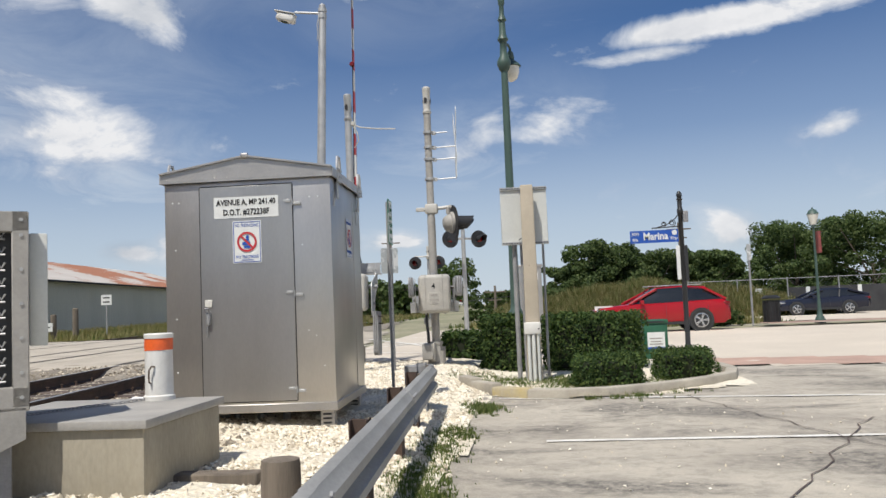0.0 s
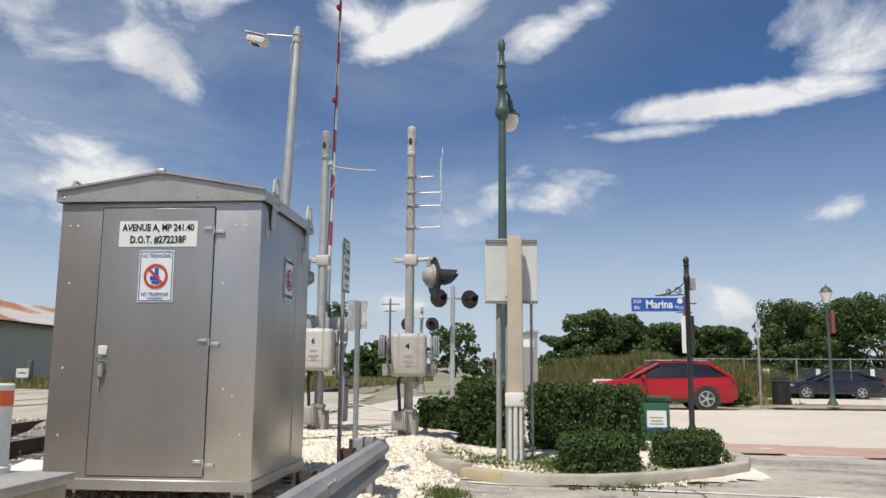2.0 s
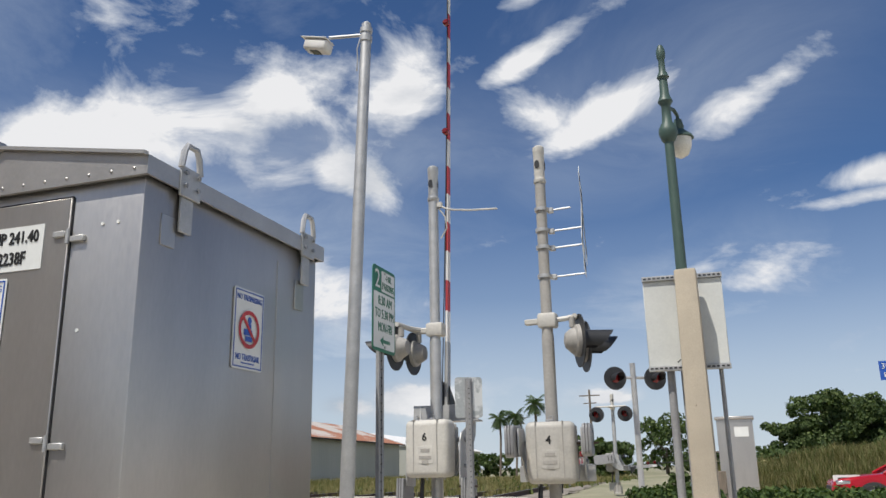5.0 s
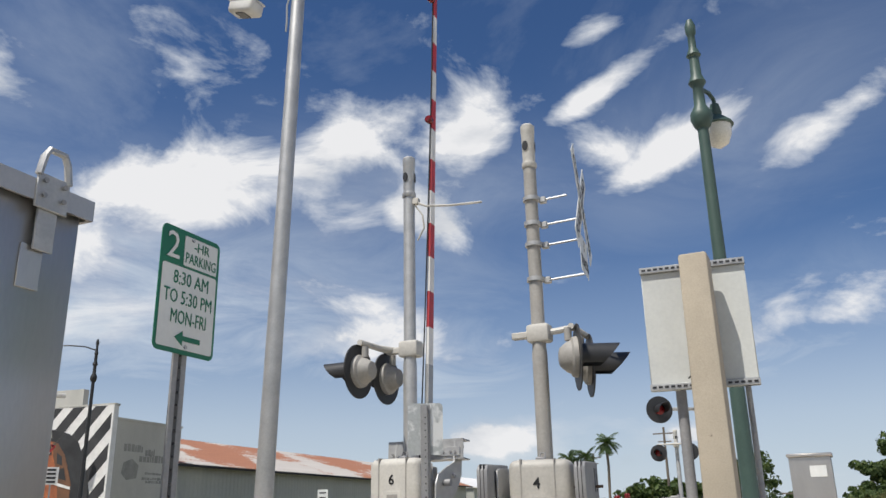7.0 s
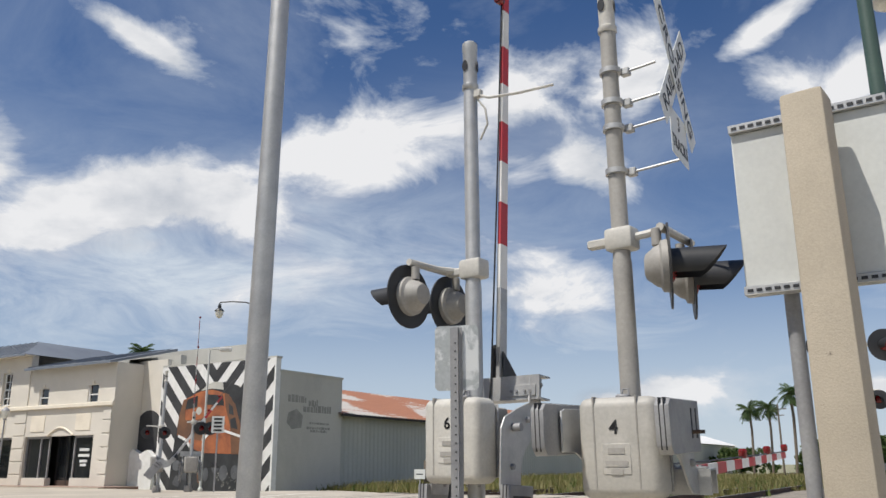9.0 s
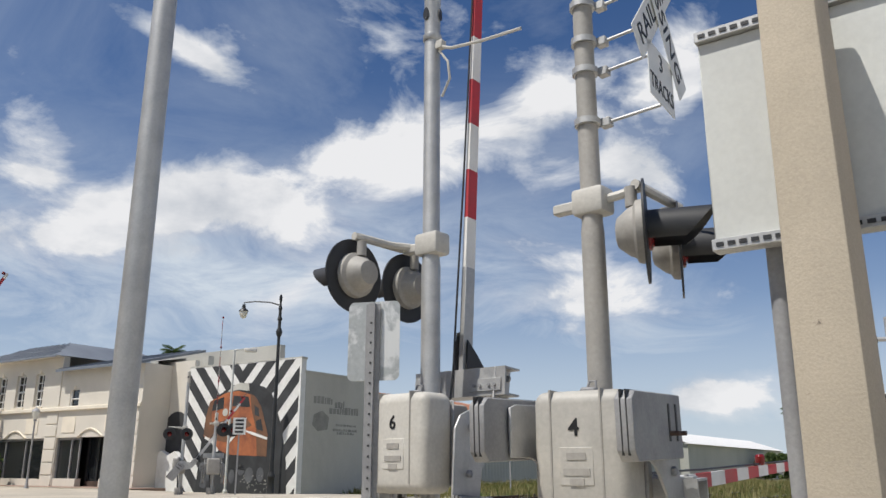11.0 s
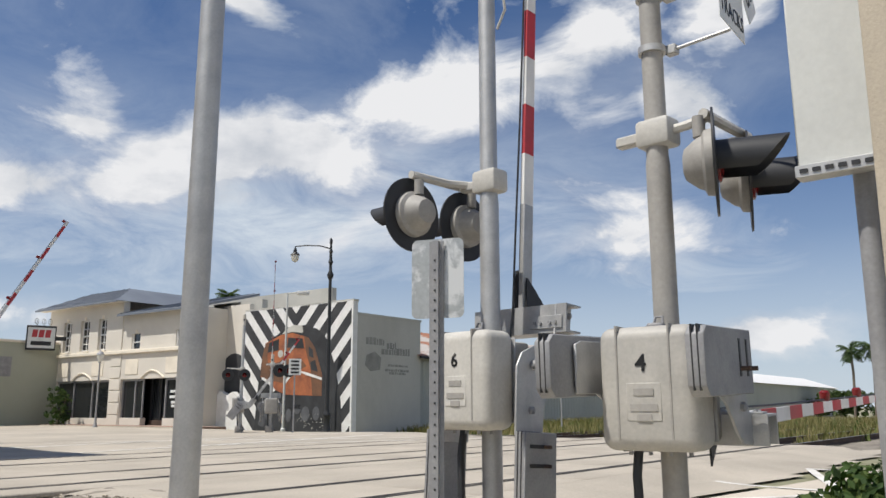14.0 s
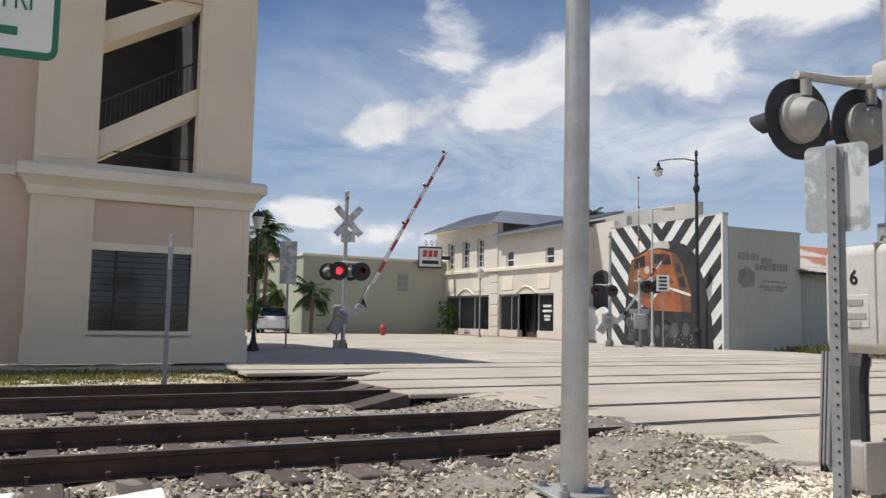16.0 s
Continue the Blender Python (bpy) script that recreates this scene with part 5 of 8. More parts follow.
    for yy in (arm * 0.55, arm * 0.78, arm - 0.06):
        bm = lathe(B(), [(0.03, wz + 0.05), (0.045, wz + 0.07), (0.048, wz + 0.13), (0.03, wz + 0.15)], 12, t @ pose(ax, yy, 0))
        part("arm_lamp", bm, "lens_red", ga, "small red arm lamp")
    bm = prism(B(), [(0.44, -0.30), (0.68, -0.30), (0.60, -0.40), (0.45, -0.56)], 0.012, t @ pose(ax + 0.03, 0, 0, 90, 0, 90))
    prism(bm, [(0.44, -0.26), (0.74, -0.28), (0.74, -0.38), (0.44, -0.42)], 0.03, t @ pose(ax - 0.055, 0, 0, 90, 0, 90))
    part("arm_mount", bm, "black", ga, "dark arm mount bracket")
    z -= lift
    for ob in set(bpy.data.objects) - fixed:
        ob.data.transform(pose(0, 0, 0, 0, 0, mturn))
    # lights
    yy0, yy1 = min(v for _, v in lights), max(v for _, v in lights)
    zb = zl + 0.24 + z
    bm = box(B(), -0.10, 0.12, -0.085, 0.085, zb - 0.085, zb + 0.085, 0.03, 2)
    box(bm, -0.26, -0.1, -0.035, 0.035, zb - 0.035, zb + 0.03, 0.01)
    part("fitting", bm, "cast_white", c, "cast clamp fitting")
    fx = lights[0][0]
    bm = pipe(B(), [(0, 0, zb), (fx * 0.6, 0.0, zb + 0.01), (fx * 0.95, yy0 * 0.3, zb + 0.02), (fx, yy0, zb + 0.02)], 0.03)
    pipe(bm, [(fx, yy0 - 0.04, zb + 0.02), (fx, yy1 + 0.04, zb + 0.02)], 0.03)
    part("crossarm", bm, "cast_white", c, "bent pipe crossarm")
    for (lx, ly), on in zip(lights, lit):
        disc_signal(c, lx + 0.04 * face, ly, zl + z - 0.02, face, r, "lens_lit" if on else "lens_red", yaw=swing)
    if whip:
        bm = pipe(B(), [(0.05, 0, top - 0.53), (0.22, -0.03, top - 0.62), (0.5, -0.02, top - 0.66), (0.85, 0.0, top - 0.68)], 0.012, 6)
        box(bm, 0.05, 0.12, -0.03, 0.03, top - 0.57, top - 0.50, 0.006)
        pipe(bm, [(0.06, 0, top - 0.56), (0.16, 0.0, top - 0.7), (0.18, 0, top - 0.85), (0.1, 0.0, top - 0.98)], 0.010, 6)
        part("bracket", bm, "cast_white", c, "slim bent bracket arm")
    if buck:
        # sign faces +x, held off by four bars with clamps
        bx, bk = -0.30 if away else 0.46, z + top - 4.84
        for zz, ln in ((4.03, 0.74 * bx), (3.77, bx), (3.56, bx), (3.21, bx)):
            bm = tube(B(), (0.04, 0.07, zz + bk), (ln, 0.07, zz + bk + 0.01), 0.011, n=8)
            lathe(bm, [(0.07, -0.022), (0.082, -0.02), (0.082, 0.02), (0.07, 0.022)], 18, pose(0, 0, zz + bk))
            box(bm, 0.06, 0.13, 0.04, 0.1, zz + bk - 0.03, zz + bk + 0.03, 0.006)
            part("bar", bm, "galvanised", c, "clamped bracket bar")
        for tilt, word in ((48, "RAILROAD"), (-48, "CROSSING")):
            m = pose(bx + (0.0 if tilt > 0 else 0.012), 0.10, 3.91 + bk, 90, 0, 90 + swing * 0.33) @ pose(0, 0, 0, 0, 0, tilt)
            bl = plate("crossbuck_blade", 1.22, 0.22, 0.004, "sign_back" if away else "sign_white", c, m, r=0.01, label="grey back of a crossbuck blade" if away else "white crossbuck blade with black letters")
            if not away:
                letters("lettering", word, 0.18, 0, 0, "sign_black", bl, m @ Matrix.Translation((0, 0, 0.006)), 1.05, 0.001)
            m2 = m @ pose(0, 0, -0.004, 0, 180, 0)
        m = pose(bx, 0.10, 3.40 + bk, 90, 0, 90 + swing * 0.33)
        bl = plate("tracks_sign", 0.46, 0.36, 0.004, "sign_back" if away else "sign_white", c, m, r=0.01, label="grey back of a sign plate" if away else "white sign plate with black letters")
        for _ in range(0 if away else 1):
            letters("lettering", "3", 0.16, 0, 0.09, "sign_black", bl, m @ Matrix.Translation((0, 0, 0.006)), 0, 0.001)
            letters("lettering", "TRACKS", 0.14, 0, -0.08, "sign_black", bl, m @ Matrix.Translation((0, 0, 0.006)), 0.42, 0.001)
    return c


crossing_gate(-1.14, 11.95, 0.0, 1, "4", 2.0, "crossing gate with lowered arm, grey mast and white crossbuck", "cast_grey", 4.84, 0.30, (0, 0), 7.0, ((0.34, -0.05), (0.31, 0.45)), 2.445, True, swing=24, hung=0.62, mturn=8)
crossing_gate(-2.58, 12.10, 0.05, -1, "6", 86.5, "crossing gate with raised striped arm and galvanised mast", "galvanised", 4.80, 0.265, (0, 0), 7.6, ((-0.30, -0.45), (-0.30, 0.10)), 2.47, False, whip=True, hung=0.95, lift=0.08)

# ---- sign posts and poles by the crossing ----


def channel_post(bm, x, y, z0, z1):
    prism(bm, [(-0.038, -0.002), (-0.038, 0.004), (-0.016, 0.004), (-0.016, 0.028), (0.016, 0.028), (0.016, 0.004), (0.038, 0.004), (0.038, -0.002), (0.010, -0.002), (0.010, 0.022), (-0.010, 0.022), (-0.010, -0.002)], z1 - z0, pose(x, y, z0))


def parking_sign():
    s = thing("parking_sign", pose(-1.085, 7.335, -0.06, 0, 0, 92), "green and white parking sign on a galvanised channel post", "parking sign")
    bm = B()
    channel_post(bm, 0, 0.012, -0.05, 2.30)
    post = part("post", bm, "galv_dull", s)
    bm = B()
    for i in range(44):
        lathe(bm, [(0.006, 0), (0.006, 0.003)], 6, pose(0, 0.0115, 0.1 + i * 0.05, 90))
    tagged(part("hole", bm, "black", post), kind="stuff")
    m = pose(0, -0.004, 2.06, 90) @ Matrix.Diagonal((0.965, 0.955, 1, 1))
    w, h = 0.37, 0.545
    pl = plate("sign_plate", w, h, 0.004, "sign_green", s, m @ Matrix.Translation((0, 0, -0.002)), r=0.03, label="sign plate with a green border")
    f = m @ Matrix.Translation((0, 0, 0.003))
    plate("field", w - 0.03, 0.355, 0.001, "sign_white", pl, f, 0, -0.075, 0.012)
    plate("field", 0.215, 0.135, 0.001, "sign_white", pl, f, 0.06, 0.182, 0.008)
    f = m @ Matrix.Translation((0, 0, 0.0055))
    letters("lettering", "2", 0.17, -0.115, 0.182, "sign_white", pl, f, 0.075, 0.0008)
    letters("lettering", "-HR", 0.062, 0.06, 0.212, "sign_green", pl, f, 0.10, 0.0008)
    letters("lettering", "PARKING", 0.068, 0.06, 0.150, "sign_green", pl, f, 0.195, 0.0008)
    letters("lettering", "8:30 AM", 0.085, 0.01, 0.05, "sign_green", pl, f, 0.22, 0.0008)
    letters("lettering", "TO 5:30 PM", 0.085, 0.0, -0.035, "sign_green", pl, f, 0.30, 0.0008)
    letters("lettering", "MON-FRI", 0.085, 0.01, -0.12, "sign_green", pl, f, 0.22, 0.0008)
    part("arrow", prism(B(), [(-0.08, 0.0), (-0.03, 0.032), (-0.03, 0.011), (0.08, 0.011), (0.08, -0.011), (-0.03, -0.011), (-0.03, -0.032)], 0.001, f @ Matrix.Translation((0.01, -0.205, 0))), "sign_green", pl)
    bm = B()
    for v in (-0.24, 0.24):
        lathe(bm, [(0.009, 0), (0.009, 0.006)], 6, f @ Matrix.Translation((0, v, 0)))
    part_each("bolt", bm, "galvanised", pl)


parking_sign()


def blank_sign():
    s = thing("street_sign", pose(-1.675, 10.655, -0.02, 0, 0, 205), "sign seen from its weathered metal back on a channel post", "street sign")
    m = pose(0, -0.004, 1.765, 90)
    part("sign_plate", prism(B(), rounded(0.275, 0.40, 0.03), 0.004, m), "sign_back", s, "bare metal sign back with pale worn patches")
    bm = B()
    channel_post(bm, 0, 0.006, -0.05, 1.95)
    post = part("post", bm, "galv_dull", s)
    bm = B()
    for i in range(36):
        lathe(bm, [(0.006, 0), (0.006, 0.003)], 6, pose(0.0, 0.034, 0.1 + i * 0.05, -90))
    tagged(part("hole", bm, "black", post), kind="stuff")


blank_sign()


def tall_pole():
    p = thing("camera_pole", pose(-2.645, 9.87, 0.0, 1.2, 2.5, 0), "tall galvanised pole with a white camera on a short arm", "pole")
    part("footing", lathe(B(), [(0.26, -0.1), (0.26, 0.20), (0.24, 0.22)], 24), "kerb", p, "round concrete footing")
    bm = box(B(), -0.16, 0.16, -0.16, 0.16, 0.24, 0.265, 0.006)
    for sx in (-0.12, 0.12):
        for sy in (-0.12, 0.12):
            tube(bm, (sx, sy, 0.2), (sx, sy, 0.33), 0.013, n=8)
            lathe(bm, [(0.026, 0.265), (0.026, 0.295)], 6, pose(sx, sy, 0))
    part("base_plate", bm, "galv_dull", p, "bolted base plate")
    part("shaft", lathe(B(), [(0.072, 0.265), (0.066, 2.0), (0.056, 5.5), (0.05, 5.53), (0.05, 5.6), (0.02, 5.63)], 20), "galvanised", p)
    bm = tube(B(), (0, 0, 5.48), (-0.42, -0.03, 5.50), 0.018)
    lathe(bm, [(0.066, 5.40), (0.066, 5.46)], 16)
    lathe(bm, [(0.066, 5.50), (0.066, 5.55)], 16)
    pipe(bm, [(-0.03, -0.05, 5.46), (-0.06, -0.07, 5.3), (-0.05, -0.07, 5.15), (-0.06, -0.06, 5.05)], 0.008, 6)
    part("arm", bm, "galvanised", p)
    cam_m = pose(-0.56, -0.03, 5.42, 0, 12, 0)
    head = part("camera_head", box(B(), -0.13, 0.15, -0.085, 0.085, -0.06, 0.06, 0.03, 3, cam_m), "plastic_white", p, "white weatherproof camera head")
    part("sun_shield", box(B(), -0.17, 0.14, -0.10, 0.10, 0.062, 0.078, 0.006, 1, cam_m), "plastic_white", head)
    part("window", box(B(), -0.05, 0.05, -0.05, 0.05, -0.068, -0.058, 0, 1, cam_m), "glass_dark", head)


tall_pole()


def utility_post():
    g = -0.2
    u = thing("concrete_post", pose(0.52, 10.53, g), "square weathered concrete post with conduits and a white box", "post")
    bm = box(B(), -0.105, 0.105, -0.10, 0.10, -0.1, 3.0, 0.02, 2)
    for v in bm.verts:
        k = 1.08 - 0.16 * v.co.z / 3.0
        v.co.x *= k
        v.co.y *= k
    part("shaft", bm, "concrete_post", u)
    bx = part("meter_box", box(B(), -0.135, 0.115, -0.19, -0.105, 0.72, 0.90, 0.02, 2), "plastic_white", u, "small white plastic box")
    bm = B()
    lathe(bm, [(0.012, 0), (0.012, 0.004)], 10, pose(0.085, -0.19, 0.80, 90))
    part("lock", bm, "black", bx)
    for x, r in ((-0.07, 0.026), (0.0, 0.03), (0.07, 0.022)):
        part("conduit", tube(B(), (x, -0.145, -0.05), (x, -0.145, 0.73), r), "light_grey", u, "grey plastic conduit")


utility_post()


def sign_cabinet():
    c = thing("sign_cabinet", pose(0.465, 10.73, -0.2, 0, 0, 5), "pale grey metal sign cabinet seen from behind, on pipe legs", "sign cabinet")
    body = part("panel", box(B(), -0.36, 0.36, -0.02, 0.07, 2.145, 2.955, 0.006), "light_grey", c, "plain pale grey panel")
    for z in (2.10, 2.955):
        fr = part("strut", box(B(), -0.365, 0.365, -0.045, 0.03, z - 0.0, z + 0.045, 0.003), "galvanised", c, "slotted steel strut channel")
        bm = B()
        for i in range(17):
            x = -0.335 + i * 0.042
            box(bm, x - 0.013, x + 0.014, -0.049, -0.044, z + 0.015, z + 0.03)
        part_each("slot", bm, "black", fr)
    for x, y, r in ((-0.17, 0.08, 0.037), (0.28, 0.08, 0.02), (-0.06, 0.12, 0.02)):
        part("leg", tube(B(), (x, y, -0.05), (x, y, 2.14 if r < 0.04 else 2.9), r), "galv_dull", c)
    bm = B()
    pipe(bm, [(-0.1, -0.05, 2.17), (-0.06, -0.07, 2.20), (-0.02, -0.05, 2.16), (-0.05, -0.05, 2.13)], 0.006, 6)
    part("wire", bm, "black", c)


sign_cabinet()


def ornate_lamp(x, y, g, h, arm_dir, label, hang=0.8, mat_="pole_green", r=0.1, low=0.955):
    l = thing("street_lamp", pose(x, y, g), label, "street lamp", "ornate street lamps")
    part("shaft", lathe(B(), [(r * 2.1, 0), (r * 2.1, 0.12), (r * 1.7, 0.2), (r * 1.5, 0.75), (r * 1.75, 0.8), (r * 1.75, 0.9), (r * 1.1, 1.0), (r, 1.1), (r * 0.72, h * 0.78)], 20), mat_, l, "tapered fluted shaft")
    top = [(r * 0.75, h * 0.78), (r * 1.1, h * 0.785), (r * 1.5, h * 0.80), (r * 1.45, h * 0.81), (r * 0.8, h * 0.825), (r * 0.7, h * 0.86), (r * 1.2, h * 0.87), (r * 0.75, h * 0.885), (r * 0.65, h * 0.92), (r * 1.0, h * 0.925), (r * 0.55, h * 0.94), (r * 0.5, h * 0.965), (r * 0.7, h * 0.97), (r * 0.75, h * 0.985), (r * 0.4, h * 0.998), (0.01, h)]
    part("finial", lathe(B(), top, 16), mat_, l, "turned ornamental finial")
    dx, dy = arm_dir
    za = h * low
    bm = pipe(B(), [(0, 0, za - 0.12), (dx * hang * 0.3, dy * hang * 0.3, za + 0.04), (dx * hang * 0.7, dy * hang * 0.7, za + 0.08), (dx * hang, dy * hang, za + 0.04), (dx * hang, dy * hang, za - 0.1)], 0.03)
    part("arm", bm, mat_, l, "curved lamp arm")
    m = pose(dx * hang, dy * hang, za - 0.72)
    hood = part("hood", lathe(B(), [(0.06, 0.68), (0.09, 0.55), (0.08, 0.5), (0.21, 0.38), (0.23, 0.34), (0.20, 0.33)], 18, m), mat_, l, "bell-shaped lamp hood")
    part("globe", lathe(B(), [(0.19, 0.335), (0.185, 0.2), (0.13, 0.06), (0.03, 0.0)], 18, m), "globe", hood, "pale glass globe")


ornate_lamp(0.18, 15.45, -0.12, 7.88, (0.25, 0.97), "tall dark green ornamental street lamp", 0.55, low=0.86)


def marina_sign():
    s = thing("street_name_sign", pose(3.8, 15.9, -0.2), "black ornamental post with a blue street name blade", "street sign")
    part("post", lathe(B(), [(0.09, -0.05), (0.09, 0.1), (0.055, 0.18), (0.05, 2.95), (0.065, 2.97), (0.065, 3.06), (0.05, 3.08), (0.05, 3.26), (0.07, 3.28), (0.045, 3.30), (0.06, 3.35), (0.06, 3.40), (0.02, 3.46)], 14), "black_iron", s)
    m = pose(-0.58, -0.02, 2.50, 90, 0, 0)
    bl = plate("blade", 1.02, 0.27, 0.01, "sign_blue", s, m, label="blue blade with white letters")
    f = m @ Matrix.Translation((0, 0, 0.012))
    letters("lettering", "Marina", 0.22, 0.03, 0.0, "sign_white", bl, f, 0.52, bold=0.006)
    letters("lettering", "Way", 0.11, 0.41, -0.055, "sign_white", bl, f, 0.16)
    letters("lettering", "Blk", 0.10, -0.40, -0.065, "sign_white", bl, f, 0.12)
    letters("lettering", "300", 0.11, -0.40, 0.06, "sign_white", bl, f, 0.16)
    part("seal", lathe(B(), [(0.055, 0), (0.055, 0.002)], 16, f @ Matrix.Translation((0.43, 0.07, 0))), "sign_white", bl, "round pale emblem")
    bm = tube(B(), (-0.62, -0.02, 2.68), (0, 0, 2.70), 0.013, n=8)
    for cx, r0 in ((-0.18, 0.07), (-0.36, 0.05)):
        pts = [(cx + r0 * (1 - a / 14) * math.cos(a), 0, 2.71 + r0 + r0 * (1 - a / 14) * math.sin(a)) for a in np.linspace(-1.6, 9, 26)]
        pipe(bm, pts, 0.009, 6)
    pipe(bm, [(-0.52, 0, 2.69), (-0.3, 0, 2.74), (-0.12, 0, 2.86), (-0.05, 0, 2.95)], 0.011, 6)
    part("bracket", bm, "black_iron", s, "scrolled iron bracket")
    part("side_plate", box(B(), 0.05, 0.15, -0.10, 0.0, 2.78, 3.02, 0.01), "galv_dull", s, "small grey plate seen on edge")
    part("notice", box(B(), -0.14, -0.06, -0.05, -0.03, 1.55, 2.28, 0.004), "sign_white", s, "narrow pale notice plate")
    part("dark_plate", box(B(), 0.02, 0.10, -0.08, 0.05, 1.52, 2.28, 0.01), "black", s, "dark plate on edge")


marina_sign()


def litter_bin():
    b = thing("litter_bin", pose(2.88, 14.4, -0.2), "dark green litter bin with a white notice", "litter bin")
    part("body", box(B(), -0.23, 0.23, -0.22, 0.22, 0.0, 0.68, 0.02, 2), "bin_green", b)
    part("lid", box(B(), -0.25, 0.25, -0.24, 0.24, 0.68, 0.76, 0.02, 2), "bin_green", b)
    part("opening", box(B(), -0.17, 0.17, -0.245, -0.238, 0.70, 0.735), "black", b)
    part("notice", box(B(), -0.16, 0.17, -0.228, -0.221, 0.2, 0.52), "sign_white", b, "white notice with a ragged top")
    bm = B()
    for z, w in ((0.40, 0.24), (0.34, 0.2), (0.29, 0.25)):
        box(bm, -w / 2, w / 2, -0.232, -0.228, z - 0.012, z + 0.012)
    part_each("notice_lines", bm, "cast_grey", b)
    part("notice_stripe", box(B(), -0.16, 0.17, -0.232, -0.228, 0.2, 0.235), "sign_blue", b)


litter_bin()


def hedge_box(x0, x1, y0, y1, z0, z1, n, seed, size=0.045, label="clipped dark green hedge", material="hedge"):
    h = thing("hedge", pose((x0 + x1) / 2, (y0 + y1) / 2, z0), label, "hedge", "hedges")
    rng = random.Random(seed)
    w, d, t = (x1 - x0) / 2, (y1 - y0) / 2, z1 - z0
    blobs = []
    q = 0.2
    for i in range(max(2, round(2 * w / q))):
        for j in range(max(2, round(2 * d / q))):
            for k in range(max(1, round(t / q))):
                r = rng.uniform(0.11, 0.19)
                x, y, z = -w + r * 0.8 + (2 * w - 1.6 * r) * i / max(1, round(2 * w / q) - 1), -d + r * 0.8 + (2 * d - 1.6 * r) * j / max(1, round(2 * d / q) - 1), (k + 0.5) * t / max(1, round(t / q))
                if abs(x) > w * 0.55 or abs(y) > d * 0.55 or z > t * 0.6:
                    blobs.append((x + rng.gauss(0, 0.03), y + rng.gauss(0, 0.03), min(z, t - r * 0.8), r, r, r))
    bm = B()
    # added solid block, near-black to paint the shade between the leaves
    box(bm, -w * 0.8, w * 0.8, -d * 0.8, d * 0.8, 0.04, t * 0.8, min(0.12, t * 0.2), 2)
    part("core", bm, "hedge_core_shade", h, "solid near-black filler that paints the shade inside the hedge")
    leaves("foliage", blobs, n, size, seed, material, h)
    bm = B()
    for i in range(9):
        a = rng.uniform(0, 6.28)
        tube(bm, (0.3 * w * math.cos(a), 0.3 * d * math.sin(a), -0.05), (0.7 * w * math.cos(a), 0.7 * d * math.sin(a), t * 0.8), 0.012, 0.005, 5)
    part("twigs", bm, "bark", h)


# shade within the hedges, put into a near-black green
M["hedge_core_shade"] = mat("hedge_core_shade", (0.012, 0.018, 0.008), (0.02, 0.025, 0.01), rough=1.0, fine=30, bump=0.5)
hedge_box(-0.38, 0.56, 12.05, 13.2, -0.18, 0.80, 17000, 3, 0.034)
hedge_box(0.70, 2.42, 12.1, 13.3, -0.2, 0.77, 28000, 4, 0.034)
hedge_box(1.05, 2.0, 9.25, 10.05, -0.2, 0.24, 12000, 5, 0.026, "low clipped hedge in the kerbed bed")
hedge_box(2.3, 3.12, 10.0, 11.0, -0.2, 0.22, 11000, 6, 0.026, "low clipped hedge in the kerbed bed")
hedge_box(-1.25, -0.5, 13.7, 14.6, -0.08, 0.48, 4000, 7, 0.05, "loose low shrub behind the masts")


def weeds(name, pts, n, spread, h, seed, material, label):
    rng = random.Random(seed)
    spots = []
    for _ in range(n):
        x, y = rng.choice(pts)
        x, y = x + rng.gauss(0, spread), y + rng.gauss(0, spread * 2.2)
        spots.append((x, y, land(x, y), h * rng.uniform(0.4, 1.3)))
    tagged(blades(name, spots, 0.006 if h < 0.3 else 0.03, seed, material), label, "weeds", kind="stuff")


weeds("weeds", [(-0.28, 4.6), (-0.26, 5.4), (-0.32, 3.6), (-0.22, 2.9), (-0.28, 3.2), (-0.1, 7.3)], 2200, 0.10, 0.05, 11, "weed", "green weeds along the edge of the paving")
weeds("weeds", [(0.2, 10.3), (1.0, 9.9), (2.2, 9.4), (-0.3, 10.4), (1.6, 8.9), (0.9, 10.2)], 2200, 0.2, 0.06, 12, "weed", "green weeds in the planting bed")

weeds("weeds", [(1.2, 8.18), (1.45, 8.2), (1.75, 8.36)], 260, 0.05, 0.035, 13, "weed", "sparse weeds at the foot of the kerb")

# ---- far side: stair tower ----


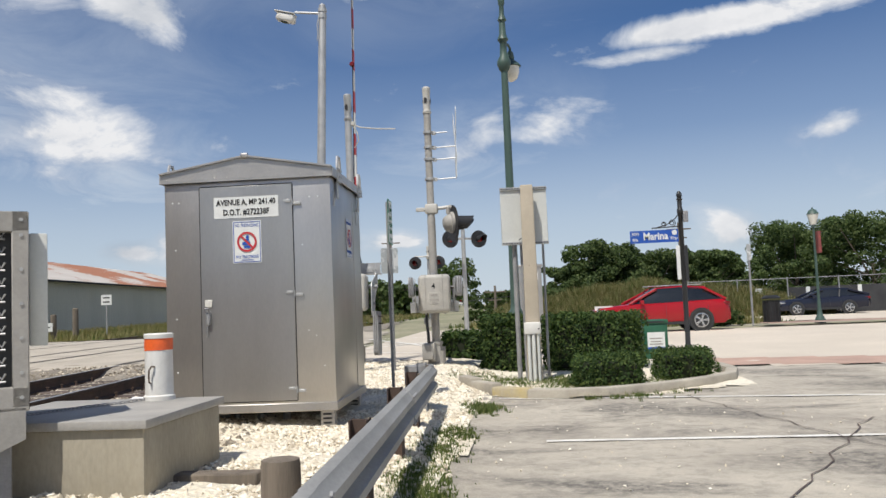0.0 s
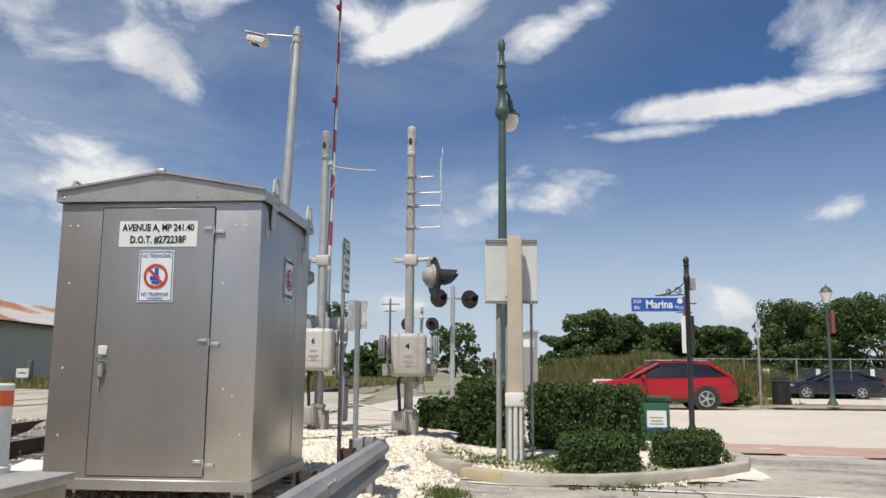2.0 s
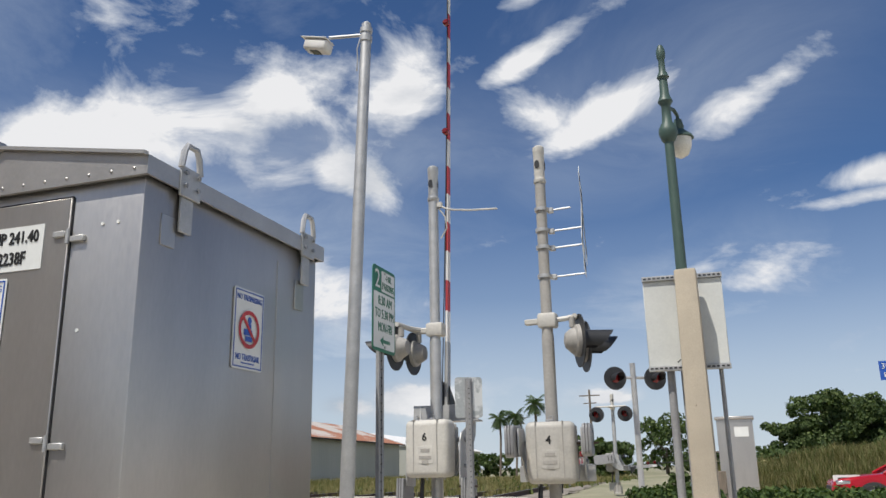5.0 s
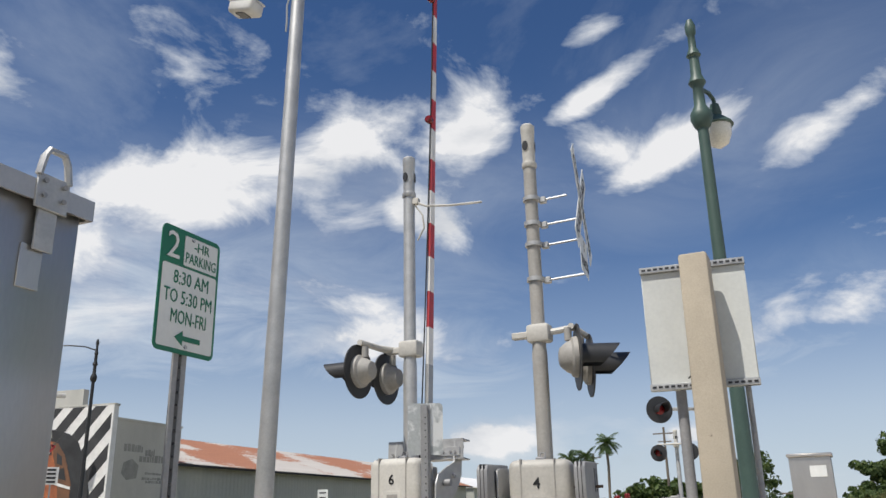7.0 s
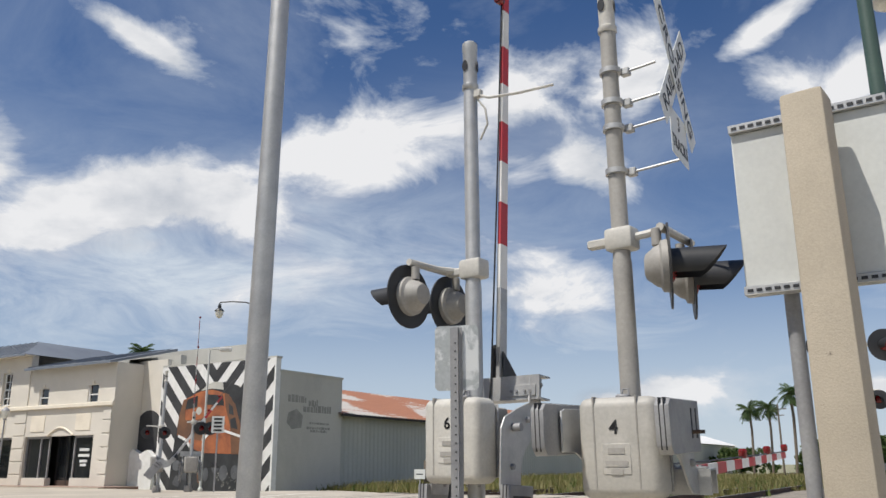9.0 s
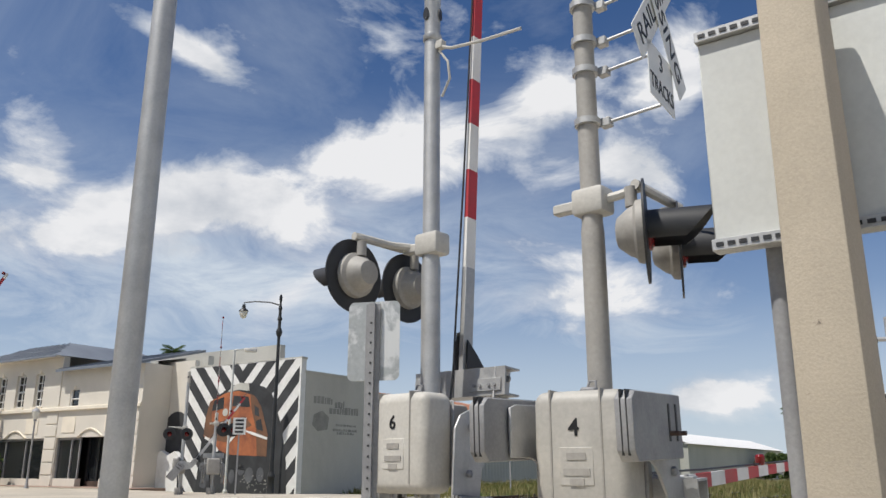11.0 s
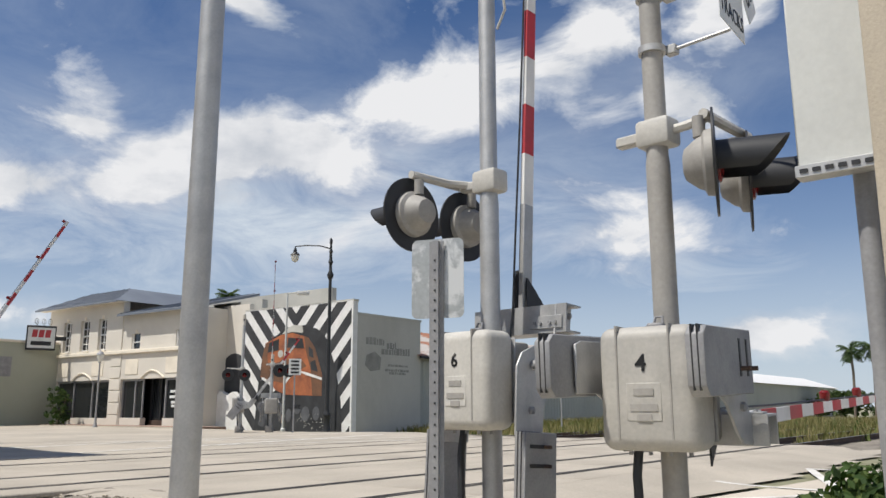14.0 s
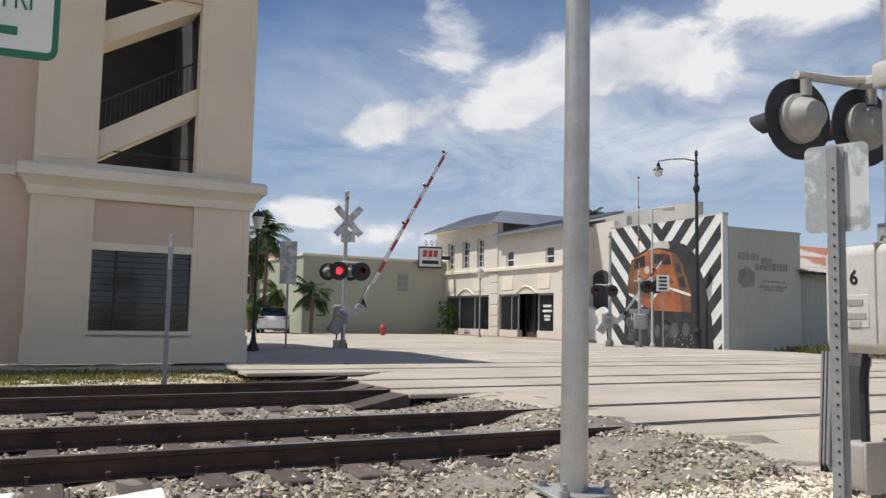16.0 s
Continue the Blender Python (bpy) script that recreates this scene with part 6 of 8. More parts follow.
def stair_tower():
    t = thing("parking_garage", pose(-18.1, 10.04, 0.05, 0, 0, 99), "cream and pink stucco parking garage with an open stair tower", "building")
    H = 11.0

    def wall(name, x0, x1, z0, z1, y0, y1, material, label="", bev=0.0):
        return part(name, box(B(), x0, x1, y0, y1, z0, z1, bev), material, t, label)

    wall("pier", -1.28, 0.0, 0.0, H, 0.0, 0.34, "stucco_cream", "cream stucco corner pier")
    wall("corner_return", -0.3, 0.0, 0.0, H, 0.34, 1.0, "stucco_cream")
    # near-black colour here stands in for the shade inside the stair
    wall("stair_wall", -1.30, -1.2, 0.0, H, 0.342, 3.0, "interior_shade", "inner wall of the stair, its shade painted near-black")
    wall("pier", -4.58, -3.36, 0.0, H, 0.0, 1.0, "stucco_cream", "cream stucco pier")
    wall("side_wall", -0.3, -0.002, 0.0, H, 1.0, 14.0, "stucco_cream")
    wall("rear_wall", -30.0, -4.58, 0.0, H, 0.35, 0.8, "stucco_pink", "pink stucco wall set back")
    wall("back_wall", -30.0, -0.3, 0.0, H, 13.6, 14.0, "stucco_cream")
    wall("spandrel", -3.36, -1.28, 2.58, 4.2, 0.06, 0.5, "stucco_pink", "pink stucco panel")
    wall("lintel", -3.36, -1.28, 2.42, 2.58, 0.0, 0.5, "stucco_trim")
    wall("dado", -3.36, -1.28, 0.0, 0.56, 0.06, 0.5, "stucco_pink")
    wall("window_sill", -3.40, -1.24, 0.56, 0.70, -0.03, 0.5, "stucco_trim", "cream window sill")
    wall("top_spandrel", -3.36, -1.28, 8.25, H, 0.06, 0.5, "stucco_pink")
    # trims on the piers: thin raised frames
    for x0, x1 in ((-1.16, -0.13), (-4.44, -3.50)):
        for z0, z1 in ((0.75, 3.42), (4.32, 10.5)):
            bm = B()
            for a, b, c, d in ((x0, x0 + 0.02, z0, z1), (x1 - 0.02, x1, z0, z1), (x0, x1, z1 - 0.02, z1), (x0, x1, z0, z0 + 0.02)):
                box(bm, a, b, -0.014, 0.0, c, d)
            part("pier_trim", bm, "stucco_trim", t)
    wall("plinth", -4.62, 0.04, 0.0, 0.62, -0.03, 0.0, "stucco_cream")
    # cornice: moulded course, turned round the corner
    prof = [(0.0, 3.50), (-0.06, 3.50), (-0.10, 3.60), (-0.10, 3.68), (-0.26, 3.86), (-0.30, 3.88), (-0.30, 4.08), (-0.24, 4.14), (0.0, 4.16)]
    bm = B()
    rows = []
    for x, y0 in ((-4.58, 0.7), (-4.58, 0.0), (0.0, 0.0), (0.0, 10.0)):
        sx = {-4.58: -1, 0.0: 1}[x]
        rows.append([bm.verts.new((x - sx * o, y0 + (o if y0 == 0.0 else 0.0), z)) for o, z in prof])
    for a, b in zip(rows, rows[1:]):
        for i in range(len(prof) - 1):
            bm.faces.new((a[i], b[i], b[i + 1], a[i + 1]))
    bmesh.ops.recalc_face_normals(bm, faces=bm.faces)
    part("cornice", bm, "stucco_trim", t, "moulded cream cornice", smooth=25)
    wall("string_course", -30.0, -4.62, 3.9, 4.1, 0.30, 0.36, "stucco_trim")
    # stair bay; its back wall is coloured near-black for the shade inside
    wall("stair_back", -3.36, -1.28, 0.0, H, 3.0, 3.2, "interior_shade")
    wall("stair_floor", -3.36, -1.28, 4.16, 4.24, 0.08, 3.0, "stucco_trim")
    sill = wall("opening_sill", -3.36, -1.28, 4.18, 4.27, 0.02, 0.1, "stucco_trim")
    for pts in ([(-3.36, 4.41), (-1.28, 5.66), (-1.28, 6.28), (-3.36, 5.0)], [(-3.36, 6.93), (-1.28, 8.13), (-1.28, 8.26), (-1.9, 8.26), (-3.36, 7.45)]):
        part("stair_flight", prism(B(), pts, 0.9, pose(0, 1.06, 0, 90)), "stucco_cream", t, "sloping solid stair flight")
    rails = []
    bm = B()
    tube(bm, (-3.36, 0.35, 5.68), (-1.28, 0.35, 6.95), 0.022, n=8)
    part("handrail", bm, "black_iron", t, "dark metal handrail")
    for i in range(21):
        x = -3.3 + i * 0.1
        z = 5.02 + (x + 3.36) * 0.612
        part("baluster", box(B(), x - 0.008, x + 0.008, 0.345, 0.355, z, z + 0.68), "black_iron", t)
    bm = tube(B(), (-3.36, 0.3, 4.62), (-1.28, 0.3, 4.62), 0.02, n=8)
    part("handrail", bm, "black_iron", t)
    # shop window
    win = part("window", box(B(), -3.36, -1.28, 0.14, 0.18, 0.70, 2.42), "glass_dark", t, "dark slatted shop window")
    for i in range(13):
        z = 0.78 + i * 0.128
        part("louvre", box(B(), -3.33, -1.31, 0.10, 0.14, z, z + 0.016), "black_iron", win)
    for x in (-2.85, -1.75):
        part("mullion", box(B(), x - 0.02, x + 0.02, 0.08, 0.14, 0.70, 2.42), "black_iron", win)
    # parked bay openings on the set-back wall: flat panels, inner shade painted near-black
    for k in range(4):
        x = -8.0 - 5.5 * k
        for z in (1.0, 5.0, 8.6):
            part("bay", box(B(), x - 3.6, x, 0.30, 0.352, z, z + 1.9), "interior_shade", t, "open garage bay, a flat panel with its shade painted near-black")


stair_tower()


def store():
    s = thing("shop_building", pose(-54.85, 28.0, 0.0, 0, 0, 8), "two-storey cream stucco shop building with a grey metal roof", "building")
    W, D = 15.8, 14.0

    def wall(name, x0, x1, z0, z1, y0, y1, material="stucco_store", label=""):
        return part(name, box(B(), x0, x1, y0, y1, z0, z1), material, s, label)

    # front, built round its openings
    for x0, x1 in ((0, 1.4), (7.4, 8.6), (14.5, W)):
        wall("pier", x0, x1, 0.0, 2.8, 0.0, 0.4)
    wall("wall_band", 0, W, 2.8, 4.55, 0.0, 0.4)
    wall("stall_riser", 1.4, 7.4, 0, 0.55, 0.05, 0.4)
    wall("stall_riser", 8.6, 10.7, 0, 0.58, 0.05, 0.4)
    wall("stall_riser", 12.8, 14.5, 0, 0.58, 0.05, 0.4)
    up = [(1.8, 2.7), (3.8, 4.8), (5.8, 6.7)]
    xs = [0] + [v for w in up for v in w] + [8.4]
    for a, b in zip(xs[::2], xs[1::2]):
        wall("wall_upper", a, b, 4.55, 6.55, 0.0, 0.4)
    wall("wall_upper", 0, 8.4, 6.55, 7.5, 0.0, 0.4)
    lo = [(9.35, 10.2), (13.6, 14.45)]
    xs = [8.4] + [v for w in lo for v in w] + [W]
    for a, b in zip(xs[::2], xs[1::2]):
        wall("wall_upper", a, b, 4.55, 5.45, 0.06, 0.4)
    wall("wall_upper", 8.4, W, 5.45, 6.6, 0.06, 0.4)
    wall("side_wall", 0, 0.4, 0, 7.5, 0.4, D)
    wall("side_wall", W - 0.4, W, 0, 6.6, 0.4, D)
    wall("back_wall", 0, W, 0, 7.0, D - 0.4, D)
    # wall behind the shop front, the shade indoors painted into its colour
    wall("inside", 0.5, W - 0.5, 0, 6.5, 2.2, 2.4, "interior_shade")
    part("string_course", box(B(), -0.15, W + 0.15, -0.16, 0.0, 4.28, 4.5, 0.03), "stucco_trim", s, "projecting cream string course")
    for x0, x1 in up:
        w = part("window", box(B(), x0, x1, 0.2, 0.24, 4.62, 6.55), "glass_dark", s, "sash window with white bars")
        part("window_sill", box(B(), x0 - 0.1, x1 + 0.1, -0.1, 0.2, 4.52, 4.62), "stucco_trim", w)
        bm = B()
        for a, b, c, d in ((x0, x0 + 0.07, 4.62, 6.55), (x1 - 0.07, x1, 4.62, 6.55), (x0, x1, 5.52, 5.62), (x0, x1, 6.47, 6.55), (x0, x1, 4.62, 4.70), (x0, x1, 5.05, 5.09), (x0, x1, 6.0, 6.04), ((x0 + x1) / 2 - 0.02, (x0 + x1) / 2 + 0.02, 4.62, 6.55)):
            box(bm, a, b, 0.15, 0.2, c, d)
        part("window_frame", bm, "white", w, "white window bars")
        part("keystone", box(B(), (x0 + x1) / 2 - 0.1, (x0 + x1) / 2 + 0.1, -0.05, 0.0, 6.55, 6.75), "stucco_trim", s)
    for x0, x1 in lo:
        w = part("window", box(B(), x0, x1, 0.2, 0.24, 4.45, 5.45), "glass_dark", s, "small upper window")
        bm = box(B(), x0, x0 + 0.08, 0.12, 0.2, 4.5, 5.45)
        box(bm, x1 - 0.08, x1, 0.12, 0.2, 4.5, 5.45)
        box(bm, x0, x1, 0.12, 0.2, 4.92, 4.98)
        part("window_frame", bm, "white", w)
        part("keystone", box(B(), (x0 + x1) / 2 - 0.08, (x0 + x1) / 2 + 0.08, 0.0, 0.06, 5.5, 5.68), "stucco_trim", s)
    for x in (1.5, 5.4, 9.0, 12.9):
        part("wall_panel", box(B(), x, x + 1.25, -0.03, 0.0, 3.05, 3.95, 0.02), "stucco_trim", s, "raised square stucco panel")
    for x0, x1, mull in ((1.4, 7.4, (3.3, 5.4)), (8.6, 10.7, (9.9,)), (12.8, 14.5, ())):
        w = part("shop_window", box(B(), x0, x1, 0.22, 0.26, 0.55, 2.8), "glass_dark", s, "dark shop window")
        for x in (x0 + 0.03, *mull, x1 - 0.03):
            part("mullion", box(B(), x - 0.04, x + 0.04, 0.14, 0.22, 0.55, 2.8), "galv_dull", w)
        part("awning_shade", box(B(), x0, x1, 0.14, 0.22, 2.68, 2.8), "galv_dull", w)
    d = part("door", box(B(), 10.7, 12.8, 0.7, 0.76, 0.1, 2.8), "glass_dark", s, "recessed glazed shop doors")
    for x in (10.75, 11.75, 12.75):
        part("door_stile", box(B(), x - 0.05, x + 0.05, 0.62, 0.7, 0.1, 2.8), "black_iron", d)
    part("door_rail", box(B(), 10.7, 12.8, 0.62, 0.7, 0.1, 0.45), "rust_steel", d)
    for xc in (4.4, 11.7):
        bm = B()
        pts = [(xc - 1.1 + 2.2 * i / 14, 2.82 + 0.42 * math.sin(math.pi * i / 14)) for i in range(15)]
        pipe(bm, [(x, -0.02, z) for x, z in pts], 0.06, 6)
        part("arch_mould", bm, "stucco_trim", s, "shallow arched moulding")
    bm = B()
    for z, w in ((2.05, 0.8), (1.75, 0.9), (1.45, 0.6), (1.25, 0.5)):
        box(bm, 13.6 - w / 2, 13.6 + w / 2, 0.20, 0.215, z - 0.07, z + 0.07)
    part("window_lettering", bm, "sign_white", s, "white bars of window lettering")
    # quoins on the piers
    for x0, x1 in ((0.0, 0.55), (7.45, 8.55), (15.1, W)):
        for i in range(6):
            part("quoin", box(B(), x0 + 0.01, x1 - 0.01, -0.045, 0.0, 0.08 + i * 0.7, 0.72 + i * 0.7, 0.02), "stucco_store", s)
    # roofs
    def hip(name, x0, x1, y0, y1, z, rise, run):
        bm = B()
        a = [bm.verts.new(p) for p in ((x0, y0, z), (x1, y0, z), (x1, y1, z), (x0, y1, z))]
        b = [bm.verts.new(p) for p in ((x0 + run, y0 + run, z + rise), (x1 - run, y0 + run, z + rise), (x1 - run, y1 - run, z + rise), (x0 + run, y1 - run, z + rise))]
        for i in range(4):
            j = (i + 1) % 4
            bm.faces.new((a[i], a[j], b[j], b[i]))
        bm.faces.new(b)
        bm.faces.new(a[::-1])
        r = part(name, bm, "roof_metal", s, "standing-seam grey metal roof")
        for i in range(int((x1 - x0) / 0.6)):
            x = x0 + 0.3 + i * 0.6
            k = min(1.0, (x - x0) / run, (x1 - x) / run)
            part("roof_seam", pipe(B(), [(x, y0, z + 0.03), (x, y0 + run * k, z + rise * k + 0.03)], 0.025, 4), "roof_metal", r)
        part("fascia", box(B(), x0, x1, y0 - 0.02, y0 + 0.04, z - 0.10, z + 0.01), "roof_metal", r)
        part("soffit", box(B(), x0, x1, y0, 0.0, z - 0.06, z - 0.02), "stucco_store", r)
    hip("roof", -0.7, 8.7, -0.7, 9.0, 7.45, 1.15, 2.4)
    bm = prism(B(), [(-0.5, 6.62), (4.0, 7.75), (4.0, 7.6), (-0.5, 6.48)], 7.4, pose(8.5, 0, 0, 90, 0, 90))
    r = part("roof_lean", bm, "roof_metal", s, "sloping grey metal roof")
    for i in range(12):
        x = 8.8 + i * 0.6
        part("roof_seam", pipe(B(), [(x, -0.5, 6.65), (x, 4.0, 7.78)], 0.025, 4), "roof_metal", r)
    wall("parapet", 8.4, W + 4, 6.0, 8.0, 6.0, 6.4, "wall_grey", "grey parapet wall behind")


store()


def store_sign():
    g = thing("shop_sign", pose(-52.3, 26.55, 0.36, 0, 0, 80) @ Matrix.Diagonal((0.60, 0.60, 1.06, 1)), "white projecting shop sign with red and black shapes", "shop sign")
    part("bracket", box(B(), 1.6, 2.6, 0.48, 0.56, 4.7, 4.95), "black_iron", g)
    part("panel", box(B(), -1.25, 1.6, 0.42, 0.62, 4.1, 5.55, 0.03), "black", g, "dark sign frame")
    part("face", box(B(), -1.13, 1.48, 0.40, 0.42, 4.22, 5.43), "sign_white", g, "white sign face")
    bm = B()
    for x in (-0.75, -0.12, 0.51):
        prism(bm, [(x, 4.85), (x + 0.5, 4.85), (x + 0.58, 5.3), (x + 0.08, 5.3)], 0.01, pose(0, 0.40, 0, 90))
    part("emblem", bm, "red", g, "plain red shapes")
    part("bar", box(B(), -0.8, 1.15, 0.39, 0.398, 4.38, 4.62), "sign_black", g, "black bar of lettering")
    bm = B()
    for cx in (-0.4, 0.3, 0.9):
        pipe(bm, [(cx + 0.2 * (1 - a / 12) * math.cos(a), 0.5, 5.78 + 0.2 * (1 - a / 12) * math.sin(a)) for a in np.linspace(-1.6, 8, 18)], 0.02, 5)
    part("scroll", bm, "black_iron", g, "iron scrollwork")


store_sign()

# mural building: south wall with the painting, grey east wall
KX, KY = -29.7, 33.1


def mural_building():
    b = thing("mural_building", pose(KX - 8.0 * 0.9903, KY - 8.0 * 0.1392, -0.1, 0, 0, 8), "flat-roofed building with a striped train mural", "building")
    part("mural_wall", box(B(), 0, 8.0, 0.0, 0.35, 0, 6.45), "white", b, "white painted wall with black stripes")
    bm = box(B(), 0.0, 8.02, 0.0, 0.4, 6.40, 6.50)
    part("coping", bm, "wall_grey", b)
    part("annex_wall", box(B(), -2.2, 0, 0.3, 0.6, 0, 6.9), "stucco_store", b, "shaded stained wall beside the mural")
    part("parapet", box(B(), -4.0, 0.2, 1.0, 1.4, 6.0, 7.2), "wall_grey", b, "grey parapet")
    part("garden_wall", prism(B(), [(-2.0, 0), (0.0, 0), (0.0, 1.75), (-0.5, 2.1), (-1.0, 1.9), (-1.6, 2.15), (-2.0, 1.8)], 0.3, pose(0, 0.1, 0, 90)), "white", b, "low white scalloped wall")
    # flat arch-shaped sheet, black to paint the shade of a recess
    part("arch", prism(B(), [(-2.1, 2.0), (-0.05, 2.0)] + [(-0.05 - 2.05 * (0.5 - 0.5 * math.cos(math.pi * i / 12)), 3.2 + 1.0 * math.sin(math.pi * i / 12)) for i in range(13)], 0.02, pose(0, 0.29, 0, 90)), "mural_black", b, "arched opening, a flat sheet with its shade painted black")
    # stripes that fan out from the middle of the painting
    def clip(poly, inside, cut):
        out = []
        for p, q in zip(poly, poly[1:] + poly[:1]):
            if inside(p):
                out.append(p)
            if inside(p) != inside(q):
                out.append(cut(p, q))
        return out

    def at(axis, v):
        def f(p, q):
            k = (v - p[axis]) / (q[axis] - p[axis])
            return (p[0] + k * (q[0] - p[0]), p[1] + k * (q[1] - p[1]))
        return f

    for side in (-1, 1):
        for i in range(-6, 9):
            # slanting bands that rise outwards from the middle line
            z0 = i * 1.42 - 0.4
            if side > 0:
                poly = [(4.0, z0), (8.0, z0 + 4.4), (8.0, z0 + 5.15), (4.0, z0 + 0.75)]
            else:
                poly = [(0.0, z0 + 4.4), (4.0, z0), (4.0, z0 + 0.75), (0.0, z0 + 5.15)]
            for ins, cut in ((lambda p: p[1] > 0.05, at(1, 0.05)), (lambda p: p[1] < 6.40, at(1, 6.40)), (lambda p: p[0] > 0.06, at(0, 0.06)), (lambda p: p[0] < 7.9, at(0, 7.9))):
                if poly:
                    poly = clip(poly, ins, cut)
            if len(poly) > 2:
                part("stripe", prism(B(), poly, 0.004, pose(0, 0.0, 0, 90)), "mural_black", b, "black mural stripe")
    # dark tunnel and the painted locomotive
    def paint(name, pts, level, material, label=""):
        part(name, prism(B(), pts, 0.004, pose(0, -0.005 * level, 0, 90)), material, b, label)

    paint("painted_smoke", [(1.1, 0.06), (1.3, 2.5), (1.6, 4.2), (2.4, 4.9), (3.3, 5.35), (4.7, 5.4), (5.6, 5.15), (6.2, 4.7), (6.9, 3.2), (7.3, 1.5), (7.4, 0.06)], 1, "mural_smoke", "dark smoky painted ground")
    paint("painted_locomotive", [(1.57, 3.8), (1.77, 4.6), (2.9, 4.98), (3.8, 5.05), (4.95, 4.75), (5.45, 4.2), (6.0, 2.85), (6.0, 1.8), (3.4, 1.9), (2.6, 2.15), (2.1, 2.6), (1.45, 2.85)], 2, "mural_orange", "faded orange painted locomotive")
    paint("painted_flank", [(4.65, 4.85), (4.95, 4.75), (5.45, 4.2), (6.0, 2.85), (6.0, 1.8), (5.35, 1.83), (5.2, 3.1), (4.8, 4.1)], 3, "mural_shade", "shaded flank of the painted locomotive")
    paint("painted_shade", [(1.5, 3.6), (2.6, 3.55), (4.4, 3.75), (4.9, 3.3), (3.9, 2.95), (3.2, 2.5), (2.2, 2.65), (1.45, 2.9)], 3, "mural_shade")
    paint("painted_roof", [(3.0, 5.02), (3.4, 5.3), (3.9, 5.45), (4.5, 5.38), (4.6, 5.0), (3.8, 5.1)], 4, "wall_grey", "pale painted roof")
    for pts in ([(3.42, 4.3), (3.5, 4.82), (4.55, 4.72), (4.7, 4.2)], [(1.95, 4.1), (2.05, 4.62), (2.8, 4.78), (2.8, 4.2)], [(5.05, 3.8), (5.0, 4.3), (5.3, 4.12), (5.38, 3.7)]):
        paint("painted_window", pts, 4, "mural_smoke", "dark painted window")
    for pts in ([(4.2, 3.12), (4.9, 3.0), (6.0, 2.7), (6.0, 2.58), (4.9, 2.86)], [(3.4, 2.45), (4.0, 3.0), (3.88, 3.06), (3.28, 2.55)], [(1.6, 2.84), (2.2, 2.62), (2.65, 2.12), (2.52, 2.05), (2.1, 2.5), (1.55, 2.72)]):
        paint("painted_stripe", pts, 5, "white", "white painted stripe")
    paint("painted_underframe", [(1.7, 2.3), (2.6, 2.1), (3.4, 1.88), (6.0, 1.78), (6.1, 1.35), (5.2, 1.1), (3.3, 1.25), (1.9, 1.6)], 3, "mural_smoke", "dark painted underframe")
    for x0, z0, x1, z1 in ((4.6, 1.3, 5.2, 0.55), (5.4, 1.3, 5.9, 0.6), (3.5, 1.2, 3.9, 0.5)):
        paint("painted_wheel", [((x0 + x1) / 2 + (x1 - x0) / 2 * math.cos(q * 0.524), (z0 + z1) / 2 + (z0 - z1) / 2 * math.sin(q * 0.524)) for q in range(12)], 4, "mural_grey", "grey painted wheel")
    paint("painted_lamp", [(2.95 + 0.2 * math.cos(q * 0.524), 4.0 + 0.2 * math.sin(q * 0.524)) for q in range(12)], 5, "wall_grey", "pale painted headlight")
    paint("painted_side_shade", [(1.5, 3.7), (1.75, 4.55), (2.0, 4.66), (1.95, 3.9), (2.1, 3.0), (1.6, 2.9)], 4, "mural_shade")
    paint("painted_louvre", [(5.25, 3.1), (5.15, 3.5), (5.5, 3.6), (5.7, 3.0)], 4, "mural_smoke")
    rng = random.Random(8)
    for cx, cz, rr in ((1.6, 1.3, 0.34), (2.2, 0.9, 0.42), (1.7, 0.5, 0.3), (3.0, 1.3, 0.26), (4.3, 1.2, 0.3), (3.7, 0.8, 0.22)):
        paint("painted_gear", [(cx + rr * rng.uniform(0.7, 1.1) * math.cos(q * 0.63), cz + rr * rng.uniform(0.7, 1.1) * math.sin(q * 0.63)) for q in range(10)], 3, "mural_grey", "grey painted running gear")
    paint("painted_step", [(3.1, 0.95), (3.45, 0.7), (3.4, 0.3), (3.15, 0.5)], 4, "mural_shade")
    for i in range(40):
        x0, z0 = rng.uniform(4.3, 6.6), rng.uniform(0.1, 0.9)
        paint("painted_fleck", [(x0, z0), (x0 + 0.07, z0 + 0.02), (x0 + 0.04, z0 + 0.07)], 4, "wall_grey")
    # east wall
    m = Matrix.Translation((8.0, 0.0, 0)) @ pose(0, 0, 0, 0, 0, 88.5)
    part("east_wall", box(B(), 0.36, 5.2, 0.0, 0.35, 0, 5.75, 0, 1, m), "wall_grey", b, "stained bare grey rendered wall")
    part("east_coping", box(B(), 0.3, 5.25, -0.04, 0.4, 5.75, 5.86, 0, 1, m), "wall_grey", b)
    bm = B()
    rng = random.Random(5)
    for z, x0, x1 in ((4.5, 0.95, 2.3), (4.35, 2.5, 3.2), (4.05, 2.1, 4.3), (3.65, 1.0, 1.6), (3.35, 2.6, 4.2), (3.1, 2.4, 4.25), (2.95, 2.7, 4.0)):
        x = x0
        while x < x1:
            w = rng.uniform(0.1, 0.26)
            hgt = 0.17 if z > 4 else 0.06
            box(bm, x, min(x1, x + w), -0.006, 0.0, z - hgt, z + hgt * rng.uniform(0.5, 1.2), 0, 1, m)
            x += w + 0.05
    prism(bm, [(0.9, 3.3), (1.3, 3.0), (2.0, 3.1), (2.1, 3.7), (1.6, 4.0), (1.0, 3.8)], 0.006, m @ pose(0, 0, 0, 90))
    part("faded_lettering", bm, "faded_ink", b, "faded bars of painted lettering")
    part("flat_roof", box(B(), -2.0, 7.6, 0.4, 4.8, 5.4, 5.6), "wall_grey", b)
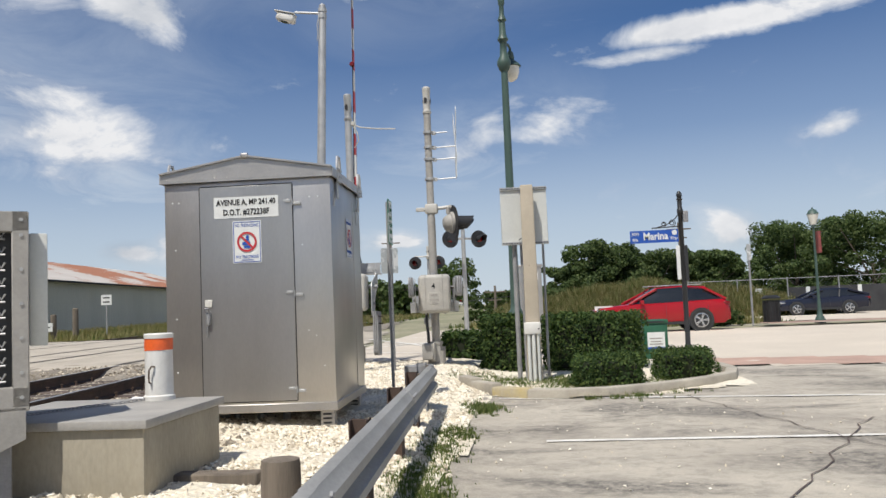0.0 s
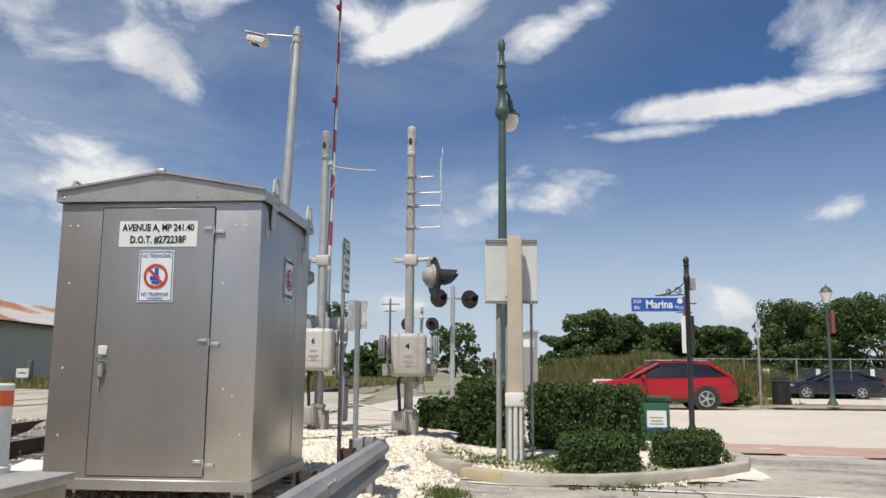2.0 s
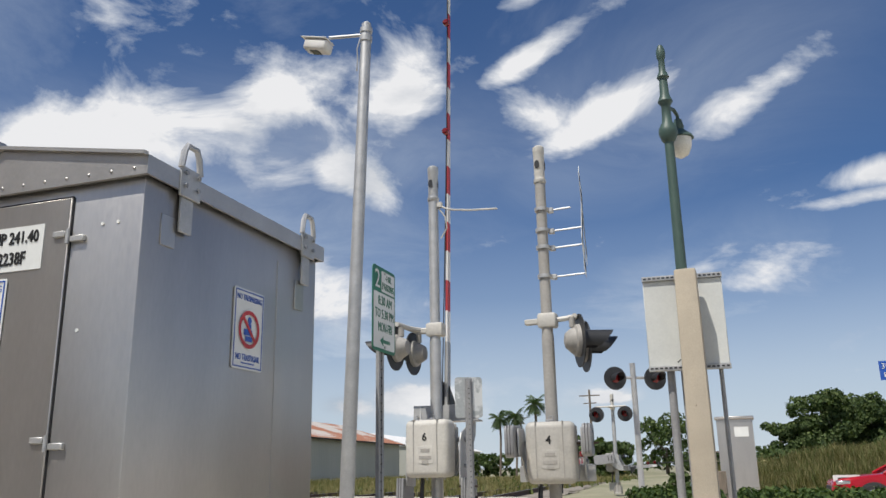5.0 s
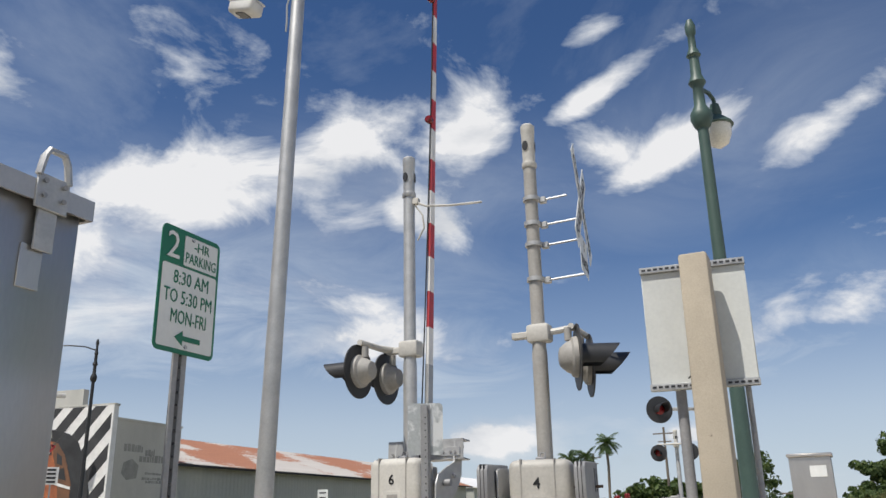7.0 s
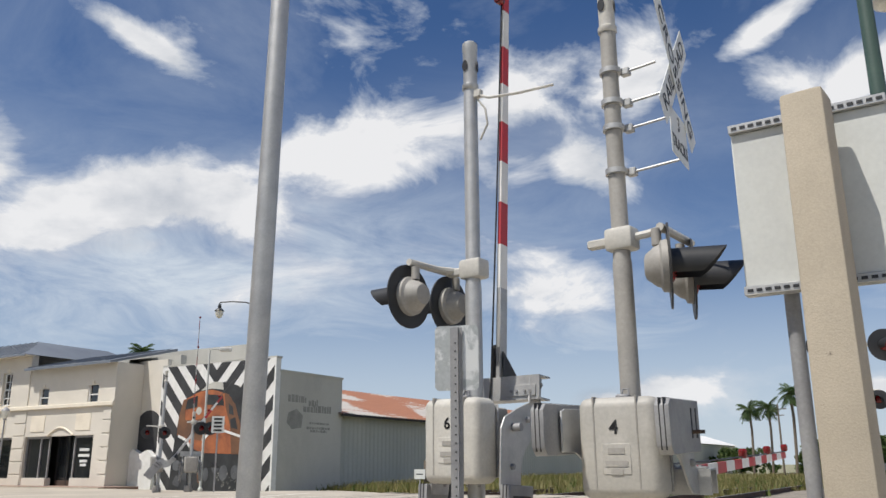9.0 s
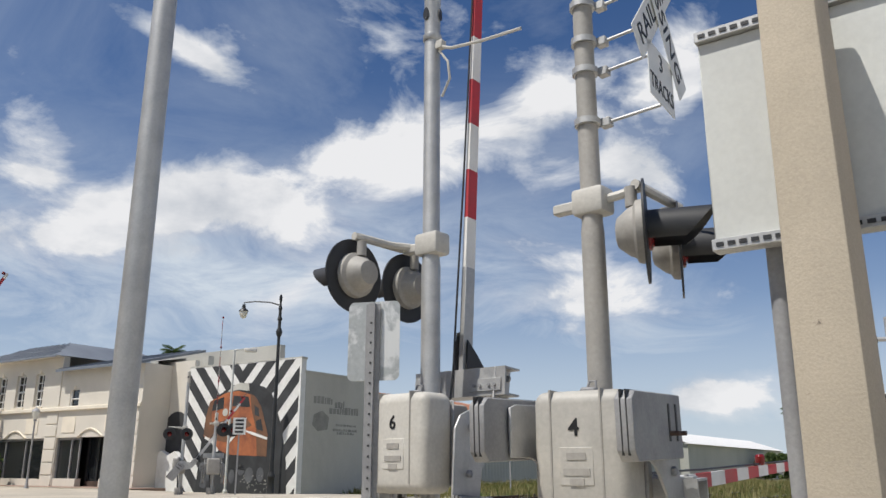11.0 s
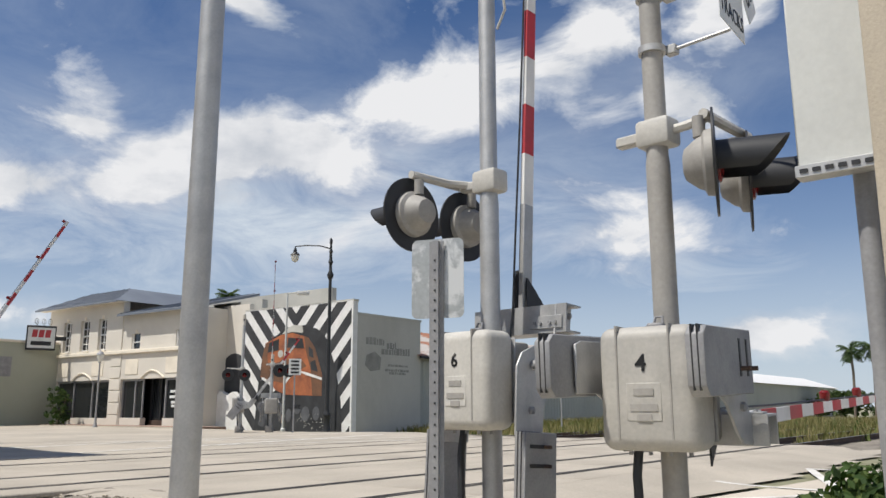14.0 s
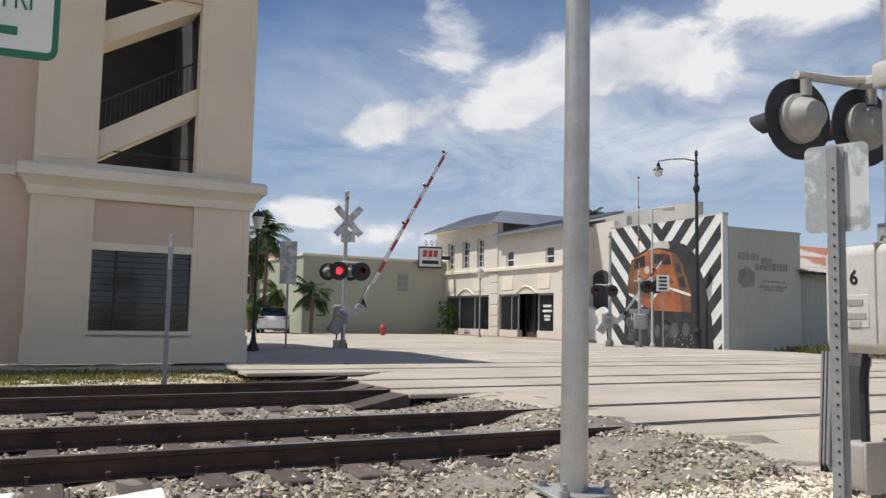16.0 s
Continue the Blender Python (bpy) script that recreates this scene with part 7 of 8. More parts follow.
    part("far_wall", box(B(), -2.0, 7.5, 4.8, 5.1, 0, 5.6), "wall_grey", b)


mural_building()


def shed():
    s = thing("warehouse", pose(KX - 5.2 * 0.1132, KY + 5.2 * 0.9936, -0.15, 0, 0, 96.5), "long grey metal warehouse with a rusty sheet roof", "warehouse")
    L = 50.0
    part("wall", box(B(), 0, L, 0.3, 0.5, 0, 4.1), "shed_wall", s, "grey corrugated metal wall")
    bm = B()
    n = 260
    vs = [[bm.verts.new((L * i / n, 0.30 - (0.03 if i % 2 else 0.0), z)) for i in range(n + 1)] for z in (0.3, 4.05)]
    for i in range(n):
        bm.faces.new((vs[0][i], vs[0][i + 1], vs[1][i + 1], vs[1][i]))
    part("cladding", bm, "shed_wall", s, "ribbed sheet cladding", smooth=0)
    part("back_wall", box(B(), 0, L, 13.5, 13.7, 0, 4.1), "shed_wall", s)
    for x in (0.0, L - 0.2):
        part("gable", prism(B(), [(0.5, 0), (13.5, 0), (13.5, 4.1), (7, 6.2), (0.5, 4.1)], 0.2, pose(x, 0, 0, 90, 0, 90)), "shed_wall", s, "grey gable end")
    for y0, z0, y1, z1 in ((-0.25, 3.98, 7.0, 6.25), (14.0, 3.98, 7.0, 6.25)):
        bm = B()
        n = 220
        a = [bm.verts.new((-0.3 + (L + 0.6) * i / n, y0, z0 + (0.03 if i % 2 else 0))) for i in range(n + 1)]
        c = [bm.verts.new((-0.3 + (L + 0.6) * i / n, y1, z1 + (0.03 if i % 2 else 0))) for i in range(n + 1)]
        for i in range(n):
            bm.faces.new((a[i], a[i + 1], c[i + 1], c[i]))
        part("roof", bm, "rusty_roof", s, "pale sheet roof with broad rust fields", smooth=0)
    # near-black strip that paints the shadow along the eaves
    part("gutter", box(B(), -0.3, L + 0.3, -0.32, -0.2, 3.86, 3.98), "mural_black", s, "near-black board painted as the shadow under the eaves")
    s2 = thing("warehouse", pose(KX - 58 * 0.1132, KY + 58 * 0.9936, -0.2, 0, 0, 96.5), "low pale warehouse with a white roof", "warehouse")
    part("wall", box(B(), 0, 42, 0.3, 9, 0, 4.0), "shed_wall", s2)
    part("roof", prism(B(), [(-0.2, 3.95), (9.4, 3.95), (4.6, 5.5)], 42.4, pose(-0.2, 0, 0, 90, 0, 90)), "white", s2, "white sheet roof")


shed()


def west_block():
    w = thing("hardware_store_block", pose(-51.6, 17.6, -0.1, 0, 0, 100), "plain grey-green rendered building side", "building")
    part("wall", box(B(), 0, 13.5, 0.0, 14.0, 0, 5.25), "stucco_green", w)
    part("coping", box(B(), -0.1, 13.6, -0.1, 14.0, 5.25, 5.4), "stucco_trim", w)
    part("window", box(B(), 6.9, 7.75, -0.03, 0.0, 3.15, 4.35), "galv_dull", w, "small louvred vent window")
    bm = B()
    for z, x in ((2.6, 1.2), (2.1, 1.0), (1.7, 1.1), (1.3, 1.0)):
        box(bm, x, x + 0.6, -0.012, 0.0, z, z + 0.12)
    part("faded_lettering", bm, "sign_green", w, "small green bars of lettering")
    h = thing("house", pose(-61.5, 16.6, -0.1, 0, 0, 100), "pale two-storey building with a red tiled roof", "building")
    part("wall", box(B(), -9, 3.6, 0, 9, 0, 4.8), "stucco_cream", h)
    part("roof", prism(B(), [(-0.6, 4.7), (9.6, 4.7), (4.5, 6.3)], 13.4, pose(-9.4, 0, 0, 90, 0, 90)), "roof_tile", h, "red clay tile roof")
    for i in range(7):
        part("window", box(B(), -7.4 + i * 1.5, -6.6 + i * 1.5, -0.03, 0.0, 2.9, 4.2), "glass_dark", h)
    for i in range(5):
        part("shop_window", box(B(), -7.4 + i * 2.1, -5.9 + i * 2.1, -0.03, 0.0, 0.3, 2.3), "glass_dark", h)
    part("canopy", box(B(), -9, 3.6, -1.6, 0.0, 2.45, 2.65), "stucco_trim", h, "flat canopy over the footway")


west_block()

# brick footway and kerb in front of the shops
fw = thing("shop_footway", pose(0, 0, 0), "red brick footway with a pale kerb in front of the shops", "footway", kind="structure")
part("paving", prism(B(), [(-60, 26.0), (-37.6, 29.2), (-37.4, 31.0), (-60, 27.9)], 0.35, pose(0, 0, -0.18)), "brick", fw)
part("kerb", prism(B(), [(-60, 25.6), (-37.4, 28.8), (-37.6, 29.2), (-60, 26.0)], 0.33, pose(0, 0, -0.18)), "kerb", fw)

# ---- far signals, lamps, posts ----
far_gate = crossing_gate(-24.4, 13.85, 0.02, 1, "", 62.0, "far crossing gate with a raised striped arm and lit red lamp", "galvanised", 5.2, 0.30, (1, 0), 6.3, ((0.3, -0.22), (0.3, 0.48)), 2.62, True, turn=-8, away=True)
for yy in (-0.52, 0.2):
    disc_signal(far_gate, -0.3, yy, 2.58, -1, 0.28)
crossing_gate(-29.4, 26.83, 0.0, 1, "", 55.0, "far crossing gate with a half-raised arm before the mural", "galvanised", 5.1, 0.25, (0, 0), 3.6, ((-0.62, -0.12), (0.06, -0.12)), 2.52, False, turn=60, swing=-90, mturn=-90)
crossing_gate(-28.74, 27.89, 0.0, 1, "", 88.5, "far crossing gate with a tall raised arm before the mural", "galvanised", 3.4, 0.28, (0, 0), 6.3, ((0.27, -0.12), (0.66, -0.10)), 2.72, False, turn=60, swing=-90)


def mast_signal(x, y, g, h, yaw, lit, label, zl):
    s = thing("signal_mast", pose(x, y, g, 0, 0, yaw), label, "railway signal", "signal masts")
    part("mast", lathe(B(), [(0.12, 0), (0.12, 0.2), (0.06, 0.25), (0.055, h)], 14), "galvanised", s)
    part("crossarm", tube(B(), (0, -0.5, zl + 0.02), (0, 0.5, zl + 0.02), 0.03), "galvanised", s)
    for yy, on in ((-0.42, lit), (0.42, 0)):
        disc_signal(s, 0.1, yy, zl, 1, 0.23, "lens_lit" if on else "lens_red")


mast_signal(-1.2, 19.5, 0.0, 3.05, -60, 0, "galvanised signal mast with two hooded lamps", 2.74)
crossing_gate(-3.95, 34.0, 0.1, 1, "", 4.0, "distant crossing gate beyond the road", "galvanised", 3.6, 0.28, (0, 0), 1.4, ((0.3, -0.55), (0.3, 0.5)), 2.95, False, turn=-90)
ornate_lamp(-29.0, 31.1, -0.05, 9.1, (-0.80, -0.60), "tall dark ornamental street lamp with a long arm", 1.75, "black_iron", 0.10)


def slim_lamp(x, y, h):
    l = thing("street_lamp", pose(x, y, 0, 0, 0, 55), "slim white street lamp with a flat head", "street lamp")
    part("pole", lathe(B(), [(0.11, 0), (0.11, 0.15), (0.06, 0.2), (0.045, h)], 12), "light_grey", l)
    part("arm", pipe(B(), [(0, 0, h - 0.05), (0.1, 0, h + 0.04), (0.5, 0, h + 0.06)], 0.03), "light_grey", l)
    part("head", box(B(), 0.45, 1.05, -0.12, 0.12, h - 0.06, h + 0.14, 0.05, 2), "plastic_white", l, "pale lamp head")


slim_lamp(-31.7, 30.6, 6.6)


def post_lamp(x, y, g, h, label, banner=False, mat_="black_iron"):
    l = thing("post_lamp", pose(x, y, g), label, "street lamp", "post lamps")
    part("shaft", lathe(B(), [(0.20, 0), (0.20, 0.1), (0.10, 0.3), (0.07, 0.5), (0.05, 0.9), (0.042, h - 0.75), (0.09, h - 0.72), (0.06, h - 0.65)], 12), mat_, l)
    top = part("lantern", lathe(B(), [(0.10, h - 0.65), (0.20, h - 0.3), (0.20, h - 0.26), (0.12, h - 0.16)], 12), "globe", l, "pale lantern globe")
    part("lantern_cap", lathe(B(), [(0.22, h - 0.26), (0.14, h - 0.12), (0.03, h - 0.06), (0.015, h)], 12), mat_, top)
    if banner:
        part("banner", box(B(), 0.06, 0.16, -0.22, 0.22, h - 1.7, h - 0.9), "banner", l, "faded red banner")


post_lamp(-25.6, 11.2, 0.0, 4.6, "black post lamp beside the garage")
post_lamp(-44.0, 26.9, -0.1, 4.4, "grey post lamp before the shops", mat_="galv_dull")
post_lamp(10.96, 29.0, -0.2, 4.25, "post lamp with a globe and a faded banner", True, "pole_green")


def plain_sign(x, y, g, h, w, hh, yaw, material, label, bars=0):
    s = thing("sign_post", pose(x, y, g, 0, 0, yaw), label, "sign", "small signs")
    part("post", box(B(), -0.03, 0.03, 0.0, 0.04, -0.05, h), "galv_dull", s)
    p = part("sign_plate", box(B(), -w / 2, w / 2, -0.012, 0.0, h - hh, h), material, s)
    if bars:
        bm = B()
        for i in range(bars):
            z = h - hh * (i + 0.7) / (bars + 0.4)
            box(bm, -w * 0.32, w * 0.32, -0.018, -0.012, z - hh * 0.06, z + hh * 0.06)
        part("sign_bars", bm, "sign_black", p)


plain_sign(-24.5, 12.05, 0.05, 3.45, 0.52, 1.35, 75, "sign_back", "tall sign seen from its grey back")
plain_sign(-10.9, 8.1, 0.0, 2.25, 0.05, 0.5, 80, "sign_back", "thin galvanised post beside the tracks")
plain_sign(-26.6, 27.55, 0.0, 3.1, 0.5, 0.66, 54, "sign_white", "white sign plate with black lines beside the crossing", 4)
plain_sign(8.6, 29.0, -0.2, 3.0, 0.16, 0.6, 10, "sign_back", "galvanised sign post seen nearly on edge")
plain_sign(-22.4, 40.0, -0.1, 2.45, 0.55, 0.55, 10, "sign_white", "small notice on a post by the warehouse", 2)
plain_sign(-24.6, 38.0, -0.1, 1.05, 0.6, 0.45, 10, "sign_white", "small white notice near the warehouse", 1)
plain_sign(3.0, 26.5, -0.2, 0.95, 0.62, 0.42, 0, "sign_white", "small white notice board on the grass", 3)
for x, y, h in ((-31.2, 36.4, 1.9), (-24.4, 38.3, 1.5), (-23.6, 39.0, 1.8)):
    ps = thing("timber_post", pose(x, y, -0.15), "weathered grey timber post", "post", "timber posts")
    part("post", lathe(B(), [(0.16, 0), (0.15, h), (0.1, h + 0.04)], 10), "wood_post", ps)

mk = thing("marker_post", pose(-14.6, 5.2, 0.0), "white marker post with an orange top", "marker post")
part("post", lathe(B(), [(0.05, 0), (0.05, 0.62)], 10), "plastic_white", mk)
part("top", lathe(B(), [(0.055, 0.62), (0.055, 1.05), (0.03, 1.07)], 10), "orange", mk, "orange top")
fh = thing("fire_hydrant", pose(-46.5, 21.6, -0.1), "small red fire hydrant", "hydrant")
part("barrel", lathe(B(), [(0.22, 0), (0.22, 0.06), (0.14, 0.1), (0.14, 0.62), (0.18, 0.64), (0.15, 0.78), (0.05, 0.86)], 14), "red", fh)
part("outlet", tube(B(), (-0.26, 0, 0.5), (0.26, 0, 0.5), 0.07), "red", fh)


def steel_cabinet():
    c = thing("railway_cabinet", pose(0.5, 26.3, -0.1), "distant brushed metal signal cabinet with a white notice", "signal cabinet")
    part("body", box(B(), -0.48, 0.42, -0.4, 0.4, 0.25, 2.3, 0.01), "aluminium", c)
    part("roof", box(B(), -0.52, 0.46, -0.45, 0.45, 2.3, 2.38, 0.02), "aluminium_trim", c)
    part("notice", box(B(), -0.05, 0.3, -0.412, -0.402, 1.85, 2.1), "sign_white", c)
    for x in (-0.4, 0.34):
        part("leg", box(B(), x - 0.05, x + 0.05, -0.38, 0.38, 0, 0.25), "galv_dull", c)


steel_cabinet()
pl = thing("timber_post", pose(0.05, 25.0, -0.1), "short brown timber post", "post", "timber posts")
part("post", box(B(), -0.12, 0.12, -0.12, 0.12, 0, 1.0, 0.02), "wood_post", pl)

# ---- vehicles ----


def wheel(parent, x, y, r, w):
    side = -1 if y < 0 else 1
    m = pose(x, y, r, 90, 0, 0)
    t = part("wheel", lathe(B(), [(r * 0.62, -w / 2), (r * 0.94, -w / 2), (r, -w / 2 + 0.03), (r, w / 2 - 0.03), (r * 0.94, w / 2), (r * 0.62, w / 2)], 28, m, False), "tyre", parent, "black tyre")
    rim = part("rim", lathe(B(), [(r * 0.66, -w * 0.46), (r * 0.6, -w * 0.40), (r * 0.58, 0.0), (0.02, 0.0), (r * 0.58, 0.01), (r * 0.58, w * 0.40), (r * 0.66, w * 0.46)], 28, m, False), "black", t, "dark wheel well of the rim")
    bm = B()
    for i in range(5):
        for d in (-7, 7):
            box(bm, 0.03, r * 0.62, -0.016, 0.016, w * 0.47, w * 0.51, 0, 1, m @ pose(0, 0, 0, 0, 0, 72 * i + d))
            box(bm, 0.03, r * 0.62, -0.016, 0.016, -w * 0.51, -w * 0.47, 0, 1, m @ pose(0, 0, 0, 0, 0, 72 * i + d))
    lathe(bm, [(r * 0.68, w * 0.46), (r * 0.68, w * 0.50), (r * 0.60, w * 0.51)], 28, m, False)
    lathe(bm, [(r * 0.68, -w * 0.51), (r * 0.68, -w * 0.47), (r * 0.60, -w * 0.46)], 28, m, False)
    lathe(bm, [(0.06, -w * 0.52), (0.06, w * 0.52)], 12, m)
    part("spoke_wheel", bm, "chrome", t, "alloy spokes")


def car(name, m, paint, label, L, W, Hh, hood, r, belt, wind, roof0, roof1, rear):
    """x runs from the nose (0) to the tail (L); sections give the body its rounding."""
    c = thing(name, m, label, "car", "parked cars")
    xs = [0.0, 0.06, 0.25, 0.7, wind, roof0, (roof0 + roof1) / 2, roof1, rear, L - 0.12, L]
    fw_, rw_ = 0.92, L - 1.02
    belt_h = [0.72, hood - 0.12, hood - 0.05, hood, belt, belt + 0.01, belt + 0.03, belt + 0.06, belt + 0.08, belt + 0.03, belt - 0.15]
    half = [W * 0.36, W * 0.42, W * 0.46, W * 0.485, W * 0.5, W * 0.5, W * 0.5, W * 0.5, W * 0.485, W * 0.46, W * 0.42]
    bm = B()
    rings = []
    for x, bh, hw in zip(xs, belt_h, half):
        lo = 0.24 if 0.2 < x < L - 0.2 else 0.34
        rings.append([bm.verts.new((x, s * a, z)) for s, a, z in ((-1, hw * 0.93, lo), (-1, hw, lo + 0.22), (-1, hw, bh - 0.22), (-1, hw * 0.965, bh - 0.04), (-1, hw * 0.88, bh), (1, hw * 0.88, bh), (1, hw * 0.965, bh - 0.04), (1, hw, bh - 0.22), (1, hw, lo + 0.22), (1, hw * 0.93, lo))])
    for a, b in zip(rings, rings[1:]):
        for i in range(10):
            bm.faces.new((a[i], a[(i + 1) % 10], b[(i + 1) % 10], b[i]))
    bm.faces.new(rings[0]), bm.faces.new(rings[-1][::-1])
    bmesh.ops.recalc_face_normals(bm, faces=bm.faces)
    part("body", bm, paint, c, smooth=50)
    # glass house
    bm = B()
    st = [(wind - 0.05, belt - 0.02, 0.44), (roof0, Hh - 0.03, 0.36), ((roof0 + roof1) / 2, Hh, 0.37), (roof1, Hh - 0.04, 0.36), (rear + 0.05, belt + 0.06, 0.43)]
    rings = []
    for x, z, hw in st:
        rings.append([bm.verts.new((x, s * W * a, zz)) for s, a, zz in ((-1, 0.45, belt - 0.05), (-1, hw, z - 0.05), (-1, hw - 0.06, z), (1, hw - 0.06, z), (1, hw, z - 0.05), (1, 0.45, belt - 0.05))])
    for a, b in zip(rings, rings[1:]):
        for i in range(6):
            bm.faces.new((a[i], a[(i + 1) % 6], b[(i + 1) % 6], b[i]))
    bm.faces.new(rings[0]), bm.faces.new(rings[-1][::-1])
    bmesh.ops.recalc_face_normals(bm, faces=bm.faces)
    gh = part("glass_house", bm, "glass_dark", c, "dark tinted glass", smooth=50)
    bm = B()
    rr = []
    for x, z, hw in st[1:4]:
        rr.append([bm.verts.new((x + (0.0 if x != st[3][0] else 0.12), s * W * a, z + d)) for s, a, d in ((-1, hw + 0.004, -0.075), (-1, hw - 0.05, 0.012), (1, hw - 0.05, 0.012), (1, hw + 0.004, -0.075))])
    for a, b in zip(rr, rr[1:]):
        for i in range(3):
            bm.faces.new((a[i], a[i + 1], b[i + 1], b[i]))
    part("roof", bm, paint, c, smooth=50)
    for s in (-1, 1):
        for (xa, za, ha), (xb, zb, hb) in (((wind - 0.06, belt, 0.455), (roof0, Hh - 0.07, 0.372)), ((rear + 0.08, belt + 0.07, 0.445), (roof1 + 0.05, Hh - 0.09, 0.372))):
            part("pillar", pipe(B(), [(xa, s * W * ha, za), (xb, s * W * hb, zb)], 0.045, 6), paint, c)
        xm = (roof0 + roof1) / 2 + 0.15
        part("door_pillar", pipe(B(), [(xm, s * W * 0.462, belt), (xm + 0.08, s * W * 0.378, Hh - 0.08)], 0.035, 6), "black", gh)
        part("mirror", box(B(), wind + 0.28, wind + 0.42, s * W * 0.5 - 0.02, s * W * 0.5 + 0.16 * s, belt - 0.02, belt + 0.13, 0.03, 2), paint, c, "door mirror")
        part("headlight", box(B(), 0.08, 0.42, s * W * 0.30, s * W * 0.462, hood - 0.20, hood - 0.10, 0.02), "chrome", c, "clear headlight")
        part("tail_light", box(B(), L - 0.35, L - 0.03, s * W * 0.30, s * W * 0.478, belt - 0.12, belt - 0.02, 0.02), "lens_red", c, "red tail light")
        part("sill", box(B(), 1.3, L - 1.4, s * W * 0.485 - 0.03, s * W * 0.485 + 0.03, 0.24, 0.34), "black", c, "dark lower sill")
        bm = B()
        for xd in (roof0 + 0.25, xm + 0.05, roof1 + 0.1):
            box(bm, xd, xd + 0.012, s * W * 0.5 - 0.002, s * W * 0.5 + 0.003, 0.42, belt - 0.1)
        part_each("door_gap", bm, "black", c)
        for xw in (fw_, rw_):
            part("arch", lathe(B(), [(r + 0.055, 0.0), (r + 0.055, 0.02)], 24, pose(xw, s * W * 0.5 + (0.0 if s < 0 else -0.016), r, 90, 0, 0)), "black", c, "dark wheel arch")
            wheel(c, xw, s * (W * 0.5 - 0.085), r, 0.22)
    part("grille", box(B(), -0.02, 0.03, -W * 0.26, W * 0.26, 0.45, 0.70, 0.02), "black", c, "dark front grille")
    return c


red = car("parked_car", pose(2.62, 27.1, -0.2, 0, 0, 2), "car_red", "glossy red sport utility car parked at the kerb", 4.58, 1.9, 1.53, 0.92, 0.36, 0.97, 1.25, 2.15, 3.7, 4.35)
bm = B()
tube(bm, (1.9, -0.62, 1.56), (3.7, -0.62, 1.57), 0.02, n=6)
tube(bm, (1.9, 0.62, 1.56), (3.7, 0.62, 1.57), 0.02, n=6)
part_each("roof_rail", bm, "chrome", red, "pale roof rail")
car("parked_car", pose(12.55, 40.3, -0.2, 0, 0, -4), "car_navy", "dark navy saloon car parked by the fence", 4.35, 1.8, 1.27, 0.77, 0.31, 0.83, 1.35, 2.2, 3.3, 4.2)
car("parked_car", pose(-53.4, 16.0, 0.08, 0, 0, -8), "car_white", "white sport utility car parked in the side street", 4.9, 1.95, 1.62, 0.98, 0.36, 1.02, 1.2, 1.95, 4.3, 4.7)

# ---- planting and distance ----


def tree(x, y, g, h, w, seed, n=2600, leaf=0.3, label="broad dark green tree", material="tree", group="trees"):
    t = thing("tree", pose(x, y, g), label, "tree", group)
    rng = random.Random(seed)
    bm = B()
    tops = []
    pts = [(0, 0, 0), (0.1 * w * rng.uniform(-1, 1), 0.1, h * 0.2), (0.15 * w * rng.uniform(-1, 1), 0.1, h * 0.42)]
    lathe(bm, [(h * 0.035, 0), (h * 0.026, h * 0.2), (h * 0.018, h * 0.45)], 8)
    for i in range(7):
        a, e = rng.uniform(0, 6.28), rng.uniform(0.5, 0.95)
        tip = (w * 0.38 * math.cos(a), w * 0.38 * math.sin(a), h * e * 0.9)
        tube(bm, (0, 0, h * rng.uniform(0.2, 0.42)), tip, h * 0.013, h * 0.004, 6)
        tops.append(tip)
    part("trunk", bm, "bark", t, "grey-brown trunk with limbs")
    blobs = []
    for i in range(120):
        a, q = rng.uniform(0, 6.28), rng.uniform(0.0, 1.0) ** 0.6
        z = rng.uniform(0.10, 0.93)
        rad = w * 0.5 * q * (1 - 0.55 * max(0, z - 0.5))
        r = rng.uniform(0.05, 0.11) * min(w, h * 1.4)
        blobs.append((rad * math.cos(a), rad * math.sin(a), min(h * z, h - r * 0.7), r, r, r * 0.75))
    leaves("crown", blobs, n, leaf, seed, material, t)


for i, (x, y, h, w) in enumerate(((3.5, 52, 4.0, 5), (5.4, 52, 5.1, 6), (8.6, 53, 4.4, 6), (11.8, 52, 4.3, 5), (14.2, 56, 3.7, 5), (19.4, 58, 6.3, 7), (24.2, 57, 6.7, 8), (29.5, 56, 6.9, 9), (35, 58, 7.2, 9), (41, 60, 7.4, 10), (6.2, 58, 4.6, 7), (22, 64, 7.0, 10), (47, 60, 7.5, 10))):
    tree(x, y, -0.3, h, w, 40 + i, 22000, 0.125)
for i, (x, y, h, w) in enumerate(((-17, 96, 4.6, 8), (-13.5, 92, 3.8, 6), (-10.5, 118, 8.2, 8), (-36, 118, 3.4, 10), (-20, 99, 3.4, 7), (4, 120, 3.5, 9), (-4.5, 130, 3.2, 8))):
    tree(x, y, -0.2, h, w, 70 + i, 3000, 0.34, "distant dark green tree beyond the crossing")
for i, (x, y, h, w) in enumerate(((-50.6, 27.4, 2.6, 1.5),)):
    tree(x, y, -0.1, h, w, 90 + i, 1500, 0.1, "narrow clipped bush beside the shops", "hedge", "bushes")


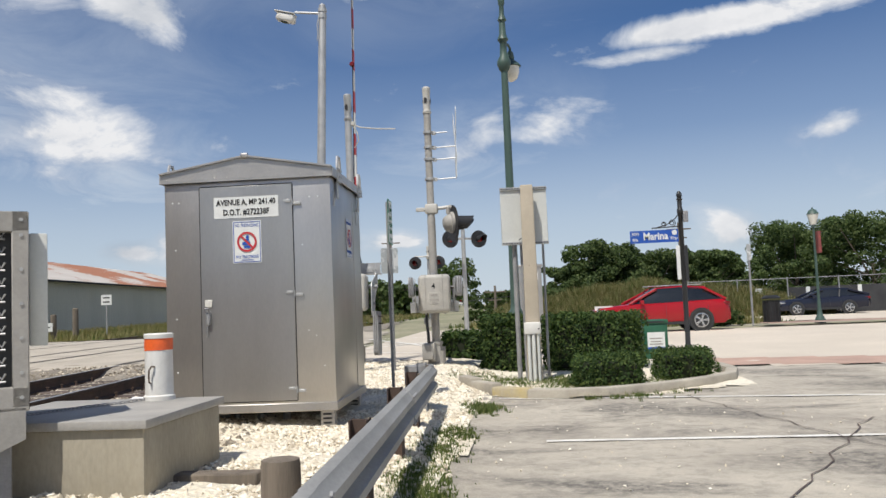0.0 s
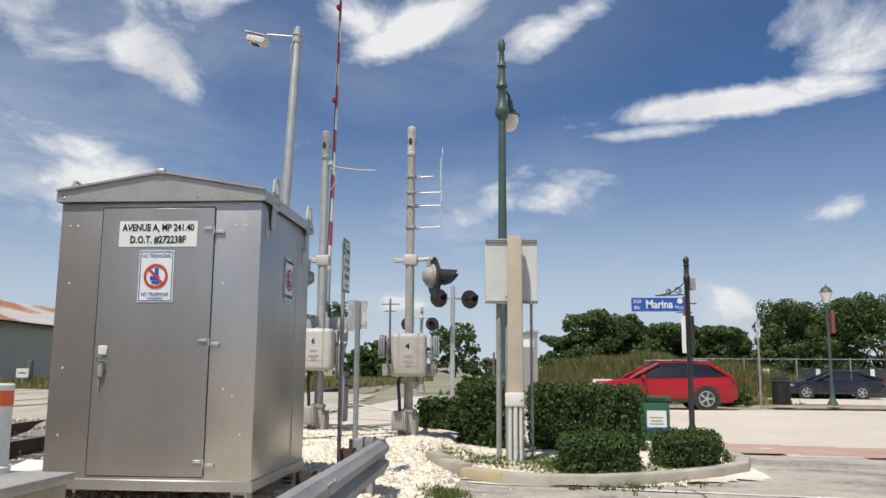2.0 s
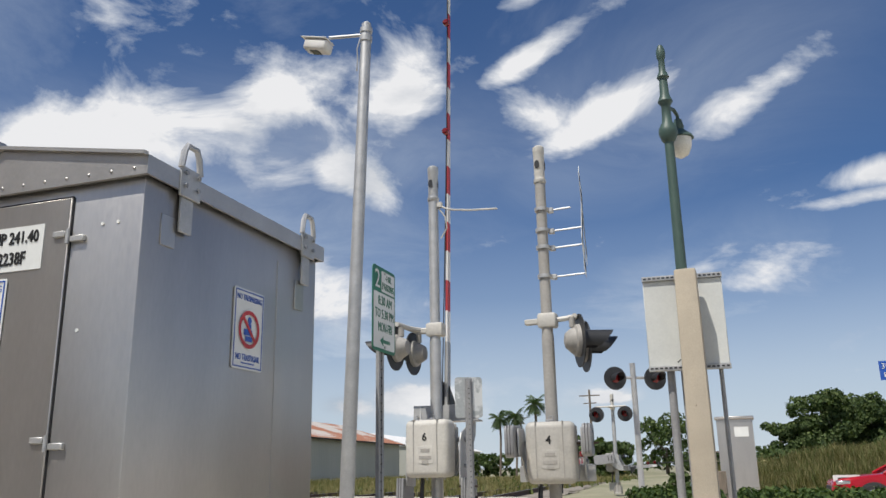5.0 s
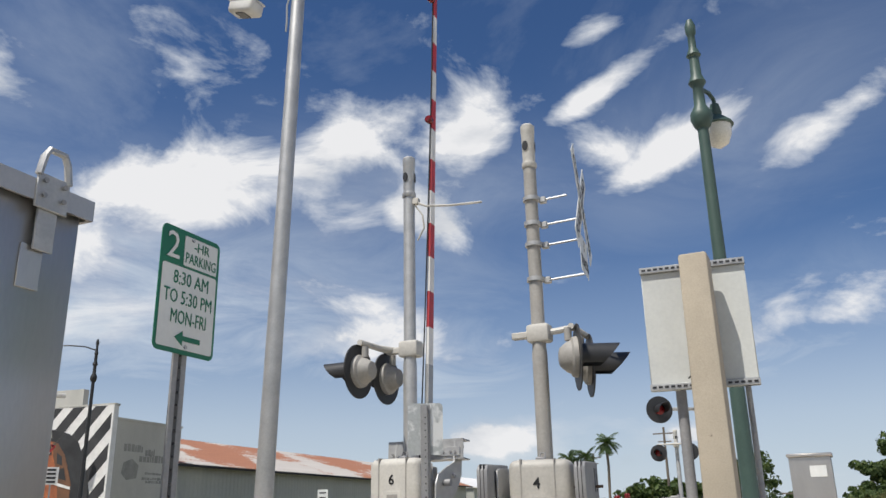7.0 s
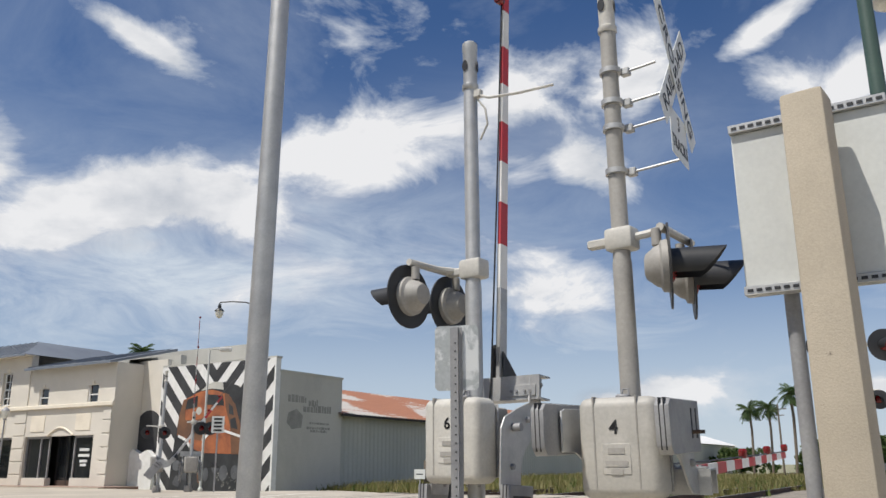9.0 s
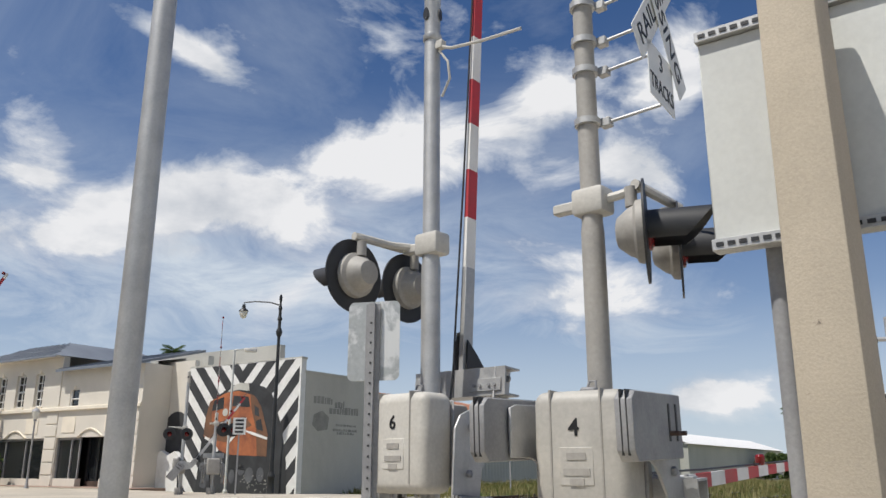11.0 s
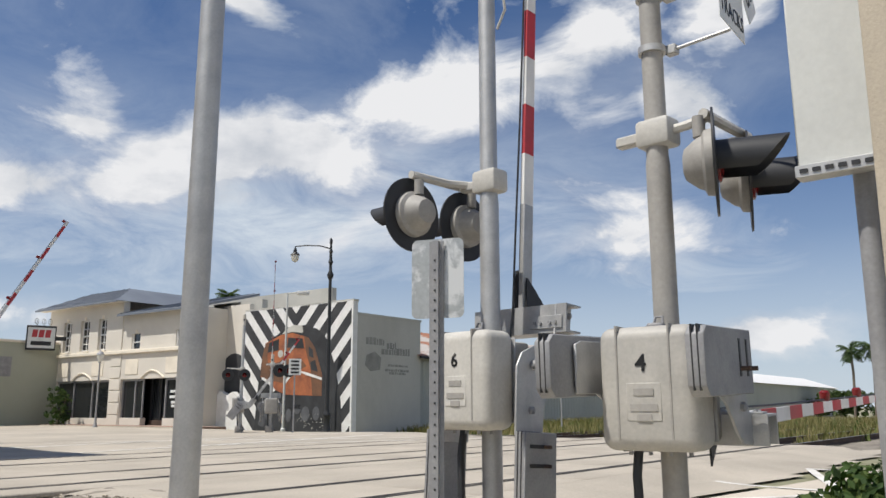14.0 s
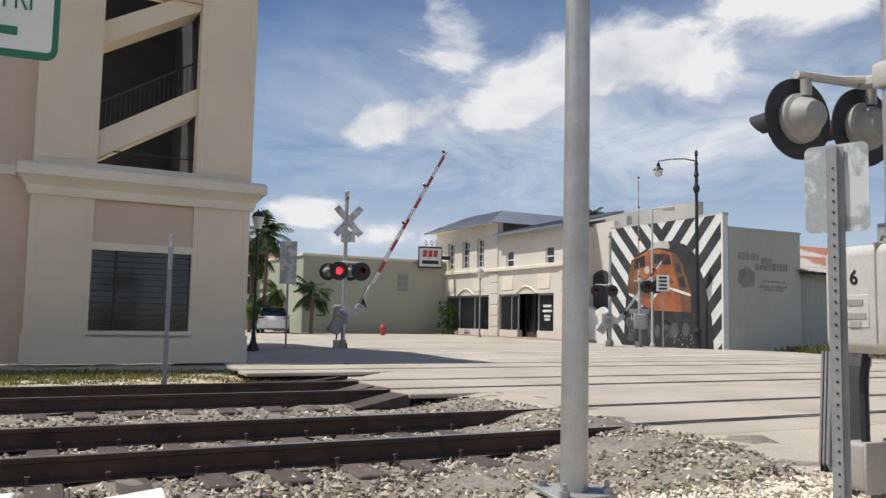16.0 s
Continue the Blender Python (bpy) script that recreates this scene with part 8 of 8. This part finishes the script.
def palm(x, y, g, h, r, seed, label="tall palm with a ragged crown"):
    p = thing("palm_tree", pose(x, y, g), label, "palm tree", "palms")
    rng = random.Random(seed)
    part("trunk", pipe(B(), [(0, 0, 0), (0.02 * h, 0, h * 0.3), (0.03 * h, 0.01 * h, h * 0.7), (0.02 * h, 0, h)], max(0.12, h * 0.018), 8), "bark", p, "slim grey palm trunk")
    vs, fs = [], []
    for i in range(30):
        a, el = rng.uniform(0, 6.28), rng.uniform(-0.7, 1.2)
        L = r * rng.uniform(0.8, 1.1)
        prev = Vector((0.02 * h, 0, h))
        d = Vector((math.cos(a) * math.cos(el), math.sin(a) * math.cos(el), math.sin(el)))
        side = Vector((-math.sin(a), math.cos(a), 0))
        for k in range(9):
            nxt = prev + d * L / 9
            d = (d + Vector((0, 0, -0.16))).normalized()
            for s in (-1, 1):
                ll = L * 0.34 * math.sin(math.pi * (k + 1.2) / 10.5)
                n = len(vs)
                q = prev + (nxt - prev) * 0.5
                vs += [prev[:], nxt[:], (q + side * s * ll + Vector((0, 0, -ll * 0.55)) + d * ll * 0.5)[:]]
                fs.append((n, n + 1, n + 2))
            prev = nxt
    me = bpy.data.meshes.new("fronds")
    me.from_pydata(vs, [], fs)
    me.materials.append(M["palm"])
    ob = new("fronds", me)
    ob.parent = p


for i, (x, y, h, r) in enumerate(((-21.3, 90, 7.9, 1.6), (-23.5, 90, 6.6, 1.5), (-25.0, 89, 6.4, 1.5), (-50, 14.9, 6.3, 1.9), (-51, 14.2, 5.0, 1.8), (-48.5, 17.6, 2.7, 1.5), (-56, 16.6, 2.9, 1.6), (-49.6, 14.3, 1.9, 1.3), (-50.4, 38.4, 9.0, 1.1))):
    palm(x, y, -0.1, h, r, 200 + i)


def mound(x0, x1, y0, y1, h, n, seed, label):
    """Rough ground with dry grass and scrub."""
    rng = random.Random(seed)
    spots = []
    for _ in range(n):
        x, y = rng.uniform(x0, x1), rng.uniform(y0, y1)
        spots.append((x, y, land(x, y) - 0.05 + h * 0.5 * math.sin(math.pi * (x - x0) / (x1 - x0)) * math.sin(math.pi * (y - y0) / (y1 - y0)), rng.uniform(0.4, 1.0) * h))
    tagged(blades("scrub", spots, 0.03, seed, "drygrass"), label, "grass", kind="stuff")
    spots = [(s[0] + rng.uniform(-1, 1), s[1], s[2], s[3] * 0.8) for s in spots[::3]]
    tagged(blades("scrub", spots, 0.05, seed + 1, "weed"), "green weeds among the dry scrub", "grass", kind="stuff")


def knoll(x0, x1, y0, y1, h, n, blade, seed):
    """A low bank of earth, grown over with dry grass."""
    def top(x, y):
        return land(x, y) - 0.06 + h * max(0.0, math.sin(math.pi * (x - x0) / (x1 - x0)) * math.sin(math.pi * (y - y0) / (y1 - y0))) ** 0.7 * (0.85 + 0.25 * noise.noise(Vector((x * 0.5, y * 0.5, seed))))
    nx, ny = 40, 24
    vs = [(x0 + (x1 - x0) * i / nx, y0 + (y1 - y0) * j / ny) for j in range(ny + 1) for i in range(nx + 1)]
    me = bpy.data.meshes.new("earth_bank")
    me.from_pydata([(x, y, top(x, y)) for x, y in vs], [], [(j * (nx + 1) + i, j * (nx + 1) + i + 1, (j + 1) * (nx + 1) + i + 1, (j + 1) * (nx + 1) + i) for j in range(ny) for i in range(nx)])
    me.materials.append(M["far_ground"])
    me.shade_smooth()
    tagged(new("earth_bank", me), "low earth bank overgrown with dry grass", "bank", kind="structure")
    rng = random.Random(seed)
    for name, material, k, lab in (("scrub", "drygrass", 1.0, "tall dry yellow grass on the bank"), ("scrub", "weed", 0.45, "green weeds in the dry grass on the bank")):
        spots = []
        for _ in range(int(n * k)):
            x, y = rng.uniform(x0, x1), rng.uniform(y0, y1)
            spots.append((x, y, top(x, y) - 0.03, blade * rng.uniform(0.45, 1.2)))
        tagged(blades(name, spots, 0.022, seed + int(k * 10), material), lab, "grass", kind="stuff")


knoll(-1.5, 15.5, 40, 50, 1.9, 16000, 0.62, 300)
mound(-2, 10, 31.5, 38, 0.35, 2500, 302, "rough grass verge behind the road")

mound(-25, -9, 34, 80, 0.5, 5000, 304, "dry grass between the tracks and the warehouse")
mound(-29.5, -26, 36, 84, 0.55, 4000, 306, "green and dry grass along the warehouse wall")
mound(-2, 12, 60, 110, 1.2, 3500, 308, "distant dry scrub")
mound(-16.8, -12.6, 2.0, 10.4, 0.10, 5000, 310, "thin grass strip before the garage")


for i, (x, y, h, w) in enumerate(((0.5, 44, 1.5, 3.0), (2.5, 46, 2.0, 3.5), (5.0, 45, 1.7, 3.2), (8.0, 46, 1.9, 3.6), (11.5, 44.5, 1.6, 3.0), (-2.0, 43, 1.0, 2.4), (13.5, 42.0, 0.9, 2.2), (7.8, 30.3, 0.7, 1.6))):
    tree(x, y, -0.25, h, w, 120 + i, 2200, 0.11, "low scrubby bush among the dry grass", "drygrass" if i % 2 == 0 else "tree", "bushes")


def fence():
    f = thing("chain_link_fence", pose(0, 0, 0), "chain-link fence with dark screening and white notices", "fence")
    for i in range(14):
        x = 9.0 + i * 2.5
        y = 43.0 - 0.10 * (x - 9)
        part("post", tube(B(), (x, y, -0.3), (x, y, 1.75), 0.035, n=8), "galv_dull", f)
        if i < 13:
            y2 = y - 0.25
            part("top_rail", tube(B(), (x, y, 1.68), (x + 2.5, y2, 1.68), 0.022, n=6), "galv_dull", f)
            bm = B()
            bm.faces.new([bm.verts.new(p) for p in ((x, y + 0.05, -0.25), (x + 2.5, y2 + 0.05, -0.25), (x + 2.5, y2 + 0.05, 1.2), (x, y + 0.05, 1.2))])
            if i > 1:
                part("screen", bm, "mural_black", f, "dark fabric screen")
            wires = B()
            for k in range(14):
                for d in (0, 1):
                    a, b = (x + k * 0.18, x + k * 0.18 + 1.9) if d else (x + k * 0.18 + 1.9, x + k * 0.18)
                    if max(a, b) <= x + 2.5:
                        tube(wires, (a, y - 0.01, -0.2), (b, y - 0.01, 1.66), 0.004, n=3)
            part("mesh", wires, "galv_dull", f)
            if i in (1, 2, 3, 4):
                part("notice", box(B(), x + 0.9, x + 1.25, y - 0.06, y - 0.03, 0.7, 1.2), "sign_white", f, "white notice")


fence()


def street_bin():
    b = thing("street_bin", pose(9.3, 29.1, -0.2), "black slatted street litter bin", "litter bin")
    part("liner", lathe(B(), [(0.24, 0.08), (0.27, 0.8)], 18), "black", b)
    for i in range(18):
        a = radians(20 * i)
        part("slat", box(B(), 0.29, 0.305, -0.025, 0.025, 0.05, 0.9, 0, 1, pose(0, 0, 0, 0, 0, 20 * i)), "black_iron", b)
    part("lid", lathe(B(), [(0.33, 0.95), (0.33, 1.0), (0.2, 1.08)], 18), "black_iron", b)


street_bin()


def train():
    t = thing("passenger_train", pose(rail_x(150, -0.75), 150, -0.32, 0, 0, 6.5), "distant yellow and black passenger train on the near track", "train")
    sec = [(-1.5, 0.9), (-1.5, 2.6), (-1.2, 3.6), (0, 3.9), (1.2, 3.6), (1.5, 2.6), (1.5, 0.9)]
    for k in range(4):
        part("wheelset", box(B(), -0.8, 0.8, 4 + k * 15, 6 + k * 15, 0.17 + 0.32, 0.95), "black", t)
    part("body", prism(B(), sec, 60, pose(0, 62, 0, 90)), "car_navy", t, "dark carriages")
    part("nose", prism(B(), [(-1.4, 0.5), (-1.4, 2.2), (-1.0, 2.9), (1.0, 2.9), (1.4, 2.2), (1.4, 0.5)], 2.0, pose(0, 2.0, 0, 90), 0.2), "train_yellow", t, "bright yellow nose")
    part("windscreen", box(B(), -0.9, 0.9, -0.1, 0.1, 1.9, 2.7, 0.05), "glass_dark", t, "dark windscreen")


train()

# distant poles and wires
for x, y, h in ((-15.5, 92, 9.4), (-3, 80, 3), (14.5, 75, 8.0), (-31, 120, 9)):
    up_ = thing("utility_pole", pose(x, y, -0.2), "distant timber utility pole with a crossarm", "utility pole", "utility poles")
    part("pole", lathe(B(), [(0.16, 0), (0.11, h)], 8), "wood_post", up_)
    part("crossarm", box(B(), -1.1, 1.1, -0.06, 0.06, h - 0.7, h - 0.58), "wood_post", up_)
    part("crossarm", box(B(), -0.7, 0.7, -0.06, 0.06, h - 1.5, h - 1.4), "wood_post", up_)


# ---- loose stones ----


def stones(name, spots, seed, material, label):
    """Angular stones at (x, y, z, size), each a small uneven octahedron."""
    rng = np.random.default_rng(seed)
    n = len(spots)
    p = np.array(spots)
    base = np.array([(1, 0, 0), (0, 1, 0), (-1, 0, 0), (0, -1, 0), (0, 0, 1), (0, 0, -1)], float)
    tri = np.array([(0, 1, 4), (1, 2, 4), (2, 3, 4), (3, 0, 4), (1, 0, 5), (2, 1, 5), (3, 2, 5), (0, 3, 5)])
    v = base[None] * rng.uniform(0.55, 1.3, (n, 6, 1)) + rng.normal(scale=0.28, size=(n, 6, 3))
    a = rng.uniform(0, 6.283, n)
    c, s_ = np.cos(a), np.sin(a)
    x = v[..., 0] * c[:, None] - v[..., 1] * s_[:, None]
    y = v[..., 0] * s_[:, None] + v[..., 1] * c[:, None]
    v = np.stack([x, y, v[..., 2] * 0.75], -1) * p[:, None, 3:4] + p[:, None, :3]
    f = (tri[None] + 6 * np.arange(n)[:, None, None]).reshape(-1, 3)
    me = bpy.data.meshes.new(name)
    me.from_pydata(v.reshape(-1, 3).tolist(), [], f.tolist())
    me.materials.append(M[material])
    return tagged(new(name, me), label, "gravel", kind="stuff")


M["stone_grey"] = leafy("stone_grey", (0.15, 0.125, 0.095), (0.35, 0.305, 0.24), (0.68, 0.61, 0.50))
M["stone_white"] = leafy("stone_white", (0.50, 0.43, 0.33), (0.76, 0.69, 0.56), (0.90, 0.85, 0.74))
for m_ in (M["stone_grey"], M["stone_white"]):
    for nd in m_.node_tree.nodes:
        if nd.type == "MIX_SHADER":
            nd.inputs[0].default_value = 0.0
        if nd.type == "BSDF_PRINCIPLED":
            nd.inputs["Roughness"].default_value = 0.95
rng = np.random.default_rng(77)
spots = []
while len(spots) < 32000:
    y = rng.uniform(3.0, 12.6)
    x = rail_x(y, rng.uniform(-12.5, 2.7)) if len(spots) > 15000 else rail_x(y, rng.uniform(-2.4, 2.7))
    if y < crossing_edge(x) - 0.05:
        if min(abs(x - rail_x(y, o)) for o in (0.0, -1.5, -4.17, -5.67, -8.35, -9.85)) > 0.11:
            spots.append((x, y, land(x, y) + rng.uniform(-0.015, 0.022), rng.uniform(0.016, 0.032)))
stones("ballast_stones", spots, 78, "stone_grey", "grey angular ballast stones between and beside the rails")
spots = []
while len(spots) < 30000:
    y = rng.uniform(1.5, 12.6)
    x = rng.uniform(-3.4, -0.1) if rng.random() < 0.9 else rng.uniform(-0.6, 1.2)
    if (x > rail_x(y, 1.9) and x < lot_edge(y) + rng.normal() * 0.05 and y < crossing_edge(x)) or (island(x, y) and y < 10.8 and x < 1.1):
        spots.append((x, y, land(x, y) + rng.uniform(-0.004, 0.02), rng.uniform(0.010, 0.028)))
stones("shell_gravel", spots, 79, "stone_white", "loose white shell gravel stones")
spots = [(rng.uniform(0.0, 4.0), rng.uniform(1.5, 8.2), 0, 0) for _ in range(260)]
stones("loose_pebbles", [(x, y, land(x, y) + 0.005, rng.uniform(0.005, 0.014)) for x, y, _, _ in spots], 80, "stone_white", "stray pale pebbles on the paving")
for x, y, sx, sy in ((-3.6, 7.6, 0.42, 0.25), (-3.9, 6.9, 0.28, 0.2), (-3.2, 8.3, 0.2, 0.18)):
    sl = thing("concrete_rubble", pose(x, y, land(x, y) + 0.02, 0, 4, 20 * x), "broken pale concrete slab beside the track", "rubble", "rubble")
    part("slab", prism(B(), [(-sx, -sy), (sx * 0.6, -sy * 1.1), (sx, 0), (sx * 0.5, sy), (-sx * 0.7, sy * 0.8)], 0.09, None, 0.012), "white", sl)
